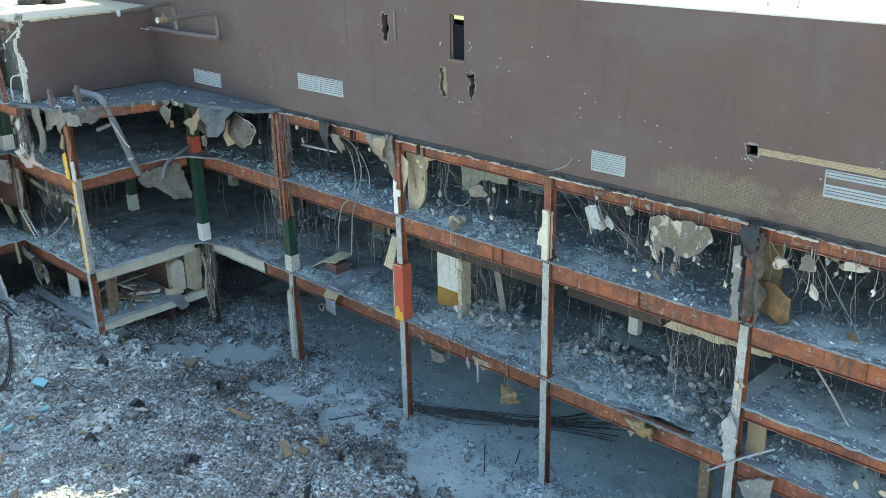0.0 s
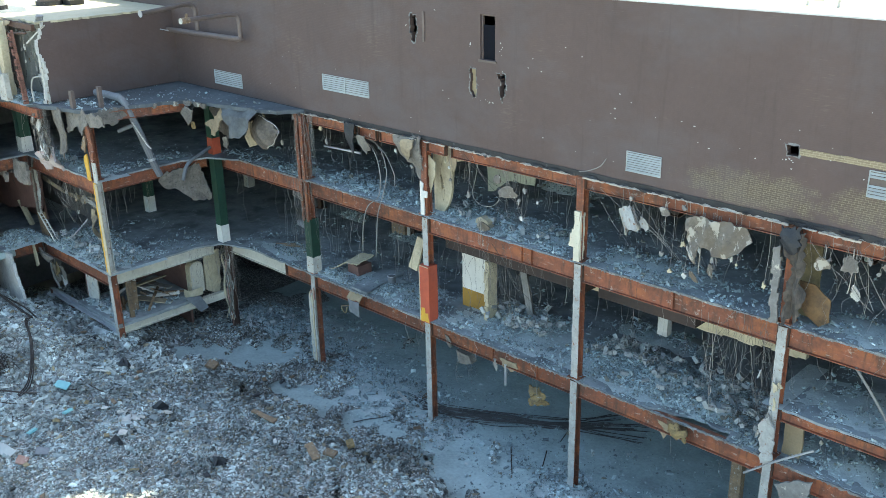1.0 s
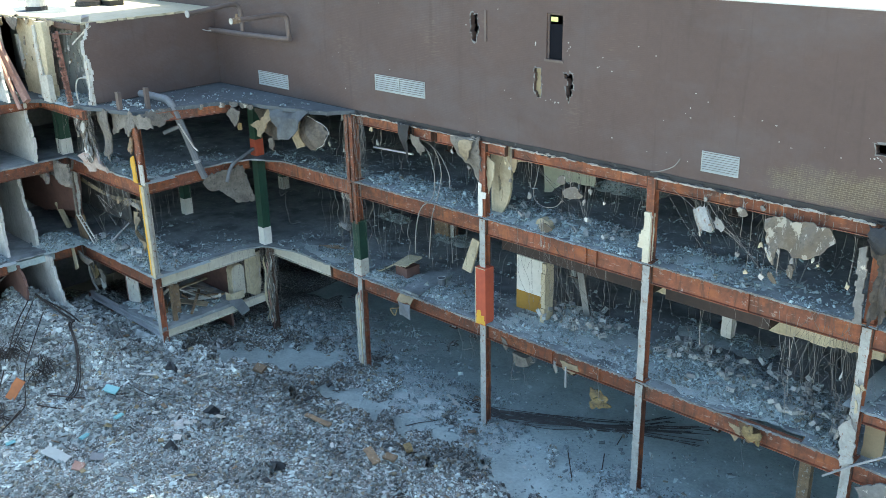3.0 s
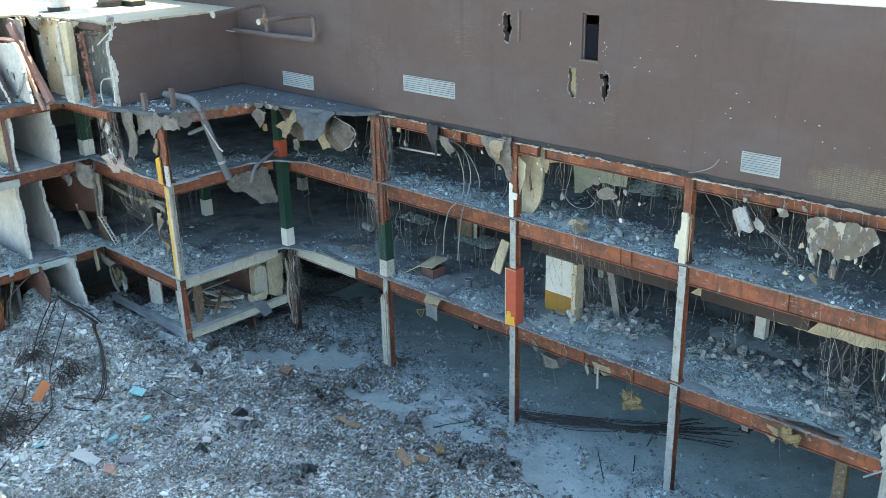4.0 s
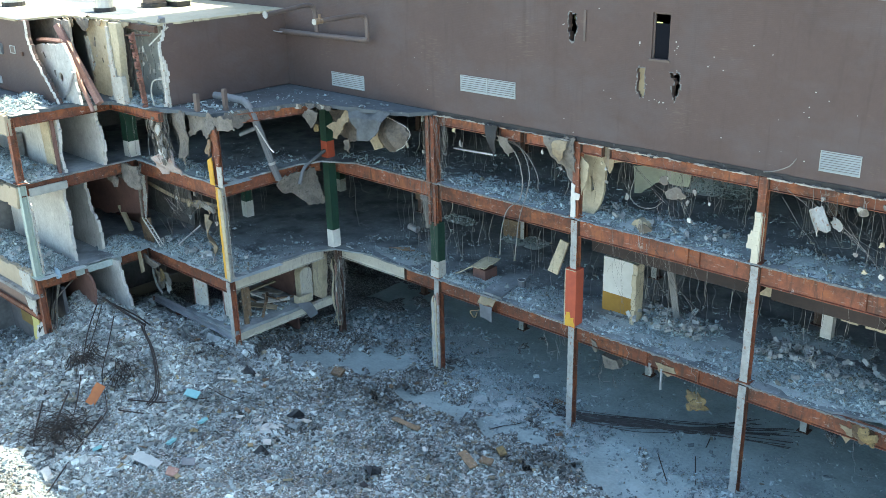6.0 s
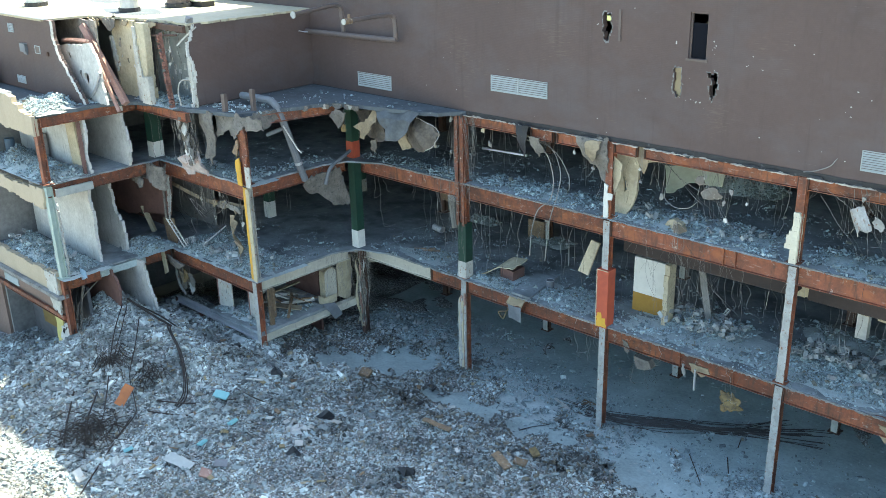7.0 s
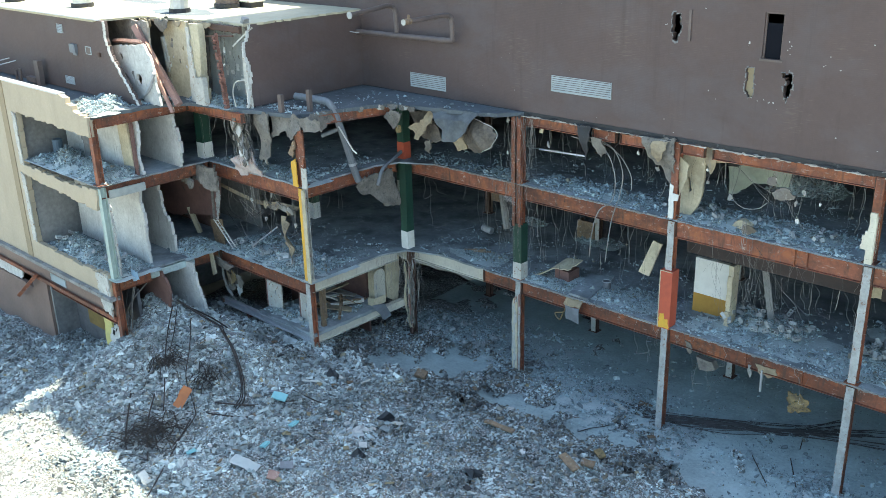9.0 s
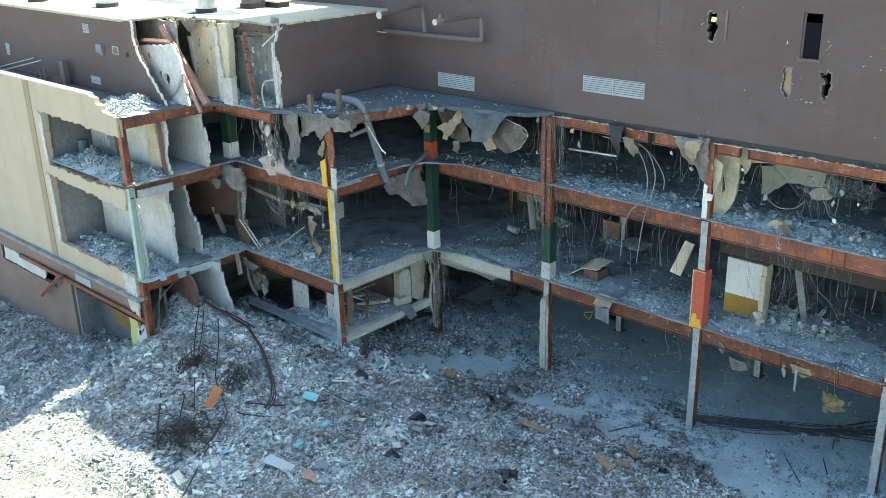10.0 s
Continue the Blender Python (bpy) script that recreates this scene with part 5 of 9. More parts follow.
for k in range(22):
    x, d = -61.8 + 0.385 * k, q.uniform(.08, .42)
    w, yy = q.uniform(.15, .4), 20.3 if x < -60 else (21.0 if x < -57 else 21.4)
    slab_piece("roof_tatter", torn([(x - w, 20.0), (x + w, 20.0), (x + w * .8, 20.0 - d * .5), (x + q.uniform(-.1, .1), 20.0 - d), (x - w * .8, 20.0 - d * .6), (x - w, 20.0)], 0.1, 0.02, seed=700 + k)[:-1], 0.03, "xz", yy, (SOOTTAN, RENDER, FLAP, SOOT)[k % 4], "torn strip of roofing hanging from the annex roof", "roof strip", 0.07, 0.15, "roof tatters", k)
thing("edge_angle", sheet(torn([(-57.0, 19.9), (-53.7, 19.9)], 0.5, 0.02, seed=49) + torn([(-53.7, 19.55), (-57.0, 19.65)], 0.2, 0.05, seed=50), thick=0.2, plane="xz", at=21.0), RUSTDARK, "rusty edge angle under the annex roof", "edge angle")
thing("loose_pipe", tube([(-57.0, 20.9, 19.2), (-54.0, 20.8, 19.45)], 0.06, 6), RUSTDARK, "rusty pipe hanging under the annex roof", "pipe")
thing("white_block", sheet(torn([(-57.05, DECK), (-57.0, 17.0), (-56.15, 17.1), (-56.1, DECK), (-57.05, DECK)], 0.3, 0.03, seed=58)[:-1], thick=0.3, plane="xz", at=20.0), WHITE, "chipped white block at the foot of the pier", "block")
q = random.Random(55)
for k in range(14):
    x, z = q.uniform(-58.5, -54.2), q.uniform(16.0, 19.0)
    thing("pale_fragment", sheet(torn(rect(x, z, x + q.uniform(.12, .25), z + q.uniform(.2, .45)) + [(x, z)], 0.12, 0.03, seed=k)[:-1], thick=0.05, plane="xz", at=22.34), q.choice((WHITE, PLASTER)), "pale plaster fragment stuck to the partition", "fragment", "stuck fragments")
thing("torn_edge", sheet(list(front_edge) + [(x + 0.13, z) for x, z in reversed(front_edge)], thick=0.1, plane="xz", at=17.57), PLASTER, "pale broken brick edge of the annex wall", "brick edge")
thing("torn_edge", sheet(list(side_edge) + [(y - 0.15, z) for y, z in reversed(side_edge)], thick=0.1, plane="yz", at=-53.56), PLASTER, "pale broken brick edge of the annex end wall", "brick edge")
hang([(-53.3, 21.6, 19.85), (-53.7, 21.2, 19.4), (-54.1, 20.8, 18.9)], 0.05, WHITE, "frayed white strip hanging at the wall end", "torn_strip", "strip")
hang([(-53.5, 21.4, 17.0), (-54.2, 20.9, 17.0), (-54.5, 20.8, 16.4), (-54.2, 20.7, DECK + 0.1)], 0.04, WHITE, "bent white strip dangling by the post", "torn_strip", "strip")
loose_cables(-60.5, -54.0, 20.9, 21.8, 19.92, 16.0, 12, 51)
bits_on_cables(-58.0, -53.8, 21.2, 19.93, 16.2, 9, 52)

# ---- the deck over the corner bay ----
thing("deck_post", box(-51.5, 21.5, DECK, -51.2, 21.7, 16.5), PIPE, "stub of a cut steel post", "post", "deck posts")
thing("deck_post", box(-50.45, 22.6, DECK, -50.2, 22.8, 16.7), PIPE, "stub of a cut steel post", "post", "deck posts")
base = empty("fallen_duct", (-49.7, 24.6, 11.2))
tagged(base, "long grey duct fallen over the deck edge", "duct")
mesh_ob("pipe", *tube(spline([(-52.6, 23.6, 15.95), (-51.0, 23.7, 15.95), (-49.9, 23.8, 15.75), (-49.7, 24.3, 14.2), (-49.7, 25.0, 12.0), (-49.7, 25.3, 11.2)], 6), 0.2, 10), DULL, base)
mesh_ob("branch", *tube([(-49.8, 24.2, 14.4), (-50.6, 23.6, 14.0)], 0.12, 8), DULL, base)
mesh_ob("collar", *tube([(-49.7, 24.9, 12.35), (-49.7, 24.94, 12.2)], 0.235, 12), METAL, base, "pale pipe collar")
mesh_ob("strap", *tube([(-49.6, 24.0, 14.6), (-49.0, 24.4, 13.3), (-48.8, 24.5, 13.1)], 0.05, 4), METAL, base)
SK = [("xz", 21.2, [(-53.5, 15.45), (-51.85, 15.5), (-51.95, 14.3), (-52.15, 12.6), (-52.6, 12.9), (-53.2, 12.75), (-53.1, 13.8), (-53.4, 14.5)], RENDER),
      ("xz", 21.45, [(-52.2, 15.5), (-48.3, 15.55), (-48.2, 14.95), (-49.3, 14.8), (-49.6, 15.05), (-50.1, 14.5), (-50.6, 14.15), (-51.1, 14.6), (-51.6, 14.25), (-52.0, 14.1)], RENDER),
      ("yz", -49.7, [(21.8, 15.5), (24.0, 15.5), (23.8, 15.0), (22.8, 14.6), (22.2, 14.9)], RENDER),
      ("xz", 26.5, [(-48.7, 14.8), (-48.0, 15.3), (-47.1, 15.2), (-47.45, 14.6), (-47.9, 14.2), (-48.2, 14.5)], RENDER),
      ("xz", 27.5, [(-47.6, 14.2), (-46.9, 14.5), (-46.6, 14.9), (-46.35, 15.3), (-45.9, 15.1), (-46.0, 14.6), (-46.4, 14.3), (-46.9, 13.8), (-47.1, 13.5), (-47.4, 13.55), (-47.2, 13.9)], FLAP),
      ("xz", 28.0, [(-47.0, 13.4), (-46.6, 13.5), (-46.8, 12.65), (-47.2, 12.75)], RENDER)]
for k, (pl, at, pts, m) in enumerate(SK):
    slab_piece("hanging_roof_piece", torn(pts + pts[:1], 0.16, 0.1, seed=60 + k)[:-1], 0.07, pl, at, m, "torn grey roofing and plaster hanging from the deck" if m is RENDER else "torn cream plaster flap hanging from the deck", "roof piece", 0.1, 0.35, "hanging roof pieces", k + 1)
def droop(x, y, z):
    """Roofing felt that rolls over the deck edge and hangs in a soft curve."""
    return (x, y + 0.55 * smooth(15.0, 15.6, z) + 0.16 * math.sin(2.2 * x + 1.5 * z) + 0.05 * math.sin(6 * x - 3 * z), z)


thing("felt_drape", sheet(torn([(-46.3, 15.56), (-42.6, 15.57), (-42.9, 15.1), (-43.4, 14.5), (-44.0, 13.95), (-44.9, 13.9), (-44.8, 14.5), (-45.3, 15.0), (-46.3, 15.56)], 0.16, 0.035, seed=69)[:-1], thick=0.03, plane="xz", at=27.2, fill=0.16, bend=droop), FELT,
      "grey roofing felt drooping over the broken deck edge", "roofing felt")
LATH = mat("dark_lath", (0.17, 0.145, 0.122), (0.06, 0.054, 0.05), grain=7, stain=1.6, bump=1.0, blotch=(0.5, 0.47, 0.42), blotch_at=0.67)
slab_piece("torn_lath", torn([(-48.2, 14.9), (-46.7, 15.2), (-46.0, 14.3), (-45.9, 13.55), (-46.6, 13.3), (-47.2, 13.4), (-47.85, 13.5), (-48.1, 14.1), (-48.2, 14.9)], 0.16, 0.08, seed=169)[:-1], 0.05, "xz", 28.2, LATH, "dark torn lath ceiling hanging behind the felt", "lath", 0.12, 0.25)
slab_piece("insulation_rag", torn([(-47.9, 14.45), (-47.45, 14.45), (-47.55, 14.05), (-47.9, 14.0), (-47.9, 14.45)], 0.12, 0.04, seed=172)[:-1], 0.05, "xz", 26.55, RAG, "yellow insulation tuft under the deck edge", "insulation", 0.05, 0.15)
hang([(-47.68, 26.57, 14.3), (-47.7, 26.6, 14.9), (-47.75, 26.95, 15.4)], 0.012)
qf = random.Random(173)
for k in range(9):
    x, w, d = -43.9 + 0.33 * k, qf.uniform(.12, .3), qf.uniform(.12, .55)
    slab_piece("tar_tatter", torn([(x - w, 15.42), (x + w, 15.45), (x + w * .5, 15.45 - d * .6), (x + qf.uniform(-.1, .1), 15.42 - d), (x - w * .7, 15.42 - d * .4), (x - w, 15.42)], 0.1, 0.02, seed=174 + k)[:-1], 0.02, "xz", 28.35 + 0.1 * k, TAR, "black tar tatter hanging from the deck edge", "roofing felt", 0.06, 0.15, "tar tatters", k)
for k, (x, y, w) in enumerate(((-48.7, 26.3, 0.5), (-48.2, 26.75, 0.4), (-47.6, 26.9, 0.55), (-46.9, 27.0, 0.35), (-49.1, 25.2, 0.3))):
    slab_piece("torn_edge", torn([(x - w, 15.5), (x + w, 15.52), (x + w * .8, 15.3), (x, 15.22), (x - w * .7, 15.34), (x - w, 15.5)], 0.09, 0.02, seed=190 + k)[:-1], 0.07, "xz", y - 0.1, (MOTTLED, RENDER)[k % 2], "pale broken plaster lip along the deck edge", "plaster edge", 0.04, 0.12, "deck edge lips", k)
bulge = empty("bulging_ceiling", (-43.5, 28.5, 13.2))
tagged(bulge, "bulging torn lath ceiling with a pale rim", "ceiling")
bx = lambda x, y, z: (x, y - 0.55 * max(0, 1 - ((x + 43.2) ** 2 / 1.7 + (z - 14.2) ** 2 / 1.1)) + 0.07 * math.sin(6 * x + 4 * z), z)
lath = torn([(-44.2, 13.3), (-44.35, 14.6), (-43.8, 15.1), (-42.5, 14.9), (-42.0, 14.35), (-42.4, 13.7), (-43.3, 13.2), (-44.2, 13.3)], 0.15, 0.07, seed=70)[:-1]
mesh_ob("lath", *sheet(lath, thick=0.08, plane="xz", at=28.4, fill=0.22, bend=bx), LATH, bulge)
mesh_ob("tan_flank", *sheet(torn([(-45.1, 13.5), (-44.75, 14.5), (-44.3, 14.7), (-44.05, 14.0), (-44.2, 13.3), (-44.75, 13.1), (-45.1, 13.5)], 0.15, 0.06, seed=170)[:-1], thick=0.08, plane="xz", at=28.3, fill=0.25, bend=bx), FLAP, bulge, "tan stripped plaster flank")
mesh_ob("rim", *tube([bx(p[0], 28.38, p[1]) for p in spline([(-43.7, 15.1, 0), (-42.5, 14.9, 0), (-42.0, 14.35, 0), (-42.4, 13.7, 0), (-43.1, 13.3, 0)], 5)], 0.018, 5), PLASTER, bulge, "pale broken plaster rim")
slab_piece("hanging_slab", torn([(25.2, 10.85), (25.6, 11.25), (26.4, 11.3), (27.9, 11.35), (28.3, 10.6), (28.5, 9.0), (27.4, 9.15), (26.9, 9.6), (26.2, 10.2), (25.6, 10.35), (25.2, 10.85)], 0.16, 0.09, seed=71)[:-1], 0.14, "yz", -49.85, RENDER, "broken grey slab piece dangling below the second floor", "slab", 0.1, 0.3)
thing("pipe_stub", tube(spline([(-49.9, 28.9, 12.1), (-49.7, 28.2, 11.95), (-49.6, 27.1, 11.5), (-49.65, 26.7, 10.6)], 4), 0.11, 8), DULL, "bent grey pipe stub poking over the broken slab", "pipe")
slab_piece("hanging_slab", torn([(-55.0, 12.5), (-54.4, 12.9), (-53.6, 13.1), (-52.9, 12.4), (-53.3, 11.7), (-54.1, 11.9), (-54.7, 11.6), (-55.0, 12.5)], 0.2, 0.12, seed=72)[:-1], 0.1, "xz", 20.9, mat("pinkish_plaster", (0.5, 0.43, 0.41), (0.3, 0.26, 0.25), grain=5, stain=1.2, bump=0.8, blotch=(0.42, 0.28, 0.25), blotch_at=0.55), "pale pinkish plaster sheet folded over the floor edge", "plaster sheet", 0.22, 0.25)
q = random.Random(75)
for k in range(36):
    u = q.random()
    x, z, r = -54.9 + 1.1 * u ** 0.6 + q.uniform(-.3, .3), 15.1 - 2.6 * u + q.uniform(-.25, .25), q.uniform(.12, .33)
    slab_piece("hanging_shred", ring(x, z, r * 0.7, r * 1.25, 10, 0.6, 75 + k), 0.06, "xz", 20.7 + q.uniform(-.15, .3), (PLASTER, MOTTLED, RENDER, GREY)[k % 4], "crumbled plaster shred hanging from the deck edge", "plaster shred", 0.12, 0.15, "plaster shreds", k)
loose_cables(-55.2, -53.0, 20.6, 21.2, 15.3, 12.0, 18, 76, tangle=True, wild=0.5)
for pts, y, sd in (([(-60.4, 11.0), (-58.6, 11.57), (-57.4, 11.6), (-56.8, 10.5), (-57.4, 10.25), (-57.9, 10.45), (-58.6, 10.7), (-59.8, 10.6), (-60.4, 11.0)], 20.6, 403), ([(-60.6, 10.9), (-59.4, 10.95), (-58.4, 10.75), (-58.5, 10.3), (-59.6, 10.35), (-60.6, 10.9)], 20.1, 404)):
    slab_piece("hanging_slab", torn(pts, 0.2, 0.09, True, sd)[:-1], 0.14, "xz", y, RENDER, "cracked floor piece hanging by its mesh", "slab", 0.12)
thing("white_casing", sheet(torn([(-49.85, F2), (-49.85, 12.8)], 0.3, 0.02, True, 79) + torn([(-49.42, 12.8), (-49.45, F2)], 0.3, 0.02, True, 80), thick=0.06, plane="xz", at=21.4), WHITE, "white casing board at the column foot", "casing")
thing("yellow_casing", sheet(torn([(-50.6, F2), (-50.65, 13.0)], 0.2, 0.03, True, 81) + torn([(-50.28, 13.2), (-50.2, F2)], 0.2, 0.03, True, 82), thick=0.06, plane="xz", at=21.4), YELLOW, "yellow casing board at the column foot", "casing")
thing("cream_casing", sheet(torn([(-50.12, F1), (-50.12, F2 - 0.2)], 0.4, 0.015, seed=83) + torn([(-49.84, F2 - 0.2), (-49.84, F1)], 0.4, 0.015, seed=84), thick=0.05, plane="xz", at=21.5), CREAM, "cream casing board beside the yellow column face", "casing")
slab_piece("column_shroud", torn([(-50.35, 14.7), (-49.5, 14.85), (-49.55, 12.95), (-50.0, 12.75), (-50.1, 13.8), (-50.35, 14.7)], 0.2, 0.06, True, seed=78)[:-1], 0.06, "xz", 21.45, RUSTPAINT, "ripped painted casing round the broken column", "casing", 0.05)
slab_piece("column_splinter", torn([(-50.95, 13.5), (-50.4, 14.2), (-50.3, 13.7), (-50.6, 13.2), (-50.95, 13.5)], 0.2, 0.06, True, seed=85)[:-1], 0.08, "xz", 21.35, WOOD, "splintered timber sticking from the broken column", "splinter", 0.06)
# ---- rooms of the left wing ----
thing("cream_board", sheet(torn([(-60.55, F2 + 0.4), (-60.75, 14.7)], 0.4, 0.03, True, 181) + torn([(-59.75, 15.0), (-59.45, F2 + 0.5)], 0.4, 0.03, True, 182), thick=0.12, plane="xz", at=17.0), CREAM, "cream board leaning on the torn partition", "board")
thing("maroon_post", box(-59.45, 17.02, F2, -59.28, 17.2, 14.9), MAROON, "dark maroon post beside the cream board", "post")
slab_piece("torn_facing", torn([(-58.9, 10.6), (-58.72, 10.4), (-58.66, 8.5), (-58.72, 6.3), (-58.9, 6.2), (-58.84, 8.6), (-58.9, 10.6)], 0.16, 0.07, True, 98)[:-1], 0.08, "xz", 14.9, COLWHITE, "chipped white strip of wall beside the green column", "facing", 0.02)
barrel = thing("blue_barrel", tube([(-67.0, 16.2, F2), (-67.0, 16.2, F2 + 1.1)], 0.3, 14), mat("dark_blue_plastic", (0.07, 0.12, 0.17), (0.05, 0.08, 0.12), rough=0.5), "dark blue plastic barrel standing in the rubble", "barrel")
thing("dark_cabinet", join(box(-64.4, 16.6, F2 + 0.4, -63.7, 17.1, F2 + 1.7), box(-65.2, 16.9, F2 + 1.2, -64.4, 17.05, F2 + 1.5)), SHADEWALL, "grey cabinet against the partition", "cabinet")
thing("lintel_board", box(-68.0, 14.7, 10.35, -61.5, 14.95, 10.65), CREAM, "broken pale timber lintel under the window head", "lintel")
thing("green_lintel", box(-58.94, 15.0, 10.85, -58.8, 17.2, 11.3), PARTITION, "pale green steel channel at the slab end", "channel")
ob = mesh_ob("partition_wall", *sheet([(-68.2, F1), (-68.2, F2 - 0.2), (-62.4, F2 - 0.2)] + torn([(-62.4, 9.2), (-62.6, 8.0), (-62.5, F1)], 0.3, 0.06, seed=82), [rect(-66.6, F1 + 0.1, -65.3, 8.0)], thick=0.15, plane="xz", at=23.5), MAROON)
tagged(ob, "dark maroon wall behind the torn bay", "wall", kind="structure")
ob = mesh_ob("partition_wall", *box(-68.2, 25.6, F1, -60.0, 25.75, F2 - 0.2), SHADEWALL)
tagged(ob, "plaster wall deeper in the left wing, greyed for shade", "wall", kind="structure")
ob = mesh_ob("partition_wall", *sheet([(-68.2, -0.4), (-68.2, F1 - 0.2)] + torn([(-59.0, F1 - 0.2), (-58.3, 5.2), (-58.0, 4.6), (-58.5, 3.2), (-59.0, 1.0)], 0.2, 0.08, True, 83), thick=0.15, plane="xz", at=17.4), MAROON)
tagged(ob, "dark maroon ground floor wall with a torn edge", "wall", kind="structure")
ob = mesh_ob("partition_wall", *sheet([(-67.5, F2 - 0.2)] + torn([(-67.5, 7.0), (-64.4, 6.9), (-62.0, 7.5), (-59.2, 7.9), (-58.8, 9.4), (-58.6, F2 - 0.2)], 0.3, 0.06, seed=381), thick=0.15, plane="xz", at=21.95), MAROON)
tagged(ob, "maroon painted wall broken off above the floor", "wall", kind="structure")
slab_piece("torn_facing", torn([(-58.8, F2 - 0.2), (-58.45, F2 - 0.2), (-58.6, 9.6), (-58.9, 8.2), (-59.2, 7.7), (-59.1, 9.2), (-58.8, F2 - 0.2)], 0.16, 0.07, True, 382)[:-1], 0.08, "xz", 21.84, COLWHITE, "pale broken plaster edge of the maroon wall", "facing", 0.03, 0.2)
slab_piece("plastic_sheet", torn([(-59.2, 6.3), (-58.3, 6.35), (-58.0, 6.0), (-58.6, 5.75), (-59.1, 5.9), (-59.2, 6.3)], 0.15, 0.05, seed=383)[:-1], 0.03, "xz", 15.7, mat("pale_blue_plastic", (0.3, 0.42, 0.52), (0.2, 0.3, 0.4), rough=0.4, grain=4), "crumpled pale blue plastic caught on the slab edge", "plastic sheet", 0.1, 0.12)
ob = mesh_ob("partition_wall", *sheet([(-59.6, F1 - 0.2), (-59.6, -0.2)] + torn([(-51.7, -0.2), (-51.8, F1 - 0.2)], 0.5, 0.04, seed=384), thick=0.15, plane="xz", at=27.3), MAROON)
tagged(ob, "dark maroon rear wall of the low room", "wall", kind="structure")
slab_piece("plaster_strip", torn([(-59.75, 4.95), (-59.6, 3.8), (-59.2, 3.05), (-58.65, 2.65), (-58.55, 2.8), (-59.05, 3.3), (-59.4, 3.9), (-59.55, 4.95), (-59.75, 4.95)], 0.14, 0.04, seed=385)[:-1], 0.05, "xz", 22.0, COLWHITE, "jagged pale plaster strip hanging under the floor", "strip", 0.04, 0.2)
for k, (x, z, w, h, m) in enumerate(((-58.6, 3.9, .35, .5, FLAP), (-58.2, 4.1, .3, .4, RAG), (-57.8, 3.9, .25, .5, RENDER), (-58.1, 3.2, .18, .4, COLWHITE), (-58.7, 3.3, .22, .3, RENDER))):
    slab_piece("torn_fitting", torn([(x - w, z + h), (x + w * .7, z + h * .8), (x + w, z - h * .3), (x, z - h), (x - w * .8, z - h * .5), (x - w, z + h)], 0.12, 0.07, seed=386 + k)[:-1], 0.06, "xz", 21.9 + 0.06 * k, m, "crumpled brown fitting hanging on its wires", "fitting", 0.1, 0.15, "hanging fittings", k)
    hang([(x, 22.0, F1 - 0.2), (x + 0.08, 22.0, (z + F1) / 2), (x, 21.95, z + h * .5)], 0.012)
thing("leaning_board", sheet(torn([(-59.0, 5.8), (-58.65, 5.95), (-58.4, 4.65), (-58.85, 4.4), (-59.0, 5.8)], 0.3, 0.02, seed=392)[:-1], thick=0.06, plane="xz", at=20.9), CREAM, "cream board dangling from the slab corner", "board")
slab_piece("hanging_slab", torn([(-59.5, 5.5), (-58.4, 5.6), (-57.2, 5.25), (-57.7, 4.85), (-58.7, 4.95), (-59.5, 5.5)], 0.15, 0.06, seed=393)[:-1], 0.12, "xz", 21.3, RENDER, "cracked grey slab corner hanging by its mesh", "slab", 0.08, 0.2)
for a, b, r in (((-58.6, 17.6, 2.9), (-56.3, 19.7, 2.75), .07), ((-58.2, 17.3, 2.8), (-55.9, 19.0, 2.7), .09), ((-57.9, 18.4, 3.0), (-55.6, 18.7, 2.6), .06), ((-58.8, 18.2, 3.2), (-56.8, 18.4, 2.9), .08)):
    thing("fallen_timber", tube([a, b], r, 4), TWISTED, "charred timber lying over the top of the heap", "timber", "charred timbers")
thing("steel_stub", box(-57.2, 21.95, 0.4, -56.85, 22.15, 2.15), RUST, "short red steel stub under the low floor", "stub")
thing("pole_stub", tube(spline([(-58.6, 21.75, F2 - 0.3), (-59.3, 21.85, 9.9), (-59.55, 21.9, 7.7)], 4), 0.09, 7), RENDER, "hanging grey pipe stub", "pipe")
tray = empty("cable_tray", (-57.8, 21.9, F1))
tagged(tray, "broken pale cable tray leaning on the floor", "cable tray")
for dy in (0.0, 0.22):
    mesh_ob("rail", *tube([(-59.6, 21.9 + dy, 7.65), (-57.75, 21.9 + dy, F1 + 0.03)], 0.05, 4), PLASTER, tray)
for k in range(9):
    mesh_ob("rung", *tube([(-59.5 + 0.2 * k, 21.88, 7.56 - 0.174 * k), (-59.5 + 0.2 * k, 22.14, 7.56 - 0.174 * k)], 0.035, 4), PLASTER, tray)
thing("tan_board", sheet(torn([(-60.1, F1), (-60.35, 7.45)], 0.4, 0.02, seed=186) + torn([(-59.05, 7.7), (-59.0, F1)], 0.4, 0.02, seed=187), thick=0.06, plane="xz", at=22.1), WOOD, "tan board standing in the rubble", "board")
thing("leaning_board", tube([(-62.5, 22.0, 7.85), (-62.2, 22.4, F1)], 0.17, 4), CREAM, "cream board leaning against the maroon wall", "board")
thing("cream_joist", tube(spline([(-60.4, 22.7, 9.8), (-57.5, 22.6, 9.5), (-55.4, 22.6, 9.4), (-53.6, 22.6, 9.65), (-52.0, 22.6, 9.75)], 4), 0.14, 4), FLAP, "cracked tan joist sagging below the floor", "joist")
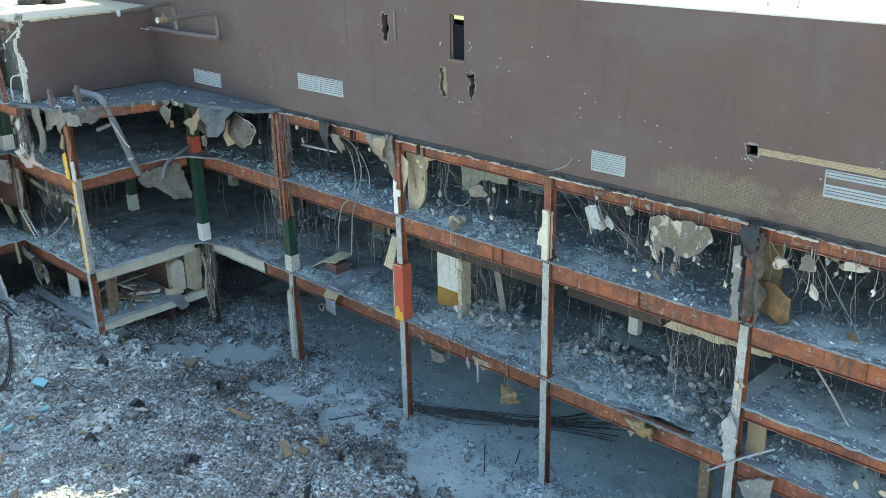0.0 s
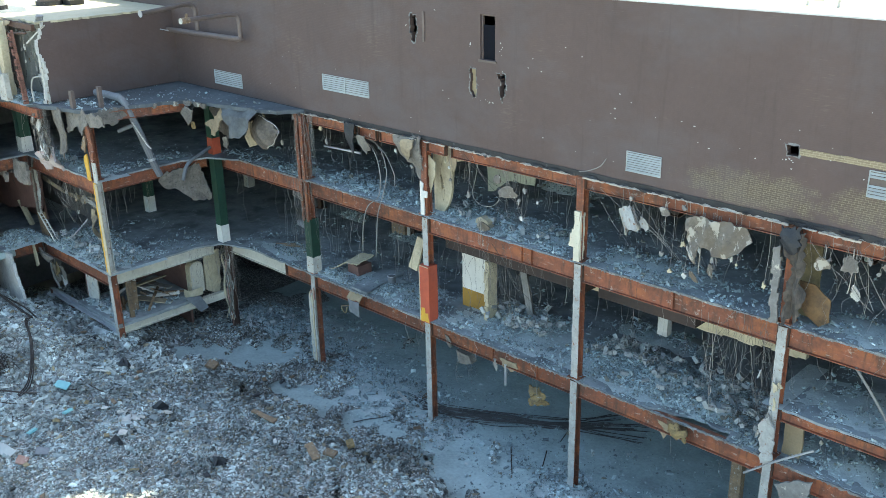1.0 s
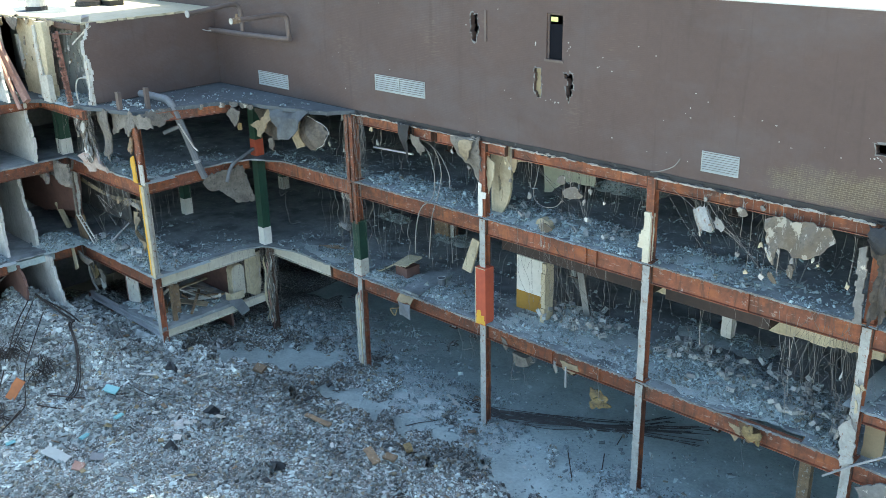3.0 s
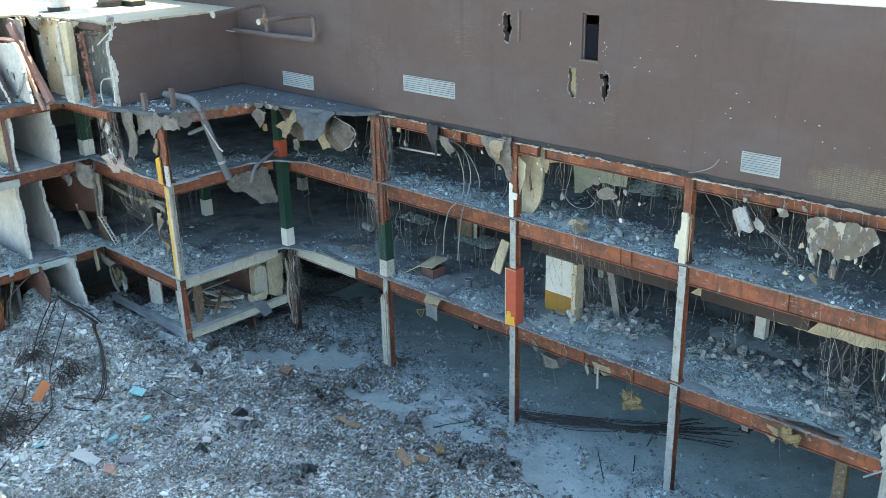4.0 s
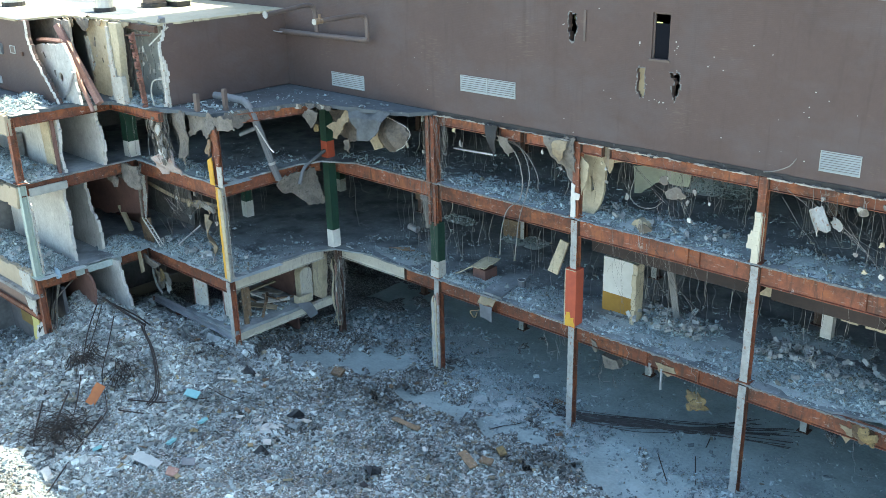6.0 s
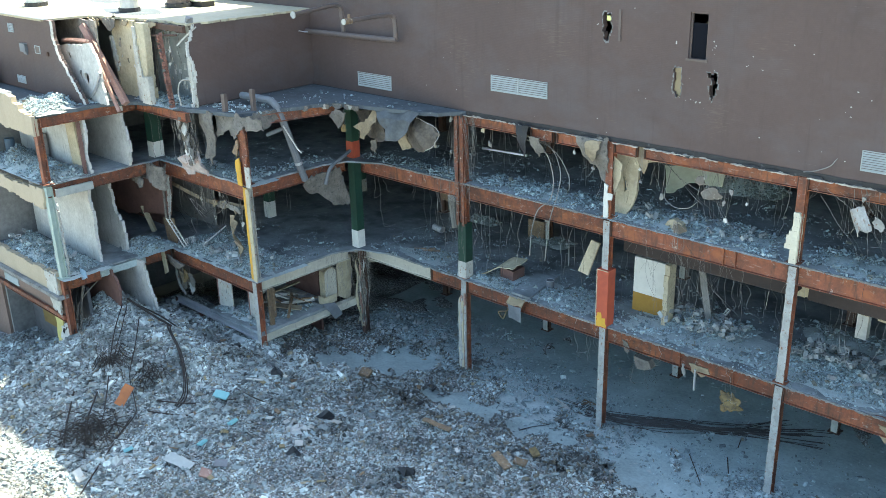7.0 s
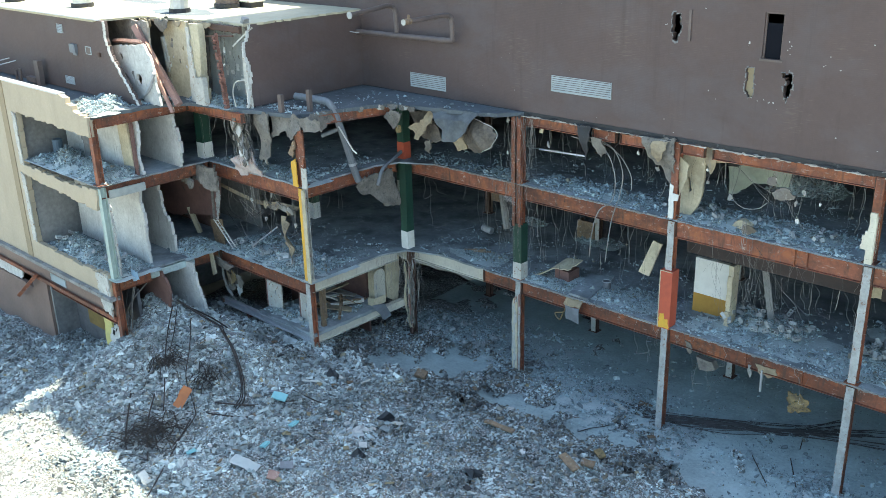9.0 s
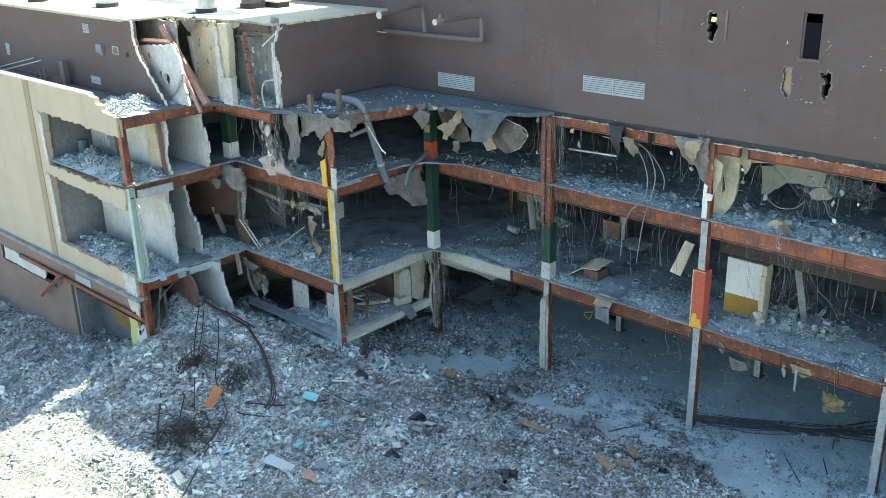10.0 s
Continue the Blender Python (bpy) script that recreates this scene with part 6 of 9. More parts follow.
for k in range(9):
    x = -54.6 + 0.3 * k
    slab_piece("joist_debris", ring(x, 9.55 + 0.12 * math.sin(5 * k), 0.3, 0.2, 10, 0.6, 188 + k), 0.1, "xz", 22.4 + 0.05 * (k % 3), (FLAP, RENDER, GREY)[k % 3], "torn lath and plaster caught on the sagging joist", "plaster shred", 0.15, 0.15, "joist debris", k)
thing("steel_bar", tube([(-56.43, 22.4, 6.5), (-53.76, 22.4, 8.32)], 0.05, 5), METAL, "grey bar leaning in the torn bay", "steel bar")
slab_piece("torn_curtain", torn([(-53.9, 8.9), (-53.0, 8.6), (-52.8, 7.6), (-53.2, 6.3), (-53.9, 6.2), (-53.5, 7.6), (-53.9, 8.9)], 0.2, 0.09, seed=84)[:-1], 0.05, "xz", 22.5, FLAP, "brown shredded curtain of lath", "lath", 0.25, 0.25)
for k in range(16):
    x, z = rnd.uniform(-58, -52), rnd.uniform(8.0, 10.5)
    hang([(x, 22.3, F2 - 0.2), (x + rnd.uniform(-.6, .6), 22.3, z + 0.6), (x + rnd.uniform(-1, 1), 22.2, z), (x + rnd.uniform(-1.6, 1.6), 22.3, z + rnd.uniform(-.6, .8)), (x + rnd.uniform(-1, 1), 22.3, z - rnd.uniform(.3, 1.2))], 0.013, CABLE if k % 3 else CABLEDARK, n=5)
box_column(-58.75, 29.15, F1, F2 - 0.2, 0.54, GREEN, FOOTWHITE, 1.1)
box_column(-58.3, 37.0, F1, F2 - 0.2, 0.54, GREEN, WHITE)
loose_cables(-58.5, -51.0, 21.8, 23.5, F2 - 0.17, 7.0, 24, 85, tangle=True, wild=0.5)
loose_cables(-58.5, -53.0, 20.6, 22.2, DECK - 0.2, 12.0, 16, 86)
loose_cables(-57.5, -51.0, 22.0, 24.0, F1 - 0.17, 3.2, 10, 87)
bits_on_cables(-57.0, -51.5, 22.4, F2 - 0.17, 8.0, 8, 88)
# low room under the corner bay
cup = empty("cupboard", (-50.9, 27.5, 2.75))
tagged(cup, "tall cream cupboard with a rounded top and an open drawer", "cupboard")
arch = [(27.05, 2.75), (28.0, 2.75), (28.0, 4.45)] + [(27.52 + 0.48 * math.cos(a), 4.45 + 0.4 * math.sin(a)) for a in (0.4, 0.8, 1.2, 1.57, 1.95, 2.35, 2.75)] + [(27.05, 4.45)]
mesh_ob("body", *sheet(arch, thick=0.5, plane="yz", at=-51.35), CREAM, cup)
leaf = mesh_ob("door", *sheet([(y * 0.94 + 27.5 * 0.06, z * 0.95 + 0.05 * 3.6) for y, z in arch], thick=0.03, plane="yz", at=-50.845), CREAMSTEEL, cup, "chipped cream door leaf")
mesh_ob("handle", *box(-50.812, 27.2, 3.6, -50.77, 27.24, 3.85), METAL, leaf, "small grey handle")
mesh_ob("drawer", *join(box(-50.85, 26.5, 2.8, -50.3, 27.5, 2.84), box(-50.33, 26.5, 2.84, -50.3, 27.5, 3.3), box(-50.85, 26.5, 2.84, -50.33, 26.53, 3.3)), CREAM, cup, "cream drawer pulled out")
slab_piece("hanging_sheet", torn([(26.1, 3.1), (27.1, 2.9), (27.55, 2.0), (27.0, 1.85), (26.1, 3.1)], 0.3, 0.03, seed=191)[:-1], 0.03, "yz", -50.02, DULL, "bent grey sheet hanging off the low floor", "metal sheet", 0.05)
tile_wall = mesh_ob("partition_wall", *sheet(torn([(28.1, 2.75), (28.15, 5.2)], 0.4, 0.03, seed=91) + torn([(29.3, 5.2), (29.2, 3.4), (29.0, 2.2), (28.1, 2.75)], 0.3, 0.1, seed=92)[:-1], thick=0.12, plane="yz", at=-51.0), CREAM)
tagged(tile_wall, "cream tiled wall with torn lower edge", "wall", kind="structure")
thing("low_beam_end", box(-50.5, 26.9, 2.1, -50.15, 29.0, 2.55), CREAMSTEEL, "cream steel stub under the low room", "beam")
for k, (a, b, w, m) in enumerate((((-51.4, 24.7, 3.75), (-51.3, 26.2, 2.85), 0.2, WOOD), ((-51.5, 23.6, 4.6), (-51.3, 23.45, 2.8), 0.16, WOOD), ((-52.5, 23.8, 3.2), (-51.0, 25.3, 2.85), 0.3, FLAP), ((-52.8, 25.3, 3.6), (-51.3, 25.9, 3.5), 0.2, RENDER), ((-52.3, 24.0, 3.9), (-52.0, 26.0, 4.1), 0.12, FLAP))):
    va, vb = Vector(a), Vector(b)
    side = (vb - va).cross(Vector((0, 0, 1))).normalized() * w
    up = (vb - va).cross(side).normalized() * 0.03
    vs = [p + sx * side + sz * up for p in (va, vb) for sx in (-1, 1) for sz in (-1, 1)]
    thing("fallen_board", ([tuple(p) for p in vs], [(0, 1, 3, 2), (4, 6, 7, 5), (0, 4, 5, 1), (2, 3, 7, 6), (0, 2, 6, 4), (1, 5, 7, 3)]), m, "wide brown board tipped over in the low room", "board", "tipped boards")
loose_cables(-50.7, -50.0, 26.5, 29.2, F1 - 0.17, 2.4, 26, 192, tangle=True, wild=0.5)
for k in range(14):
    a = Vector((rnd.uniform(-53.5, -50.8), rnd.uniform(22.6, 26.0), 2.8 + rnd.uniform(0, 0.9)))
    d = Vector((rnd.uniform(-1, 1), rnd.uniform(-1, 1), rnd.uniform(-0.3, 0.3)))
    thing("loose_board", tube([a - d, a + d], rnd.uniform(0.06, 0.12), 4), WOOD if k % 3 else PLASTER, "loose timber board dumped in the low room", "board", "dumped boards")
for x0, x1, z1 in ((-55.5, -54.1, 4.5), (-52.3, -51.45, 4.75)):
    leaf = empty("door_panel", ((x0 + x1) / 2, 22.6, 2.75))
    tagged(leaf, "pale door leaf standing in the low room", "door")
    panel_leaf = mesh_ob("leaf", *box(x0, 22.5, 2.76, x1, 22.58, z1), WHITE, leaf)
    mesh_ob("edge_strip", *box(x0 - 0.12, 22.5, 2.76, x0 - 0.004, 22.64, z1 + 0.05), MAROON, leaf, "dark red jamb strip")
    mesh_ob("handle", *box((x0 + x1) / 2 + 0.1, 22.46, 3.75, (x0 + x1) / 2 + 0.16, 22.5, 4.0), METAL, panel_leaf, "metal pull handle")
thing("timber_post", box(-50.75, 22.7, 2.75, -50.55, 22.95, 5.3), WOOD, "timber post propping the low room", "post")

# base of the tan wall
thing("painted_wall", box(-66.5, 16.1, 0.6, -62.2, 16.19, 3.3), mat("dull_ochre_wall", (0.24, 0.16, 0.045), (0.15, 0.1, 0.035), grain=4), "dull yellow painted wall inside the base storey", "wall")
thing("diagonal_brace", tube([(-72.4, 14.2, 1.5), (-68.9, 14.2, 3.9)], 0.16, 4), RUST, "red steel brace leaning against the base wall", "brace")
thing("rusty_rail", box(-75.5, 14.35, 3.45, -59.2, 14.5, 3.7), RUST, "rusty steel rail along the base wall", "rail")
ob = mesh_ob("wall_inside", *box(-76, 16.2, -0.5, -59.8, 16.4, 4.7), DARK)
tagged(ob, "wall inside the base storey, coloured for gloom", "wall", kind="structure")
thing("block_panel", sheet(torn([(-78.9, 2.45), (-78.7, 3.4), (-72.6, 3.45), (-72.3, 2.9), (-72.7, 2.45), (-78.9, 2.45)], 0.25, 0.05, True, 18)[:-1], thick=0.1, plane="xz", at=14.68), PLASTER, "pale block infill in the base gap", "panel")
slab_piece("plaster_board", torn([(-62.4, 0.4), (-62.5, 2.6), (-61.3, 2.5), (-61.0, 0.5), (-62.4, 0.4)], 0.25, 0.06, seed=93)[:-1], 0.1, "xz", 15.1, mat("pale_yellow_plaster", (0.62, 0.55, 0.2), (0.45, 0.4, 0.16), grain=6), "broken pale yellow wall panel", "panel", 0.04)
slab_piece("broken_pier", torn([(-60.9, 0.2), (-60.8, 2.2), (-60.0, 2.9), (-59.2, 2.6), (-59.0, 0.2), (-60.9, 0.2)], 0.25, 0.12, True, 94)[:-1], 0.45, "xz", 14.75, PLASTER, "shattered plaster pier under the corner column", "pier", 0.05)
slab_piece("torn_facing", torn([(-60.6, 6.2), (-59.3, 6.3), (-59.4, 3.6), (-60.4, 4.0), (-60.6, 6.2)], 0.2, 0.09, True, 95)[:-1], 0.08, "xz", 14.3, WHITE, "chipped white facing at the wall corner", "facing", 0.02)
slab_piece("torn_facing", torn([(-68.4, 11.3), (-68.0, 11.3), (-67.95, 14.5), (-68.4, 14.6), (-68.4, 11.3)], 0.2, 0.06, True, 96)[:-1], 0.06, "xz", 14.3, WHITE, "chipped white reveal of the window bay", "facing", 0.01)
slab_piece("torn_facing", torn([(-68.6, 6.3), (-68.1, 6.3), (-68.15, 10.6), (-68.6, 10.8), (-68.6, 6.3)], 0.2, 0.06, True, 97)[:-1], 0.06, "xz", 14.3, WHITE, "chipped white reveal of the window bay", "facing", 0.01)
thing("wall_strip", box(-69.9, 14.36, 5.0, -69.2, 14.4, 16.4), TAN_DARK, "olive brick strip on the tan wall", "strip")

# ---- bays of the long front ----
# column A
for dx in (-0.19, 0.19):
    thing("channel_post", profile(i_shape(0.24, 0.2, 0.02, 0.02), "z", F2, 15.3, (-41.5 + dx, Y0 - 0.25)), RUSTPAINT, "slim rust-red channel with flecks of white paint", "channel", "channel posts")
    thing("channel_post", profile(i_shape(0.18, 0.2, 0.02, 0.02), "z", 9.2, F2 - 0.2, (-41.5 + dx, Y0 - 0.2)), RUSTPAINT, "slim rust-red channel with flecks of white paint", "channel", "channel posts")
box_column(-41.5, YC, F1, 9.3, 0.56, GREEN, WHITE, 1.0, "dark green boxed column wound with cables")
loose_cables(-41.9, -40.8, 29.0, 29.3, 15.2, 9.5, 9, 199, tangle=True, wild=0.5)
loose_cables(-42.0, -40.9, 28.95, 29.25, F2, 6.4, 16, 200, tangle=True, wild=0.7)
loose_cables(-41.1, -40.4, 29.2, 29.6, 15.2, 12.0, 16, 201, tangle=True, wild=0.2)
q = random.Random(202)
for k in range(3):
    z = 10.5 + q.uniform(-.3, .5)
    c = [(-41.75 + 0.3 * math.cos(a + k), 29.05 - 0.12 * math.sin(a), z + 0.16 * math.sin(a) + 0.04 * k) for a in np.linspace(0, 5.6, 12)]
    thing("cable_loop", tube(c, 0.014, 5), CABLE, "loop of pale cable coiled round the column", "cable loop", "cable loops")
for k in range(9):
    x, zt = -41.74 + 0.06 * k, rnd.uniform(4.4, 5.3)
    slab_piece("plaster_strip", torn([(x - .06, 0.15), (x - .06, zt), (x + .05, zt + 0.1), (x + .06, 0.2), (x - .06, 0.15)], 0.25, 0.03, seed=100 + k)[:-1], 0.05, "xz", Y0 - 0.18 - 0.02 * (k % 3), (COLWHITE, CREAM, WHITE, DUSTRED)[k % 4], "shredded plaster strip on the column", "strip", 0.012, 0.5, "plaster strips", k)
for k in range(8):
    x = -49.6 + rnd.uniform(-.5, .4)
    slab_piece("plaster_strip", torn([(x - .06, rnd.uniform(0.3, 2.0)), (x - .08, rnd.uniform(3.5, 5.3)), (x + .08, rnd.uniform(3.8, 5.3)), (x + .05, rnd.uniform(0.4, 2.2)), (x - .06, 0.6)], 0.2, 0.05, seed=205 + k)[:-2], 0.05, "xz", 29.1 - 0.03 * k, (PLASTER, CREAM, DUSTRED, RENDER)[k % 4], "shredded plaster strip on the column", "strip", 0.08, 0.4, "plaster strips", k)
loose_cables(-50.3, -48.9, 28.8, 29.2, F1 - 0.1, 1.4, 22, 206, tangle=True, wild=0.4)
# column B
casing = empty("orange_casing", (-32.2, Y0, F1))
tagged(casing, "bright orange boxed column casing with worn pale edges", "casing")
shell = mesh_ob("shell", *box(-32.52, Y0 - 0.2, F1 - 0.1, -31.86, Y0 + 0.42, 9.0), ORANGE, casing)
mesh_ob("worn_patch", *sheet(torn([(-32.46, 5.98), (-32.42, 6.7), (-32.2, 6.75), (-32.15, 6.45), (-31.95, 6.5), (-31.9, 5.98), (-32.46, 5.98)], 0.12, 0.04, seed=107)[:-1], thick=0.01, plane="xz", at=Y0 - 0.214), YELLOW, shell, "yellow primer patch")
mesh_ob("worn_edge", *sheet(torn([(-32.53, 5.96), (-32.53, 9.0)], 0.15, 0.008, seed=108) + torn([(-32.49, 9.0), (-32.48, 5.96)], 0.15, 0.012, seed=109), thick=0.012, plane="xz", at=Y0 - 0.214), CREAM, shell, "pale worn arris")
mesh_ob("worn_rim", *sheet(torn([(-32.52, 8.95), (-32.52, 9.0)], 1, 0.0) + torn([(-31.86, 9.0), (-31.86, 8.96)], 1, 0.0) + torn([(-31.86, 8.96), (-32.52, 8.95)], 0.1, 0.015, seed=110)[1:-1], thick=0.012, plane="xz", at=Y0 - 0.228), CREAM, shell, "pale worn top rim")
slab_piece("column_shroud", torn([(-33.75, 15.4), (-32.15, 15.5), (-32.25, 14.3), (-32.5, 13.35), (-32.9, 13.85), (-33.5, 14.5), (-33.75, 15.4)], 0.18, 0.08, seed=108)[:-1], 0.08, "xz", Y0 - 0.25, RENDER, "torn grey render lapping the roof edge", "render", 0.16, 0.25)
slab_piece("render_flap", torn([(-33.2, 15.3), (-32.5, 15.35), (-32.7, 14.7), (-33.0, 14.3), (-33.3, 14.7), (-33.2, 15.3)], 0.15, 0.06, seed=208)[:-1], 0.04, "xz", Y0 - 0.42, FLAP, "tan plaster flap on the torn render", "render", 0.1, 0.25)
slab_piece("black_membrane", torn([(-37.6, 15.45), (-36.7, 15.45), (-36.8, 14.9), (-36.95, 14.1), (-37.1, 13.7), (-37.25, 14.4), (-37.6, 15.45)], 0.15, 0.06, seed=209)[:-1], 0.05, "xz", Y0 - 0.2, TAR, "strip of black membrane hanging in a beam gap", "membrane", 0.1, 0.25)
slab_piece("render_flap", torn([(-36.8, 14.9), (-36.2, 14.9), (-36.1, 14.3), (-36.35, 13.9), (-36.6, 14.3), (-36.8, 14.9)], 0.15, 0.08, seed=210)[:-1], 0.05, "xz", Y0 - 0.05, RENDER, "grey plaster flap caught under the roof beam", "render", 0.1, 0.25)
slab_piece("render_flap", torn([(-30.9, 15.3), (-30.3, 15.3), (-30.35, 14.5), (-30.6, 14.0), (-30.85, 14.6), (-30.9, 15.3)], 0.15, 0.05, seed=211)[:-1], 0.05, "xz", Y0 + 0.35, FLAP, "tan plaster flap in a beam gap", "render", 0.06, 0.25)
thing("white_casing", sheet(torn([(-32.37, F2), (-32.36, 13.35), (-32.15, 13.25), (-32.2, 12.9), (-31.87, 12.87), (-31.92, 12.57), (-32.14, 12.55), (-32.1, F2), (-32.37, F2)], 0.25, 0.02, seed=109)[:-1], thick=0.06, plane="xz", at=Y0 - 0.12), mat("bright_white_casing", (0.78, 0.77, 0.73), (0.6, 0.59, 0.55), grain=6), "jagged white casing clinging to the column", "casing")
thing("plaster_board", sheet(torn([(-32.4, F2), (-32.45, 14.7), (-28.4, 14.95), (-28.5, 14.75), (-30.2, 14.5), (-31.15, 14.25), (-31.2, 12.9), (-31.4, 12.2), (-31.75, F2)], 0.3, 0.02, seed=110), [torn([(-32.0, 13.5), (-31.9, 13.5), (-31.75, 12.9), (-31.9, 12.75), (-31.95, 13.1), (-32.0, 13.5)], 0.15, 0.02, seed=3)[:-1]], thick=0.14, plane="xz", at=30.4), CREAM, "cream wall panel with a ragged hole beside the column", "wall panel")
thing("cream_casing", sheet(torn([(-32.1, 14.6), (-31.65, 14.3), (-31.7, 13.6), (-32.05, 12.7), (-32.15, 13.8), (-32.1, 14.6)], 0.15, 0.03, seed=111)[:-1], thick=0.05, plane="xz", at=29.75), CREAM, "cream casing splinter leaning on the column", "casing")
# column C
q = random.Random(111)
CREAMBLOCK = mat("cream_block", (0.7, 0.665, 0.54), (0.56, 0.52, 0.42), grain=7)
base = empty("cream_blockwork", (-23.05, Y0 - 0.1, F2))
tagged(base, "jagged cream blockwork round the column", "blockwork")
for k in range(11):
    z = F2 + 0.2 * k
    xa, xb = -23.2 - q.choice((0.0, 0.02, 0.12, 0.22, 0.26)), -22.93 + q.uniform(-.04, .02)
    mesh_ob("block", *box(xa, Y0 - 0.14 + q.uniform(0, .02), z + 0.002, xb, Y0 + 0.04, z + 0.2), CREAMBLOCK, base)
mesh_ob("return_face", *sheet(torn([(Y0 - 0.1, F2), (Y0 - 0.1, 13.7)], 0.4, 0.01, seed=112) + torn([(Y0 + 0.22, 13.75), (Y0 + 0.2, F2)], 0.2, 0.03, True, 113), thick=0.06, plane="yz", at=-22.97), CREAMBLOCK, base, "smooth cream return face")
# column D
slab_piece("grey_casing", torn([(-14.4, F2), (-14.55, 14.45), (-14.25, 14.6), (-14.2, 13.0), (-14.12, F2), (-14.4, F2)], 0.2, 0.05, True, seed=113)[:-1], 0.1, "xz", Y0 - 0.28, GREY, "pale render casing clinging to the column", "casing", 0.02)
slab_piece("black_membrane", torn([(-14.25, 15.4), (-13.4, 15.5), (-13.35, 14.7), (-13.7, 14.5), (-14.1, 14.6), (-14.25, 15.4)], 0.12, 0.1, seed=114)[:-1], 0.06, "xz", Y0 - 0.45, TAR, "black tar membrane bunched over the column", "membrane", 0.2, 0.15)
def folds(x, y, z):
    return (x, y + 0.13 * math.sin(13 * x + 0.8 * z) + 0.07 * math.sin(5 * z + 3 * x), z)
thing("torn_sheet", sheet(torn([(-13.9, F2), (-13.92, 12.8), (-13.82, 13.9), (-14.2, 14.8), (-14.2, 15.2), (-13.45, 15.25), (-13.5, 14.6), (-13.35, 14.0), (-13.5, 13.4), (-13.25, 13.0), (-13.4, 12.1), (-13.5, F2), (-13.65, 12.1), (-13.9, F2)], 0.12, 0.05, seed=115)[:-1], thick=0.05, plane="xz", at=Y0 - 0.25, fill=0.14, bend=folds), SOOT, "torn sooty sheet hanging in folds beside the column", "sheet")
thing("brown_board", sheet(torn([(-13.8, 13.15), (-13.15, 13.2), (-12.6, 12.75), (-12.55, 11.9), (-12.9, F2), (-13.4, 12.0), (-13.7, 12.3), (-13.8, 13.15)], 0.25, 0.04, seed=116)[:-1], thick=0.06, plane="xz", at=Y0 + 0.4, fill=0.2, bend=lambda x, y, z: (x, y + 0.25 * (x + 13) ** 2 + 0.04 * math.sin(5 * z), z)), mat("scorched_board", (0.22, 0.13, 0.06), (0.1, 0.065, 0.04), grain=4, stain=2), "scorched brown board behind the torn sheet", "board")
thing("olive_panel", sheet(torn([(-14.0, F2), (-14.05, 14.9), (-13.35, 14.9), (-13.2, F2), (-14.0, F2)], 0.3, 0.03, seed=118)[:-1], thick=0.1, plane="xz", at=30.5), mat("scorched_olive", (0.2, 0.16, 0.08), (0.09, 0.075, 0.045), grain=4, stain=1), "scorched olive wall panel in the gloom", "panel")
slab_piece("cream_flap", torn([(-13.7, 5.9), (-13.0, 6.0), (-12.9, 7.9), (-13.7, 7.9), (-13.7, 5.9)], 0.3, 0.04, seed=117)[:-1], 0.12, "xz", Y0 + 0.6, TAN_DARK, "olive wall stub under the mezzanine", "wall stub", 0.02)
thing("bent_bar", tube(spline([(-14.6, 29.0, 5.25), (-13.4, 29.0, 6.3), (-12.1, 29.05, 7.3)], 4), 0.045, 5), METAL, "pale bent bar sticking out past the column", "steel bar")
thing("bent_bar", tube(spline([(-11.3, 29.6, 10.75), (-10.6, 29.6, 9.9), (-9.9, 29.6, 8.95)], 4), 0.05, 5), GREY, "grey conduit slanting across the opening", "conduit")
slab_piece("hanging_slab", torn([(-13.4, 5.25), (-12.7, 5.7), (-12.05, 5.9), (-12.15, 5.1), (-12.6, 4.7), (-13.15, 4.7), (-13.4, 5.25)], 0.15, 0.05, seed=119)[:-1], 0.1, "xz", 29.15, GREY, "broken grey slab piece dangling below the first floor", "slab", 0.05)
slab_piece("column_shroud", torn([(-14.35, 7.4), (-13.95, 7.9), (-13.7, 7.3), (-13.65, 6.1), (-14.1, 5.8), (-14.35, 7.4)], 0.14, 0.06, seed=121)[:-1], 0.08, "xz", 29.2, COLWHITE, "chipped white plaster wrapped round the column foot", "casing", 0.015, 0.3)
# hanging ceiling pieces


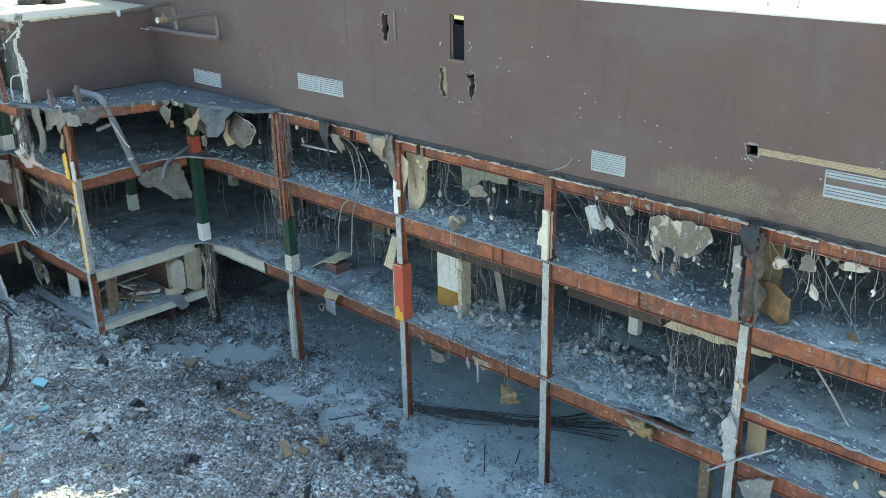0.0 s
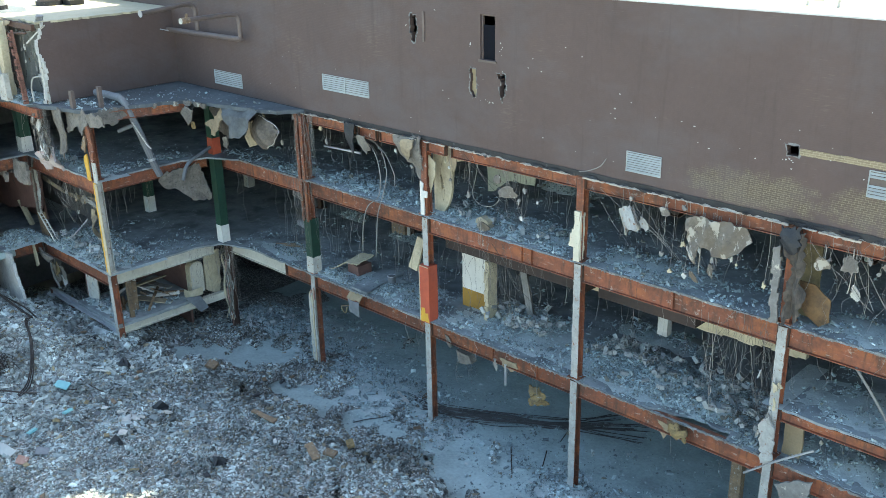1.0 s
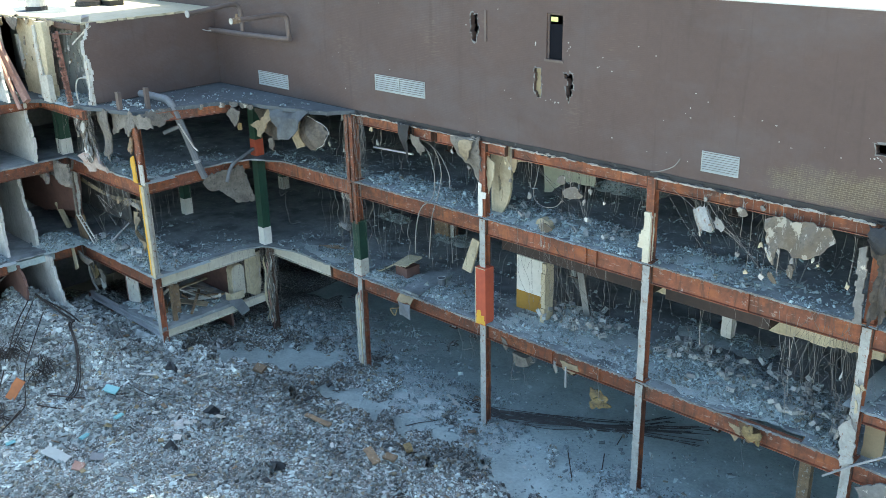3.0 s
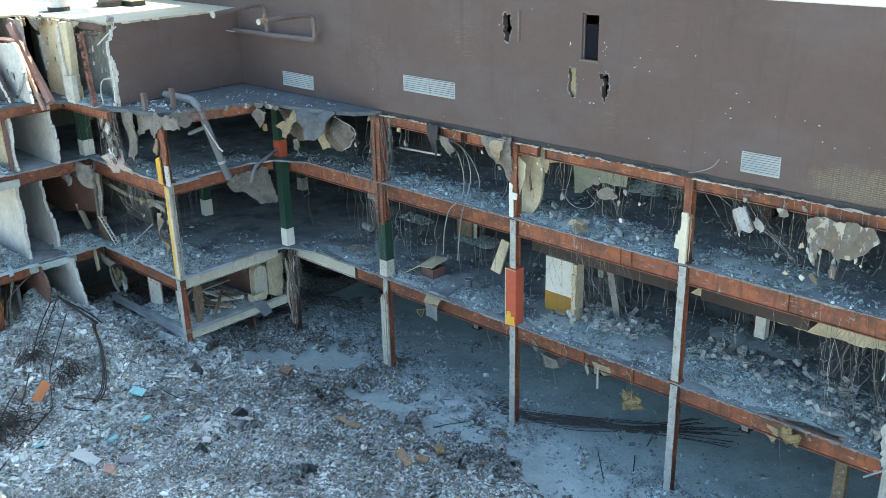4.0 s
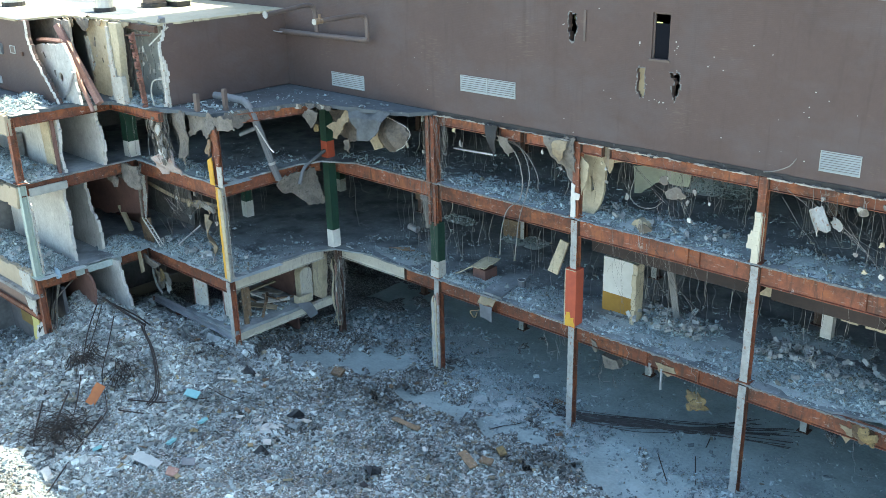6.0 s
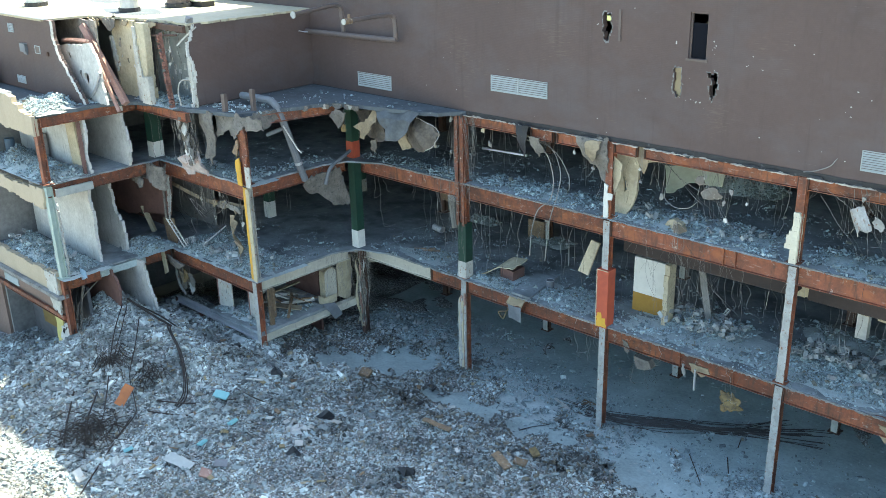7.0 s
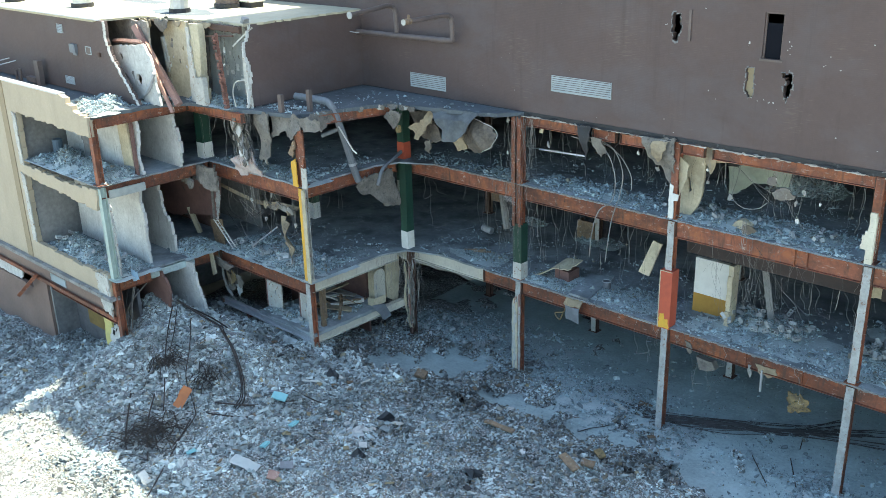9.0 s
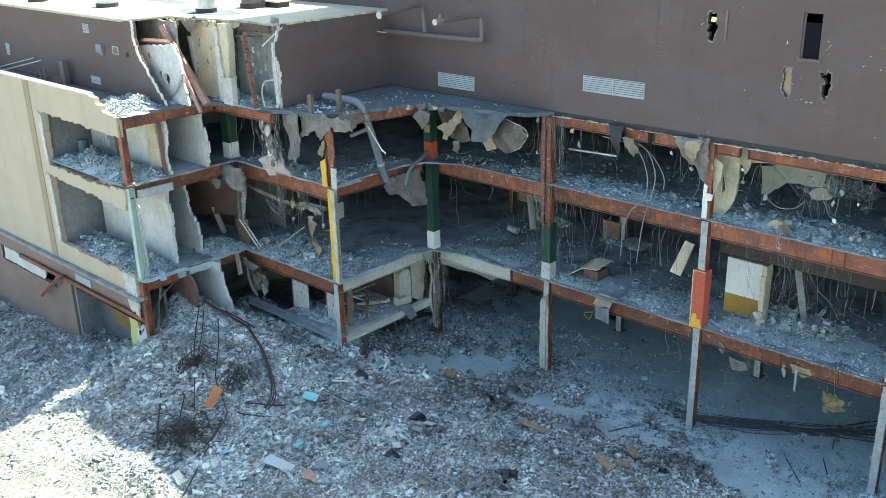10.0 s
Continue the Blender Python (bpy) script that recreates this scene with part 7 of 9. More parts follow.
def curled(a, b, r, a0, a1, thick, seed, n=16, m=9):
    """A sheet rolled round the line a-b from angle a0 to a1, with ragged ends."""
    q = random.Random(seed)
    a, b = Vector(a), Vector(b)
    d = (b - a).normalized()
    u = d.cross(Vector((0, 1, 0))).normalized()
    v = u.cross(d)
    V, F = [], []
    ends = [(0.03 * math.sin(2.2 * i) + q.uniform(-.02, .02), 0.09 * math.sin(0.9 * i) + q.uniform(-.05, .05)) for i in range(n + 1)]
    for s in (0, 1):
        for i in range(n + 1):
            t = radians(a0 + (a1 - a0) * i / n)
            for j in range(m + 1):
                w = j / m
                rr = (r - s * thick) * (0.95 + 0.12 * w + 0.04 * math.sin(2 * t + 5 * w)) + q.uniform(-.006, .006)
                V.append(tuple(a.lerp(b, w) + d * (ends[i][0] * (1 - w) + ends[i][1] * w) + u * rr * math.cos(t) + v * rr * math.sin(t)))
    at = lambda s, i, j: s * (n + 1) * (m + 1) + i * (m + 1) + j
    for i in range(n):
        for j in range(m):
            F += [(at(0, i, j), at(0, i + 1, j), at(0, i + 1, j + 1), at(0, i, j + 1)), (at(1, i, j), at(1, i, j + 1), at(1, i + 1, j + 1), at(1, i + 1, j))]
    for i in range(n):
        F += [(at(0, i, 0), at(1, i, 0), at(1, i + 1, 0), at(0, i + 1, 0)), (at(0, i, m), at(0, i + 1, m), at(1, i + 1, m), at(1, i, m))]
    for j in range(m):
        F += [(at(0, 0, j), at(0, 0, j + 1), at(1, 0, j + 1), at(1, 0, j)), (at(0, n, j), at(1, n, j), at(1, n, j + 1), at(0, n, j + 1))]
    return V, F


for k, (c, d) in enumerate(((-41.0, -37.4), (-30.3, -23.3), (-22.9, -14.4), (-13.5, -5.0))):
    lip = sheet(torn([(c, 15.33), (d, 15.33)], 0.22, 0.03, seed=500 + k) + torn([(d, 15.4), (c, 15.4)], 0.16, 0.035, seed=510 + k), thick=0.05, plane="xz", at=Y0 - 0.02)
    thing("plaster_lip", lip, COLWHITE, "pale ragged plaster lip along the roof beam", "plaster edge", "roof beam lips")
thing("curled_casing", curled((-20.75, 29.45, 14.55), (-20.3, 29.3, 13.72), 0.34, 75, 330, 0.04, 7), COLWHITE, "pale curled casing torn loose and hanging under the roof", "casing")
slab_piece("casing_scrap", torn([(-20.15, 14.3), (-19.85, 14.25), (-19.7, 13.95), (-19.85, 13.75), (-20.1, 13.85), (-20.25, 14.05), (-20.15, 14.3)], 0.1, 0.05, seed=330)[:-1], 0.06, "xz", 29.3, COLWHITE, "crumpled pale scrap beside the curled casing", "casing scrap", 0.14, 0.1)
for x in (-20.95, -20.7, -20.45, -20.0):
    hang([(x, 29.4, 14.2), (x + rnd.uniform(-.1, .1), 29.5, 14.8), (x - 0.1, 29.6, 15.2)], 0.011)
PIECES = [(-19.3, 14.9, -18.8, 14.55, 29.4, GREY), (-12.9, 14.65, -12.5, 14.1, 29.1, GREY), (-12.2, 14.7, -11.6, 14.2, 29.3, GREY),
          (-10.9, 14.85, -10.05, 14.5, 29.4, GREY), (-28.75, 12.2, -28.1, 11.7, 29.2, GREY), (-27.6, 14.6, -27.1, 14.2, 29.6, GREY), (-27.3, 14.1, -26.5, 13.6, 29.6, GREY), (-17.05, 13.2, -16.65, 12.6, 29.4, GREY), (-12.0, 13.7, -11.55, 13.1, 29.3, PLASTER), (-17.95, 13.6, -17.6, 12.9, 29.4, PLASTER), (-17.6, 12.8, -17.3, 12.3, 29.4, GREY)]
for k, pts in enumerate(([(-18.05, 14.7), (-17.7, 14.9), (-16.4, 14.95), (-15.7, 14.85), (-15.4, 14.4), (-15.85, 13.85), (-16.5, 13.45), (-17.0, 13.4), (-17.3, 13.65), (-17.5, 13.7), (-17.6, 12.95), (-17.85, 13.4), (-18.05, 14.7)],)):
    piece = torn(pts, 0.12, 0.05, seed=320 + k)[:-1]
    thing("ceiling_piece", sheet(piece, thick=0.05, plane="xz", at=29.35, fill=0.14, bend=lambda x, y, z: (x, y + 0.13 * math.sin(3.1 * x + 1.7 * z) + 0.07 * math.sin(7 * x - 4 * z) - 0.1 * (z - 14), z)), MOTTLED, "broad buckled piece of stained ceiling hanging on its wires", "ceiling piece", "hanging ceiling pieces")
    for j in range(7):
        x = pts[0][0] + 0.15 + j * 0.36
        hang([(x, 29.5, 14.2), (x + rnd.uniform(-.15, .15), 29.6, 14.8), (x, 29.7, 15.2)], 0.012)
for k, (x0, z1, x1, z0, y, m) in enumerate(PIECES):
    slab_piece("ceiling_piece", ring((x0 + x1) / 2, (z0 + z1) / 2, (x1 - x0) / 2, (z1 - z0) / 2, 16, 0.5, 120 + k), 0.07, "xz", y, MOTTLED if m is GREY else m, "lump of broken ceiling hanging on its wires", "ceiling piece", 0.2, 0.16, "hanging ceiling pieces", k)
    for _ in range(3):
        x = rnd.uniform(x0 + 0.1, x1 - 0.1)
        hang([(x, y + 0.1, (z0 + z1) / 2), (x + rnd.uniform(-.1, .1), y + 0.15, z1 + 0.1), (x, y + 0.2, max(15.0, z1 + 0.2) if z1 > 12.5 else 11.0)], 0.012)
slab_piece("green_panel", torn([(-31.25, 13.6), (-28.05, 14.2), (-28.15, 13.1), (-29.4, 13.05), (-30.0, 12.95), (-30.7, 12.3), (-31.05, 12.25), (-31.25, 13.6)], 0.3, 0.06, seed=140)[:-1], 0.06, "xz", 33.0, mat("sage_board", (0.35, 0.38, 0.3), (0.26, 0.28, 0.23), grain=5), "sage green ceiling board hanging askew", "board", 0.08)
# F1 interiors
base = empty("wall_panel", (-31.0, 32.0, F1))
tagged(base, "white wall panel with an ochre dado and torn end", "wall panel")
mesh_ob("upper_board", *box(-32.1, 32.0, 7.05, -30.0, 32.25, 8.95), mat("white_gloss_board", (0.8, 0.79, 0.74), (0.68, 0.67, 0.62), rough=0.5, grain=4, stain=0.8), base, "white painted upper board")
mesh_ob("dado", *box(-32.1, 31.99, F1, -30.0, 32.25, 7.05), mat("ochre_paint", (0.42, 0.24, 0.05), (0.32, 0.18, 0.04), grain=4), base, "ochre painted dado")
mesh_ob("torn_end", *sheet(torn([(31.3, F1), (31.35, 9.2)], 0.25, 0.06, True, 142) + torn([(32.0, 9.2), (32.0, F1)], 1, 0.01), thick=0.25, plane="yz", at=-30.0), CREAM, base, "cream end face with broken blocks")
# soffit maroon taken nearly black: the shade under the beam is in its colour
thing("dark_soffit", join(box(-31.9, 30.6, 9.7, -23.4, 31.6, 10.6), box(-22.7, 30.6, 9.7, -18.0, 31.6, 10.6)), mat("shade_dark_soffit", (0.06, 0.042, 0.038), (0.035, 0.028, 0.027), grain=4), "boxed maroon soffit below the beam, darkened in colour for shade", "soffit")
thing("cream_bulkhead", sheet(torn([(-25.5, 9.35), (-14.2, 9.6)], 0.8, 0.03, seed=143) + torn([(-14.2, 8.85), (-19.0, 8.7), (-25.5, 8.95)], 0.35, 0.08, True, 144), thick=0.3, plane="xz", at=32.6), CREAM, "broken cream bulkhead hanging below the floor", "bulkhead")
thing("cream_bulkhead", sheet(torn([(-29.6, 9.5), (-26.0, 9.4)], 0.8, 0.03, seed=145) + torn([(-26.0, 9.0), (-29.6, 9.1)], 0.35, 0.06, True, 146), thick=0.3, plane="xz", at=32.8), TAN_DARK, "broken olive bulkhead hanging below the floor", "bulkhead")
thing("grey_post", tube([(-29.0, 33.0, 9.2), (-28.3, 33.0, F1)], 0.22, 4), GREY, "leaning grey board post", "post")
thing("white_box_column", box(-21.7, 34.0, 7.0, -21.2, 34.4, 8.6), PLASTER, "pale boxed fitting in the dark floor", "fitting")
thing("leaning_plank", sheet([(-34.35, 8.1), (-33.75, 8.0), (-33.1, 9.85), (-33.6, 9.95)], thick=0.12, plane="xz", at=30.3), CREAM, "cream plank leaning in the opening", "plank")
thing("orange_box", join(box(-42.8, 36.9, F1, -41.6, 37.0, 7.3), box(-42.8, 37.0, F1, -42.7, 37.5, 7.3), box(-41.7, 37.0, F1, -41.6, 37.5, 7.3)), WOOD, "orange timber box standing on the dark floor", "box")
thing("slab_tongue", sheet(torn([(-38.0, 29.45), (-36.75, 29.45)], 0.3, 0.04, seed=214) + torn([(-37.4, 32.8), (-38.7, 32.5)], 0.3, 0.06, seed=215), thick=0.12, plane="xy", at=6.2), FLOOR, "loose concrete slab strip lying across the floor", "slab")
wedge = empty("tipped_panel", (-40.0, 31.0, F1))
tagged(wedge, "tipped wall panel with a cream face and a maroon underside", "wall panel")
mesh_ob("maroon_side", *sheet(torn([(-40.0, 30.9), (-39.0, 30.8), (-39.0, 31.8), (-40.1, 31.7), (-40.0, 30.9)], 0.3, 0.03, seed=216)[:-1], thick=0.6, plane="xy", at=6.65), MAROON, wedge, "maroon painted underside")
mesh_ob("cream_face", *sheet(torn([(-40.95, 30.3), (-40.0, 30.5), (-38.95, 30.65), (-38.85, 31.9), (-39.9, 31.75), (-40.6, 31.4), (-40.95, 30.3)], 0.2, 0.06, seed=217)[:-1], thick=0.05, plane="xy", at=6.2, fill=0.25, bend=lambda x, y, z: (x, y, z + 0.6 * smooth(-41.0, -39.6, x) + 0.2 * (y - 30.3) * smooth(-41.0, -39.6, x))), CREAM, wedge, "cream plastered face")
can = empty("metal_can", (-36.95, 31.45, F1))
tagged(can, "dented metal can on the floor", "can")
mesh_ob("body", *tube([(-36.95, 31.45, F1), (-36.95, 31.45, 6.5)], 0.22, 14), DULL, can)
mesh_ob("rim", *tube([(-36.95 + 0.225 * math.cos(a), 31.45 + 0.225 * math.sin(a), 6.5) for a in np.linspace(0, 6.28, 15)], 0.025, 5), METAL, can)
hang([(-47.0, 33.0, F2 - 0.17), (-46.8, 33.0, 9.0), (-46.75, 33.0, 7.1)], 0.014)
thing("hanging_can", tube([(-47.1, 33.0, 6.9), (-46.4, 33.0, 6.8)], 0.22, 12), METAL, "metal can dangling on a cable", "can")
lie = thing("brown_scraps", join(*[tube([(-46.8 + 0.25 * k, 30.9 + 0.1 * (k % 3), F1 + 0.06 + 0.03 * k), (-46.0 + 0.2 * k, 31.5 - 0.1 * (k % 2), F1 + 0.05 + 0.05 * (k % 3))], 0.06, 4) for k in range(5)]), WOOD, "broken brown boards lying on the first floor", "board")
thing("hanging_duct", tube([(-44.8, 32.0, F2 - 0.08), (-44.7, 32.0, 9.6), (-44.4, 32.0, 7.7)], 0.2, 8), GREY, "cut duct hanging below the floor", "duct")
thing("hanging_board", box(-46.0, 32.5, 9.0, -45.2, 32.7, 10.6), WOOD, "brown board hanging below the floor", "board")
hook = empty("metal_flap", (-37.6, 29.3, 4.8))
tagged(hook, "bent grey metal sheet hooked over the slab edge", "metal sheet")
slab = sheet(torn([(-38.0, 5.62), (-37.1, 5.6), (-37.05, 4.78), (-37.95, 4.8), (-38.0, 5.62)], 0.25, 0.03, seed=217)[:-1], thick=0.04, plane="xz", at=29.1, fill=0.25, bend=lambda x, y, z: (x, y + 0.06 * math.sin(4 * x + 3 * z), z))
mesh_ob("front", *slab, DULL, hook)
mesh_ob("lip", *sheet(torn([(-38.1, 29.12), (-37.05, 29.12), (-37.0, 29.7), (-38.0, 29.8), (-38.1, 29.12)], 0.25, 0.04, seed=218)[:-1], thick=0.05, plane="xy", at=6.1, bend=lambda x, y, z: (x, y, z - 0.45 * max(0, 29.5 - y) / 0.4)), TAN_DARK, hook, "tan folded lip")
hang([(-38.3, 29.55, F1 - 0.86), (-38.3, 29.4, 5.0), (-38.7, 29.2, 4.9), (-38.4, 29.2, 4.6), (-38.2, 29.2, 5.0)], 0.035, RAG, "loop of yellow wire under the beam", "wire_loop", "wire")
thing("hanging_box", sheet(torn([(-30.55, 4.75), (-29.7, 4.7), (-29.5, 4.35), (-29.9, 4.15), (-30.35, 4.1), (-30.55, 4.75)], 0.25, 0.04, seed=149)[:-1], thick=0.4, plane="xz", at=29.8), RENDER, "crumpled grey light fitting hanging by cables", "light fitting")
loose_cables(-30.7, -29.4, 29.9, 30.2, 4.2, 2.6, 6, 150, wild=0.2)
loose_cables(-30.7, -29.4, 29.9, 30.2, F1 - 0.17, 4.4, 4, 151, wild=0.1)
for k, (x, z, y) in enumerate(((-25.6, 4.25, 29.85), (-25.2, 4.2, 29.8), (-25.35, 3.85, 29.75), (-17.55, 5.6, 29.3), (-17.4, 5.9, 29.25), (-10.4, 11.78, 30.2))):
    slab_piece("insulation_rag", ring(x, z, 0.3, 0.28, 14, 0.95, 152 + k), 0.05, "xz", y, RAG, "torn yellow insulation caught below the floor", "insulation", 0.25, 0.1, "insulation rags", k)
hang([(-25.6, 29.9, F1 - 0.17), (-25.7, 29.9, 4.9), (-25.6, 29.87, 4.2)], 0.012)
thing("steel_stub", box(-27.1, 29.5, 4.2, -27.02, 29.6, 5.3), METAL, "short steel hanger below the beam", "hanger")
thing("timber_post", box(-17.0, 33.0, 0.0, -16.5, 33.4, 5.6), WOOD, "timber prop under the first floor", "post")
slab_piece("plaster_lump", torn([(-29.6, F2), (-29.3, 11.95), (-28.9, 12.15), (-28.5, 12.1), (-28.35, F2), (-29.6, F2)], 0.15, 0.08, seed=219)[:-1], 0.4, "xz", 29.9, CREAM, "pale lump of torn plaster on the floor edge", "plaster lump", 0.12, 0.2)
# torn pieces hanging below the first floor beam
for k, (x, z, w, h, m) in enumerate(((-26.9, 5.25, 0.5, 0.3, FLAP), (-27.6, 5.1, 0.07, 0.35, GREY), (-17.9, 5.45, 0.55, 0.35, WOOD), (-18.6, 5.2, 0.3, 0.4, FLAP), (-30.9, 5.2, 0.2, 0.35, RENDER))):
    slab_piece("torn_board", torn([(x - w, z + h), (x + w * 0.8, z + h * 0.9), (x + w, z), (x + w * 0.2, z - h), (x - w * 0.7, z - h * 0.3), (x - w, z + h)], 0.12, 0.06, seed=640 + k)[:-1], 0.05, "xz", Y0 - 0.02, m, "torn board hanging from the first floor beam", "board", 0.1, 0.2, "torn boards", k)
for k in range(9):
    x, z = -14.2 + rnd.uniform(-.35, .45), rnd.uniform(F1 + 0.3, 10.6)
    slab_piece("plaster_shred", ring(x, z, rnd.uniform(.04, .1), rnd.uniform(.1, .3), 9, 0.8, 660 + k), 0.05, "xz", Y0 - 0.2, (COLWHITE, GREY, CREAM)[k % 3], "pale plaster shred clinging to the column", "plaster shred", 0.08, 0.15, "column shreds", k)
# conduits
for p, r in (([(-38.6, 30.2, 14.5), (-36.6, 30.0, 14.3), (-35.7, 29.8, 13.2), (-35.6, 29.6, 11.9), (-36.2, 29.3, 11.2), (-36.5, 29.2, 10.0), (-36.6, 29.2, 8.7)], 0.036),
             ([(-38.4, 30.3, 14.7), (-36.2, 30.1, 14.4), (-35.3, 29.9, 13.3), (-35.2, 29.6, 12.2), (-35.4, 29.3, 11.0), (-35.6, 29.3, 9.6), (-35.7, 29.3, 8.6)], 0.034),
             ([(-38.0, 30.4, 14.6), (-36.0, 30.2, 14.2), (-34.9, 30.0, 13.2), (-34.8, 30.0, 12.4)], 0.03)):
    hang(p, r * 0.8, GREY, "thick grey conduit bent down over the floor edge", "conduit", "conduit", 6, 7)
thing("hung_pipe", tube([(-40.9, 30.5, 13.4), (-37.9, 30.5, 13.5)], 0.06, 7), METAL, "grey pipe hanging level under the roof", "pipe")
# cables, bay by bay
q = random.Random(430)
for x0, x1, ya, top, x2, x3, low, n in ((-22.7, -20.3, 29.6, 15.0, -20.6, -16.8, 12.3, 11), (-13.4, -11.5, 29.5, 15.0, -12.5, -9.5, 12.2, 8), (-30.6, -27.0, 29.8, 15.1, -30.0, -25.5, 12.2, 8), (-17.5, -15.0, 29.5, 11.2, -16.5, -14.4, 6.6, 10), (-29.5, -27.0, 29.6, 11.2, -28.5, -25.5, 7.2, 8)):
    for _ in range(n):
        u = q.random()
        a, b = Vector((x0 + (x1 - x0) * u, ya + q.uniform(-.2, .5), top)), Vector((x2 + (x3 - x2) * min(1, max(0, u + q.gauss(0, .35))), ya + q.uniform(-.1, .6), low + q.uniform(-.3, 1.2)))
        mid = a.lerp(b, .5) + Vector((q.gauss(0, .12), 0, -abs(q.gauss(0, .25))))
        hang([a, a.lerp(mid, .5) + Vector((q.gauss(0, .06), 0, q.gauss(0, .06))), mid, mid.lerp(b, .5) + Vector((q.gauss(0, .08), 0, q.gauss(0, .06))), b], q.uniform(.006, .011), (CABLE, CABLEDARK, CABLE)[_ % 3])
hang([(-29.3, 30.2, 14.8), (-29.4, 30.1, 13.9), (-29.5, 30.0, 13.1), (-28.9, 29.9, 12.75), (-28.2, 29.9, 12.85), (-27.8, 29.9, 13.2)], 0.016, GREY, "looped grey conduit hanging in the opening", "conduit", "conduit", 6, 6)
hang([(-23.0, 29.3, 15.6), (-22.5, 29.2, 15.75), (-22.0, 29.3, 16.0), (-21.75, 29.35, 16.35)], 0.02, GREY, "stiff wire curling up from the roof edge", "loose_cable", "cable", 6, 5)
loose_cables(-41.2, -32.5, 29.6, 31.0, DECK - 0.2, 11.9, 16, 160)
loose_cables(-31.8, -23.4, 29.6, 31.0, DECK - 0.2, 11.9, 16, 161)
loose_cables(-22.8, -14.3, 29.5, 31.5, DECK - 0.2, 11.9, 20, 162, tangle=True, wild=0.7)
loose_cables(-13.6, -6.0, 29.5, 31.5, DECK - 0.2, 11.9, 20, 163, wild=0.6)
loose_cables(-41.2, -32.5, 29.5, 31.0, F2 - 0.17, 6.5, 14, 164, wild=0.5)
loose_cables(-31.0, -26.0, 29.5, 31.5, F2 - 0.17, 6.6, 22, 165, tangle=True, wild=0.7)
loose_cables(-26.0, -18.0, 29.6, 31.5, F2 - 0.17, 7.0, 12, 166)
loose_cables(-16.6, -14.3, 29.4, 30.6, F2 - 0.17, 6.3, 24, 167, tangle=True, wild=0.9)
loose_cables(-13.6, -7.0, 29.5, 31.0, F2 - 0.17, 8.4, 14, 168, wild=0.6)
loose_cables(-13.6, -7.0, 29.5, 31.0, 8.1, 6.1, 10, 169)
loose_cables(-49.0, -42.0, 29.5, 31.0, DECK - 0.2, 12.0, 8, 170)
loose_cables(-49.0, -42.0, 29.5, 31.0, F2 - 0.17, 7.0, 12, 171)
loose_cables(-42.0, -41.0, 29.2, 29.4, 15.25, 7.0, 8, 172, tangle=True, wild=0.45)
loose_cables(-40.0, -16.0, 29.5, 29.8, F1 - 0.17, 3.4, 14, 173, wild=0.3)


loose_cables(-21.0, -14.3, 29.2, 31.0, DECK - 0.2, 11.8, 14, 420, tangle=True, wild=0.8)
loose_cables(-17.2, -14.2, 29.0, 30.4, F2 - 0.17, 6.4, 10, 421, tangle=True, wild=1.1)
loose_cables(-13.5, -9.0, 29.2, 30.6, DECK - 0.2, 11.8, 10, 422, tangle=True, wild=0.8)
loose_cables(-30.5, -25.0, 29.2, 30.6, F2 - 0.17, 6.4, 16, 423, tangle=True, wild=0.9)


def wires(x0, x1, y0, y1, top, low, count, seed):
    """Many thin ceiling wires hanging nearly straight, as one tangle."""
    q = random.Random(seed)
    shapes = []
    for _ in range(count):
        x, y = q.uniform(x0, x1), q.uniform(y0, y1)
        L = q.uniform(0.25, 1.0) ** 1.3 * (top - low)
        dx, dy = q.gauss(0, .12), q.gauss(0, .1)
        shapes.append(tube([(x, y, top + 0.02), (x + dx * .4 + q.gauss(0, .03), y + dy * .4, top - L * .4), (x + dx + q.gauss(0, .05), y + dy, top - L * .8), (x + dx * 1.2 + q.gauss(0, .12), y + dy, top - L)], q.uniform(.004, .0065), 3))
    tagged(mesh_ob("ceiling_wires", *join(*shapes), CABLE), "fine ceiling hanger wires dangling from the slab above", "ceiling wires", "ceiling wires", "stuff")


wires(-41.2, -32.5, 29.8, 33.0, DECK - 0.2, 12.0, 34, 401)
wires(-31.8, -23.4, 29.8, 33.0, DECK - 0.2, 12.0, 40, 402)
wires(-22.8, -14.3, 29.8, 33.0, DECK - 0.2, 12.0, 34, 403)
wires(-13.6, -6.0, 29.8, 33.0, DECK - 0.2, 12.0, 30, 404)
wires(-41.2, -32.5, 29.8, 33.0, F2 - 0.17, 6.6, 22, 405)
wires(-31.5, -23.5, 29.8, 33.0, F2 - 0.17, 7.0, 24, 406)
wires(-22.5, -14.2, 29.8, 33.0, F2 - 0.17, 7.0, 18, 407)
wires(-13.5, -7.0, 29.8, 32.0, F2 - 0.17, 8.4, 22, 408)
wires(-49.5, -42.0, 30.0, 33.0, F2 - 0.17, 8.0, 14, 409)
wires(-57.5, -51.0, 22.2, 26.0, F2 - 0.17, 8.0, 24, 410)
bits_on_cables(-31.0, -24.0, 29.6, DECK - 0.2, 12.6, 8, 174)
bits_on_cables(-22.0, -14.6, 29.5, DECK - 0.2, 12.2, 12, 175)
bits_on_cables(-12.8, -8.0, 29.5, DECK - 0.2, 12.2, 7, 176)
bits_on_cables(-40.5, -33.0, 29.7, DECK - 0.2, 12.6, 5, 177)
bits_on_cables(-48.5, -42.0, 29.6, DECK - 0.2, 12.4, 6, 178)
bits_on_cables(-13.4, -8.0, 29.9, 8.1, 6.4, 4, 179)

# ---- loose things in the yard ----


def on_heap(x, y):
    return float(heap_height(np.array(x), np.array(y)))


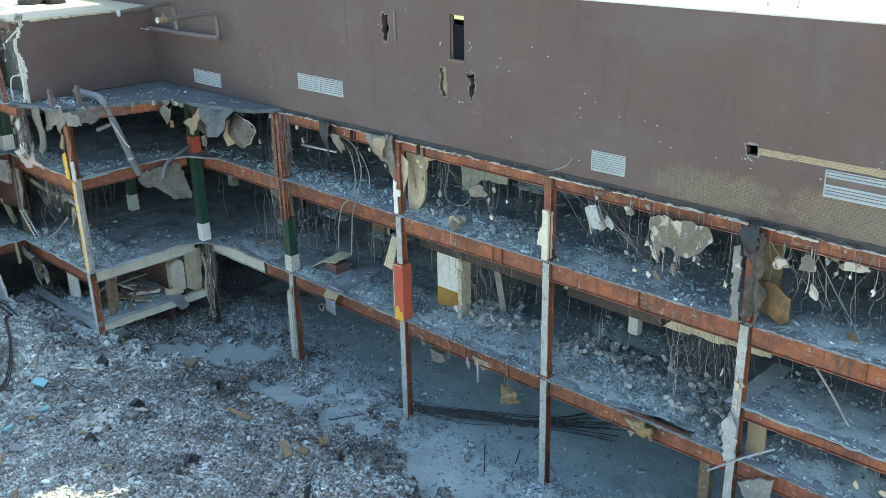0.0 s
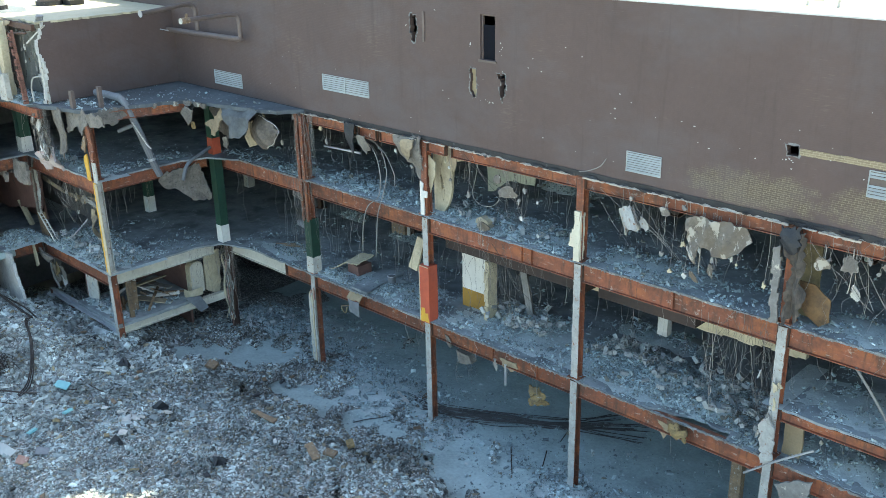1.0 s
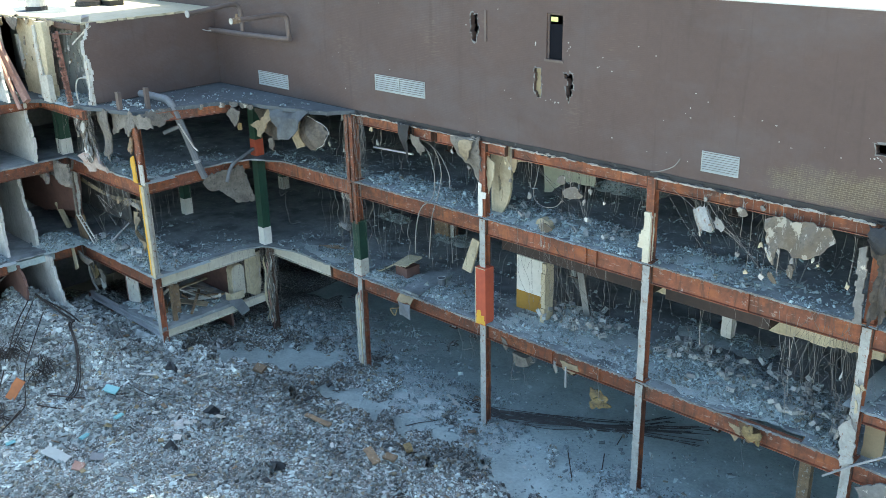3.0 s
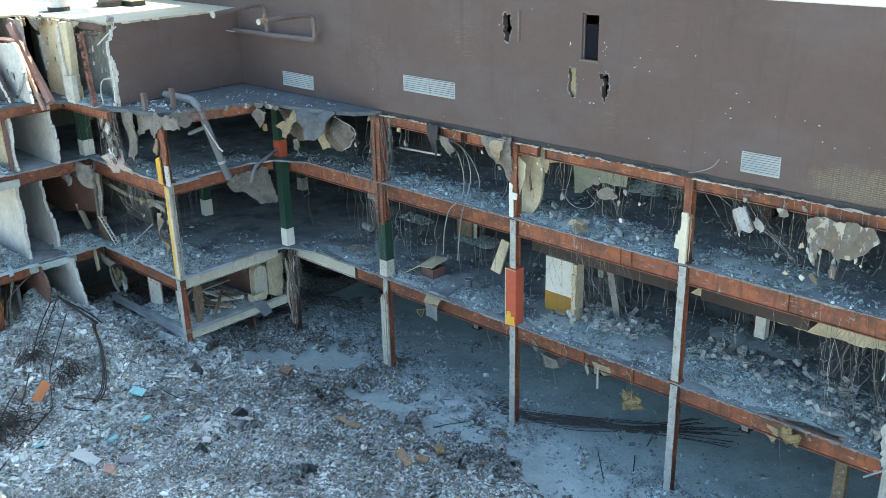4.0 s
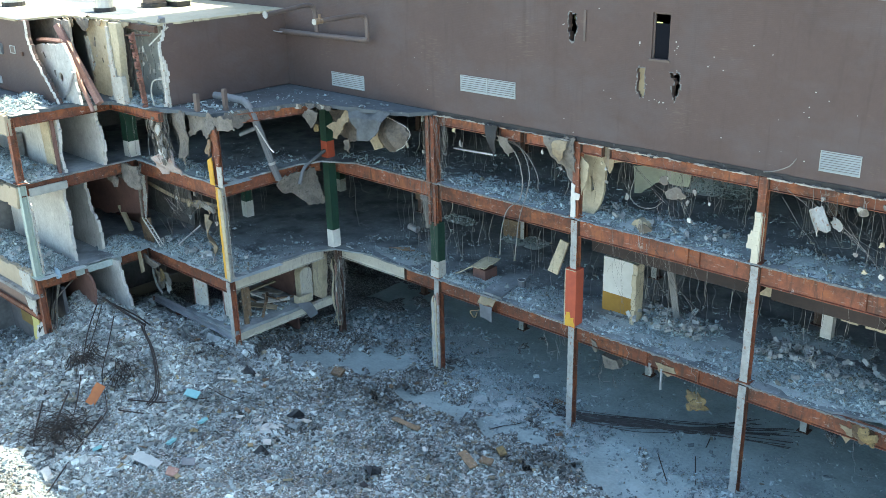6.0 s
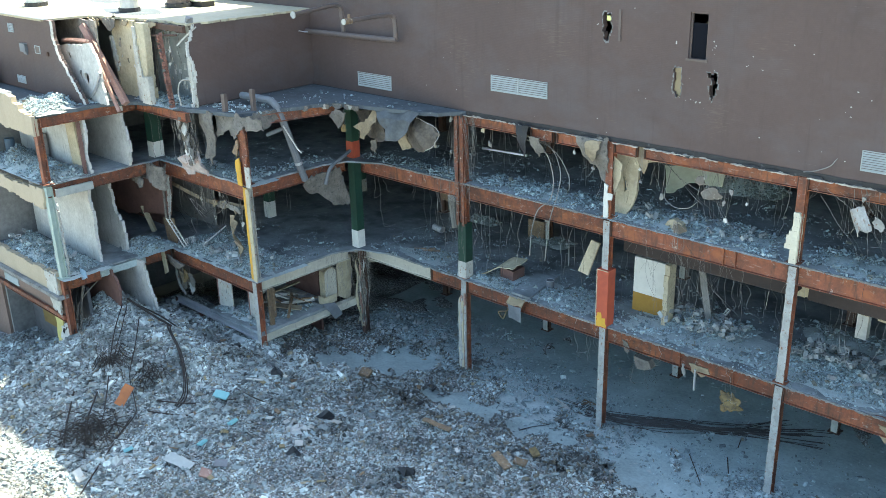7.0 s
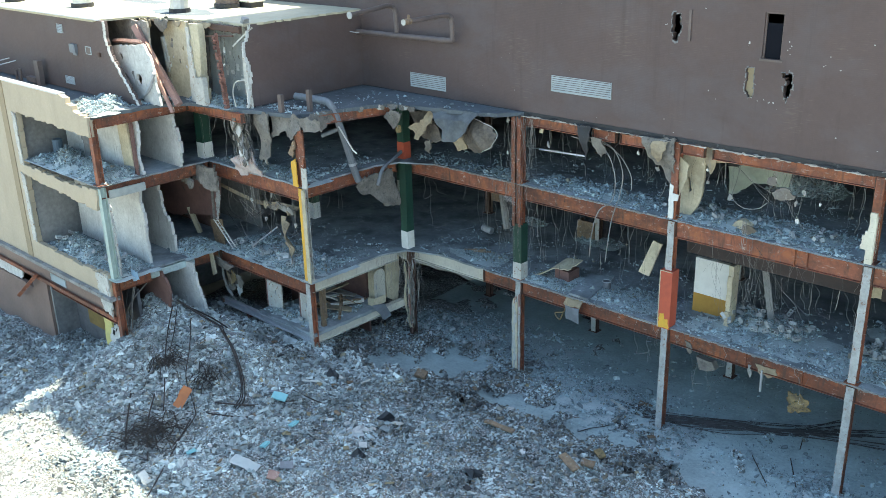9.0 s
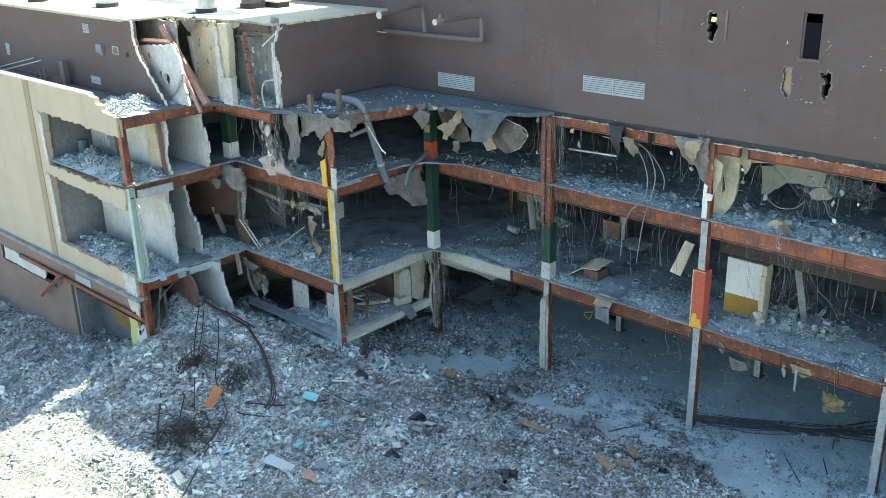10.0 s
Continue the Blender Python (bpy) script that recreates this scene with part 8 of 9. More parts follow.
def lying(name, x, y, w, l, t, material, label, category, yaw=0.0, pitch=0.25, lift=0.1, seed=1):
    """A torn flat piece lying tilted on the rubble."""
    v, f = sheet(torn(rect(-w / 2, -l / 2, w / 2, l / 2) + [(-w / 2, -l / 2)], 0.3, 0.04, seed=seed)[:-1], thick=t, plane="xy", at=t)
    ob = mesh_ob(name, v, f, material, origin=(0, 0, 0))
    ob.matrix_world = pose(x, y, on_heap(x, y) + lift, math.degrees(pitch), math.degrees(pitch) * 0.5, yaw)
    return tagged(ob, label, category)


lying("blue_board", -46.75, 16.5, 0.78, 0.48, 0.08, BLUE, "sky-blue board lying on grey rubble", "board", 30, 0.3, 0.25, 1)
for x, y in ((-44.68, 15.75), (-44.38, 13.75), (-46.6, 11.06)):
    lying("blue_board", x, y, 0.45, 0.35, 0.1, BLUE, "small sky-blue board fragment", "board", 10 * x, 0.3, 0.15, 2)
lying("fallen_board", -50.25, 13.0, 0.5, 1.15, 0.08, mat("orange_brown_board", (0.52, 0.19, 0.07), (0.36, 0.13, 0.06), grain=5, stain=1.0), "orange board leaning in the rubble", "board", 40, 1.1, 0.5, 3)
lying("metal_sheet", -43.43, 11.9, 1.5, 0.55, 0.03, LOUVRE, "bent pale metal sheet on the rubble", "metal sheet", 15, 0.25, 0.3, 5)
lying("white_sheet", -46.48, 8.5, 0.9, 0.4, 0.06, WHITE, "white board lying on the rubble", "board", -10, 0.3, 0.2, 6)
lying("red_piece", -41.56, 12.1, 0.5, 0.4, 0.18, DUSTRED, "dusty red lump in the rubble", "lump", 40, 0.6, 0.2, 7)
lying("metal_sheet", -42.0, 13.2, 0.6, 0.4, 0.03, DULL, "crumpled pale metal sheet on the rubble", "metal sheet", 55, 0.4, 0.25, 16)
for k, (x, y, w, l) in enumerate(((-46.43, 20.24, 0.9, 0.25), (-47.0, 18.78, 1.3, 0.14), (-44.94, 20.83, 1.0, 0.12), (-40.45, 16.54, 0.7, 0.5), (-40.79, 19.16, 0.8, 0.4), (-37.96, 24.57, 0.4, 0.3), (-37.58, 22.17, 0.3, 0.25), (-34.66, 21.37, 0.5, 0.2))):
    lying("plaster_scrap", x, y, w * 0.7, l * 0.75, 0.06, (WHITE, PLASTER)[k % 2], "white plaster scrap in the rubble", "scrap", 47 * k, 0.2, 0.15, 20 + k)
for k, (x, y) in enumerate(((-46.64, 19.06), (-45.77, 20.43), (-44.92, 16.86), (-46.1, 19.6), (-44.29, 10.98), (-43.76, 17.81), (-41.04, 15.98), (-45.2, 19.9), (-37.61, 15.55), (-45.0, 11.6))):
    lying("foam_scrap", x, y, 0.26 + 0.07 * (k % 3), 0.18, 0.07, (OCHRE, WOOD)[k % 2], "yellow insulation scrap in the rubble", "scrap", 71 * k, 0.4, 0.12, 30 + k)
for k, (x, y, w) in enumerate(((-46.84, 20.0, 0.5), (-40.4, 16.05, 0.45), (-41.85, 19.41, 0.7), (-35.34, 18.53, 0.6), (-50.6, 20.1, 0.4))):
    zb = on_heap(x, y) + 0.12
    tagged(chunks("black_bag", np.array([[x, y, zb], [x + w * .5, y + .15, zb - .05]]), np.array([w * .75, w * .5]), TAR, jitter=0.35), "crumpled black plastic in the rubble", "plastic bag")
tagged(chunks("foam_heap", np.array([[-42.9 + 0.13 * k, 17.7 + 0.35 * math.sin(k * 1.3), on_heap(-42.9 + 0.13 * k, 17.7) + 0.08] for k in range(12)]), np.array([0.16 + 0.08 * (k % 3) for k in range(12)]), PLASTER, jitter=0.35), "smear of white foam and dust on the rubble", "foam", kind="stuff")
lying("timber_sheet", -36.84, 22.3, 1.6, 0.25, 0.08, WOOD, "brown timber plank flat on the rubble", "board", 10, 0.15, 0.12, 8)
lying("timber_sheet", -37.6, 28.2, 0.9, 0.5, 0.08, WOOD, "rotten brown board by the bare slab", "board", 50, 0.3, 0.2, 9)
lying("timber_sheet", -31.95, 23.8, 0.6, 0.35, 0.1, RAG, "orange-brown board lying on the rubble", "board", -30, 0.2, 0.2, 10)
lying("timber_sheet", -31.6, 22.3, 0.6, 0.4, 0.12, WOOD, "brown board lying on the rubble", "board", 20, 0.2, 0.2, 14)
lying("timber_sheet", -32.3, 21.8, 1.2, 0.4, 0.08, WOOD, "brown plank lying on the rubble", "board", -20, 0.2, 0.2, 17)
lying("timber_sheet", -34.0, 31.2, 0.9, 0.7, 0.08, WOOD, "tan board leaning by the column foot", "board", 10, 0.3, 0.25, 11)
lying("fallen_board", -43.5, 23.6, 0.6, 0.5, 0.2, WOOD, "rust-brown box piece in the dust", "box", 20, 0.3, 0.2, 12)
lying("rusty_sheet", -36.0, 26.9, 1.3, 0.7, 0.05, mat("rust_brown_cloth", (0.2, 0.1, 0.065), (0.1, 0.055, 0.04), grain=6, stain=2.5, bump=1.0), "crumpled rust-brown sheet by the bare slab", "metal sheet", 25, 0.25, 0.15, 18)
lying("white_strip", -35.0, 30.2, 1.5, 0.18, 0.06, WHITE, "white batten on the bare slab", "batten", -20, 0.05, 0.1, 13)
q = random.Random(77)
for k in range(60):
    x, y = q.uniform(-66, -26), q.uniform(5, 29)
    if y < 0.733 * (x + 55) - 1:
        continue
    m, nm, lb = q.choice([(WOOD, "board_scrap", "brown board scrap in the rubble"), (WOOD, "board_scrap", "brown board scrap in the rubble"), (OCHRE, "foam_scrap", "yellow insulation scrap in the rubble"), (WHITE, "plaster_scrap", "white plaster scrap in the rubble"),
                          (TAR, "felt_scrap", "black roofing felt scrap in the rubble"), (DULL, "metal_scrap", "bent metal scrap in the rubble"), (PLASTER, "plaster_scrap", "white plaster scrap in the rubble")])
    lying(nm, x, y, q.uniform(.2, .5), q.uniform(.1, .25), q.uniform(.02, .06), m, lb, "scrap", q.uniform(0, 360), q.gauss(0, .4), 0.15, k)
# steel bars and tangles
def over(points, lifts):
    return [(x, y, on_heap(x, y) + h) for (x, y), h in zip(points, lifts)]


for dx in (0.0, 0.13, 0.3):
    thing("bent_bar", tube(spline(over([(-54.6 + dx, 18.3), (-53.1 + dx, 17.5), (-51.5 + dx, 17.0), (-49.75 + dx, 16.2), (-48.6 + dx, 15.4), (-48.3 + dx, 14.7)], (0.2, 0.32, 0.35, 0.32, 0.25, 0.08)), 6), 0.034, 6), TWISTED, "rusty bent steel bar arching over the rubble", "steel bar", "bent bars")
for pts, lifts, r in (([(-57.8, 17.3), (-55.6, 15.6), (-54.1, 14.4), (-52.0, 13.0), (-50.4, 11.9)], (0.6, 0.5, 0.4, 0.3, 0.1), 0.07), ([(-57.6, 17.5), (-55.3, 15.8), (-53.8, 14.5), (-51.6, 12.8)], (0.5, 0.4, 0.35, 0.1), 0.05),
                      ([(-55.9, 17.3), (-53.3, 15.5), (-51.8, 14.2), (-49.6, 13.2), (-48.7, 12.6), (-47.8, 10.8)], (0.4, 0.4, 0.35, 0.4, 0.3, 0.1), 0.06), ([(-58.4, 18.0), (-56.5, 18.1), (-54.4, 18.4)], (0.5, 0.5, 0.2), 0.13), ([(-58.0, 18.3), (-56.0, 18.7), (-54.2, 18.6)], (0.35, 0.3, 0.15), 0.09),
                      ([(-49.2, 14.2), (-47.5, 15.4), (-46.2, 17.2)], (0.05, 0.15, 0.05), 0.09), ([(-48.8, 13.4), (-47.2, 14.2), (-45.8, 15.6)], (0.05, 0.12, 0.02), 0.08), ([(-49.0, 12.6), (-46.0, 9.0), (-45.5, 8.0)], (0.1, 0.3, 0.1), 0.07), ([(-52.0, 12.4), (-50.0, 10.8), (-47.6, 9.3)], (0.2, 0.6, 0.2), 0.08),
                      ([(-53.0, 11.6), (-50.5, 9.8), (-49.0, 9.0)], (0.1, 0.4, 0.1), 0.09), ([(-47.0, 17.6), (-45.0, 17.9), (-43.9, 18.6)], (0.1, 0.12, 0.05), 0.07)):
    thing("bent_bar", tube(spline(over(pts, [h * 0.7 for h in lifts]), 6), r * 0.5, 6), TWISTED, "rusty bent steel bar sprawled over rubble", "steel bar", "bent bars")
q2 = random.Random(123)
for k in range(9):
    x = q2.uniform(-61.5, -59.3)
    hang([(x, 16.0 + q2.uniform(0, 3), F1 - 0.2), (x + 0.2, 15.6, 4.2), (x + q2.uniform(0, 1), 15.2, 2.8), (x + q2.uniform(1, 2), 14.6, on_heap(x + 2, 14.6) + 0.1)], 0.04, (CABLEDARK, RENDER)[k % 2], "cable trailing from the floor over the heap", "trailing_cable", "cable")
for cx, cy, n, s in ((-49.3, 10.4, 120, 1.6), (-53.6, 14.2, 70, 0.9), (-50.8, 14.7, 60, 0.8)):
    shapes = []
    for _ in range(n):
        x, y = q.gauss(cx, s * .6), q.gauss(cy, s * .5)
        z = on_heap(x, y) + q.uniform(0, .5)
        a = q.uniform(0, 6.28)
        L = q.uniform(.5, 1.4) * s
        shapes.append(tube(spline([(x - math.cos(a) * L * .5, y - math.sin(a) * L * .5, z - .1), (x, y, z + q.uniform(0, .5)), (x + math.cos(a) * L * .5, y + math.sin(a) * L * .5, z - .05)], 4), q.uniform(.007, .022), 4))
    tagged(mesh_ob("wire_tangle", *join(*shapes), TWISTED), "rusty tangle of wire and rebar on the heap", "wire tangle", kind="stuff")
bundle = empty("cable_bundle", (-29.0, 32.3, 0.0))
tagged(bundle, "thick bundle of black cables across the slab", "cable bundle")
for _ in range(30):
    y0, dz = q.gauss(0, .42), q.uniform(.02, .16)
    wd = 0.5 + 0.5 * abs(y0)
    mesh_ob("cable", *tube(spline([(-34.4 + q.uniform(-1.4, 1.4), 30.4 + y0 * .5 + q.gauss(0, .25), .04), (-32.0 + q.uniform(-.5, .5), 31.0 + y0 * .6 + wd * q.uniform(-.3, .3), dz), (-29.8 + q.uniform(-.5, .5), 32.2 + y0 * .6 + wd * q.uniform(-.4, .4), dz), (-27.2, 33.8 + y0 * .6 + wd * q.uniform(-.4, .4), dz * q.uniform(.2, 1)), (-24.2 + q.uniform(-1.6, 1.6), 36.2 + y0 * .8 + q.gauss(0, .35), .04)], 5), q.uniform(.014, .032), 4), CABLEDARK, bundle)
for a, b in (((-27.5, 30.5), (-26.0, 28.8)), ((-26.0, 31.5), (-24.8, 29.4)), ((-26.3, 33.6), (-26.0, 32.6))):
    thing("steel_bar", tube([(*a, 0.03), (*b, 0.03)], 0.028, 5), TWISTED, "straight steel bar on the dusty slab", "steel bar")
hang([(-35.2, 26.7, 0.06), (-34.9, 27.4, 0.06), (-34.4, 28.2, 0.06), (-34.4, 29.2, 0.06), (-34.6, 30.0, 0.06)], 0.03, CABLEDARK, "black cable curled on the bare slab", "loose_cable", "cable")
lying("mat_piece", -23.4, 30.6, 0.9, 0.6, 0.12, MAROON, "dark red block lying on the slab", "block", 30, 0.2, 0.2, 15)

# ---- rubble ----


def gap(x, y):
    """True over the open strip where the first floor slab has broken away from its edge beam."""
    return (x > -20.0) & (x < -15.6) & (y > 29.3) & (y < 29.5 + 0.16 * (x + 20.0))


for k, (x, y, z, rx, ry) in enumerate(((-27.4, 31.3, F1, 4.0, 1.5), (-18.8, 31.1, F1, 3.9, 0.75), (-29.2, 30.9, F1, 2.3, 1.0), (-25.4, 30.9, F1, 2.2, 0.95), (-20.4, 31.6, F1, 4.6, 1.9), (-34.6, 30.7, F1, 1.8, 0.85), (-29.0, 30.7, F2, 2.4, 0.85), (-36.0, 30.7, F2, 2.6, 0.8), (-20.0, 30.7, F2, 2.4, 0.8), (-54.0, 22.9, F1, 3.6, 1.1), (-53.8, 22.6, F2, 3.4, 0.75), (-45.5, 30.4, F1, 2.0, 0.7), (-37.6, 30.9, F1, 3.4, 1.1), (-28.6, 32.5, F1, 3.2, 1.3), (-24.2, 31.6, F1, 2.6, 1.4))):
    ob = mesh_ob("dust_layer", *sheet(ring(x, y, rx, ry, 22, 0.45, 600 + k), thick=0.004, plane="xy", at=z + 0.006 + 0.003 * k), DUST)
    tagged(ob, "thin layer of pale dust on the floor slab", "dust", "dust layers", "stuff")


def scatter(name, n, xr, yr, height, size, material, label, keep=None, tilt=0.5, sink=0.3, flat=(0.32, 0.95)):
    x, y = RNG.uniform(*xr, n), RNG.uniform(*yr, n)
    if keep is not None:
        ok = keep(x, y)
        x, y = x[ok], y[ok]
    s = np.clip(size[0] * np.exp(RNG.normal(0, size[1], len(x))), 0.035, size[2])
    z = height(x, y) + s * (0.5 - sink) * 0.6
    ob = chunks(name, np.stack([x, y, z], 1), s, material, tilt=tilt, flat=flat)
    return tagged(ob, label, "rubble", kind="stuff")


def in_view(x, y):
    return y > 0.733 * (x + 55) - 3


def not_bare(x, y):
    k = np.ones(len(x))
    for cx, cy, r in BARE:
        k = np.minimum(k, 0.06 + 1.2 * smooth(0.75, 1.25, np.hypot(x - cx, y - cy) / r * (1 + 0.5 * wavy(x, y, 1.6, 11) + 0.3 * wavy(x, y, 0.7, 12)) + 0.15 * wavy(x, y, 0.8, 5)))
    k = k * np.where(y > 30.5, 0.3, 1)
    return RNG.uniform(0, 1, len(x)) < k


def coarse(x, y):
    return in_view(x, y) & ((y < 14.2) | (x > -69)) & ((y > 7.6) | (RNG.uniform(0, 1, len(x)) < 0.1))


scatter("yard_rubble", 105000, (-86, -44), (1, 24), heap_height, (0.062, 0.5, 0.3), RUBBLE, "pale grey broken blocks and plaster heaped in the yard", coarse, tilt=0.6)
scatter("yard_rubble", 9500, (-82, -44), (1, 24), heap_height, (0.15, 0.35, 0.42), RUBBLE, "larger grey block pieces on top of the heap", lambda x, y: coarse(x, y) & (wavy(x, y, 4, 31) > -0.35), tilt=0.5, sink=0.1, flat=(0.2, 0.7))
scatter("yard_rubble", 150000, (-52, -10), (6, 33), heap_height, (0.055, 0.5, 0.22), RUBBLEBROWN, "small mixed grey and brown debris strewn over the yard", lambda x, y: in_view(x, y) & not_bare(x, y), tilt=0.5)
scatter("yard_rubble", 6500, (-52, -10), (6, 34), heap_height, (0.1, 0.4, 0.3), RUBBLE, "grey broken masonry pieces strewn over the yard", lambda x, y: in_view(x, y) & not_bare(x, y) & (wavy(x, y, 6, 9) > -0.1), tilt=0.5, sink=0.15, flat=(0.2, 0.7))


def slab_litter(x, y):
    return (y > 25.5) & (RNG.uniform(0, 1, len(x)) < np.clip(0.12 + 0.5 * wavy(x, y, 3.1, 21) + 0.3 * wavy(x, y, 1.1, 22), 0.03, 0.9))


scatter("slab_litter", 9000, (-40, -12), (25.5, 34), lambda x, y: np.maximum(heap_height(x, y), 0.0) + 0.01, (0.055, 0.55, 0.3), FLOORRUBBLE, "small broken pieces littering the bare ground slab", slab_litter, tilt=0.4)
DARKDEBRIS = rubble_mat("dark_burnt_debris", [(0.0, (0.12, 0.115, 0.11)), (0.3, (0.17, 0.15, 0.13)), (0.55, (0.075, 0.077, 0.08)), (0.75, (0.22, 0.175, 0.13)), (0.86, (0.32, 0.33, 0.33))])


def dark_spots(x, y):
    k = np.zeros(len(x), bool)
    for cx, cy, r in ((-47, 25.8, 2.2), (-38.8, 26.2, 1.6), (-42.5, 24.0, 2.0), (-34.0, 24.6, 2.2), (-50.75, 14.7, 1.0), (-49.2, 10.3, 1.5), (-53.6, 14.1, 1.0), (-48.6, 27.6, 2.2), (-48.0, 23.5, 2.0), (-50.4, 19.9, 0.9), (-30.6, 24.5, 1.5), (-40.5, 18.5, 1.0), (-36.5, 20.5, 0.8), (-45.0, 30.5, 2.5), (-42.0, 28.8, 2.2), (-40.3, 24.3, 1.6), (-36.5, 24.2, 1.6)):
        k |= RNG.uniform(0, 1, len(x)) < 0.9 * np.exp(-((x - cx) ** 2 + (y - cy) ** 2) / (r * r))
    return k


scatter("dark_debris", 60000, (-60, -26), (8, 33), lambda x, y: heap_height(x, y) + 0.03, (0.055, 0.5, 0.28), DARKDEBRIS, "dark brown and black burnt debris among the rubble", lambda x, y: in_view(x, y) & dark_spots(x, y), tilt=0.5)


def piles(name, z, spots, label, size=(0.05, 0.5, 0.2)):
    """Broken masonry heaped on a floor, over a mound of dust: spots of (x, y, half length, half width, depth, count)."""
    X, Y, Z, V, F = [], [], [], [], []
    for cx, cy, hx, hy, d, n in spots:
        n, seed = int(n * 3.4), int(abs(cx * 7 + cy * 13)) % 200

        def rise(x, y):
            px, py = cx + hx * x, cy + hy * y
            edge = np.clip(1 - x * x + 0.25 * wavy(px, py, 1.3, seed + 1), 0, 1) * np.clip(1 - y * y + 0.25 * wavy(px, py, 1.1, seed + 2), 0, 1)
            return np.clip(0.75 * d * edge * (0.65 + 0.45 * wavy(px, py, 2.2, seed)), 0, None)

        x, y = RNG.uniform(-1, 1, n), RNG.uniform(-1, 1, n)
        px, py = cx + hx * x, cy + hy * y
        ok = RNG.uniform(0, 1, n) < np.clip(0.62 + 0.75 * wavy(px, py, 1.5, seed + 7) + (0.35 if d > 0.5 else -0.1), 0.05, 1) * np.clip(1.6 - np.maximum(x * x, y * y) * 1.4, 0, 1)
        x, y, px, py = x[ok], y[ok], px[ok], py[ok]
        X.append(px)
        Y.append(py)
        Z.append(z + 0.03 + rise(x, y) * RNG.uniform(0.85, 1.05, len(x)) + RNG.uniform(0, 0.05, len(x)))
        if d >= 0.2:
            nu, nv, o = max(6, int(hx * 9)), max(6, int(hy * 9)), len(V)
            gu, gv = np.meshgrid(np.linspace(-1.15, 1.15, nu), np.linspace(-1.15, 1.15, nv))
            gw = rise(gu, gv) + 0.03 * wavy(gu * hx, gv * hy, 0.5, seed + 3)
            V += np.stack([cx + hx * gu, cy + hy * gv, z - 0.03 + gw], -1).reshape(-1, 3).tolist()
            F += [(o + j * nu + i, o + j * nu + i + 1, o + (j + 1) * nu + i + 1, o + (j + 1) * nu + i) for j in range(nv - 1) for i in range(nu - 1)]
    x, y, zz = np.concatenate(X), np.concatenate(Y), np.concatenate(Z)
    held = ~gap(x, y) if z == F1 else x < 1e9
    x, y, zz = x[held], y[held], zz[held]
    s = np.clip(size[0] * np.exp(RNG.normal(0, size[1], len(x))), 0.03, size[2])
    if V:
        ob = tagged(mesh_ob("dust_mound", V, F, DUST, origin=(0, 0, z)), "mound of pale dust and crumbs under the rubble", "rubble", kind="stuff")
        ob.data.shade_smooth()
    return tagged(chunks(name, np.stack([x, y, zz], 1), s, FLOORRUBBLE, tilt=0.5), label, "rubble", kind="stuff")


piles("floor_rubble", F1, [(-19.6, 32.6, 5.0, 1.4, 0.6, 2300), (-18.6, 31.4, 4.0, 1.2, 0.45, 1900), (-19.0, 30.95, 4.2, 0.75, 0.22, 1100), (-14.9, 29.9, 0.6, 0.4, 0.25, 160), (-28.3, 32.7, 2.4, 1.2, 0.7, 700), (-26.5, 31.0, 5.0, 1.3, 0.06, 350), (-39.9, 30.1, 1.6, 0.5, 0.25, 350), (-37.5, 30.6, 1.2, 0.9, 0.12, 250), (-34.6, 31.2, 1.9, 1.5, 0.2, 500), (-45.0, 31.0, 1.6, 0.9, 0.25, 350),
      (-54.6, 23.3, 4.2, 1.6, 0.8, 1900), (-57.0, 23.6, 1.7, 1.9, 0.5, 600), (-60.2, 20.6, 1.5, 1.3, 0.55, 1100), (-63.5, 15.9, 4.4, 1.3, 1.1, 1900), (-60.3, 15.8, 1.2, 1.2, 0.6, 400), (-22.0, 35.5, 2.5, 1.0, 0.5, 350), (-10, 31.5, 3.5, 1.8, 0.5, 600), (-47.0, 37.5, 1.4, 0.6, 0.4, 200), (-41.3, 37.2, 1.6, 0.8, 0.5, 260),
      (-30, 30.6, 16, 0.9, 0.05, 500), (-51.7, 25.2, 1.3, 3.2, 0.06, 200)],
      "grey broken block rubble piled on the first floor")
piles("floor_rubble", F2, [(-28.0, 31.0, 4.2, 1.5, 0.35, 1500), (-37.2, 30.8, 4.0, 1.1, 0.12, 1300), (-20.5, 30.9, 2.6, 1.3, 0.3, 450), (-17, 30.8, 3, 1.3, 0.08, 160), (-43.0, 30.4, 1.4, 0.8, 0.3, 330), (-47, 30.3, 3.5, 0.8, 0.05, 160), (-54.5, 22.6, 4.2, 0.8, 0.25, 800), (-51.6, 22.8, 0.9, 1.0, 0.25, 200),
      (-63.8, 15.9, 4.2, 1.3, 1.2, 1900), (-60.0, 15.9, 1.0, 1.3, 0.6, 400), (-9.5, 30.8, 4.0, 1.3, 0.3, 260), (-29.0, 37.4, 1.9, 1.0, 1.3, 700), (-51.4, 25.5, 0.8, 2.6, 0.06, 140)],
      "grey broken block rubble strewn on the second floor")
piles("floor_rubble", 8.25, [(-10.5, 31.5, 3.4, 1.8, 0.25, 240)], "loose broken pieces on the mezzanine")
piles("deck_rubble", DECK, [(-61.2, 16.4, 1.9, 1.2, 0.75, 1000), (-60.8, 15.4, 2.0, 0.7, 0.35, 500), (-56.6, 21.2, 2.0, 0.9, 0.55, 800), (-54.8, 21.6, 1.2, 0.7, 0.5, 500), (-51.8, 22.4, 1.5, 0.8, 0.1, 80), (-60.3, 18.9, 1.2, 1.2, 0.3, 250), (-50.8, 23.6, 1.6, 1.6, 0.04, 50), (-46.5, 28.2, 3.4, 0.7, 0.03, 26), (-49.5, 27.0, 2.2, 1.4, 0.03, 20)],
      "broken plaster and blocks on the roof deck")
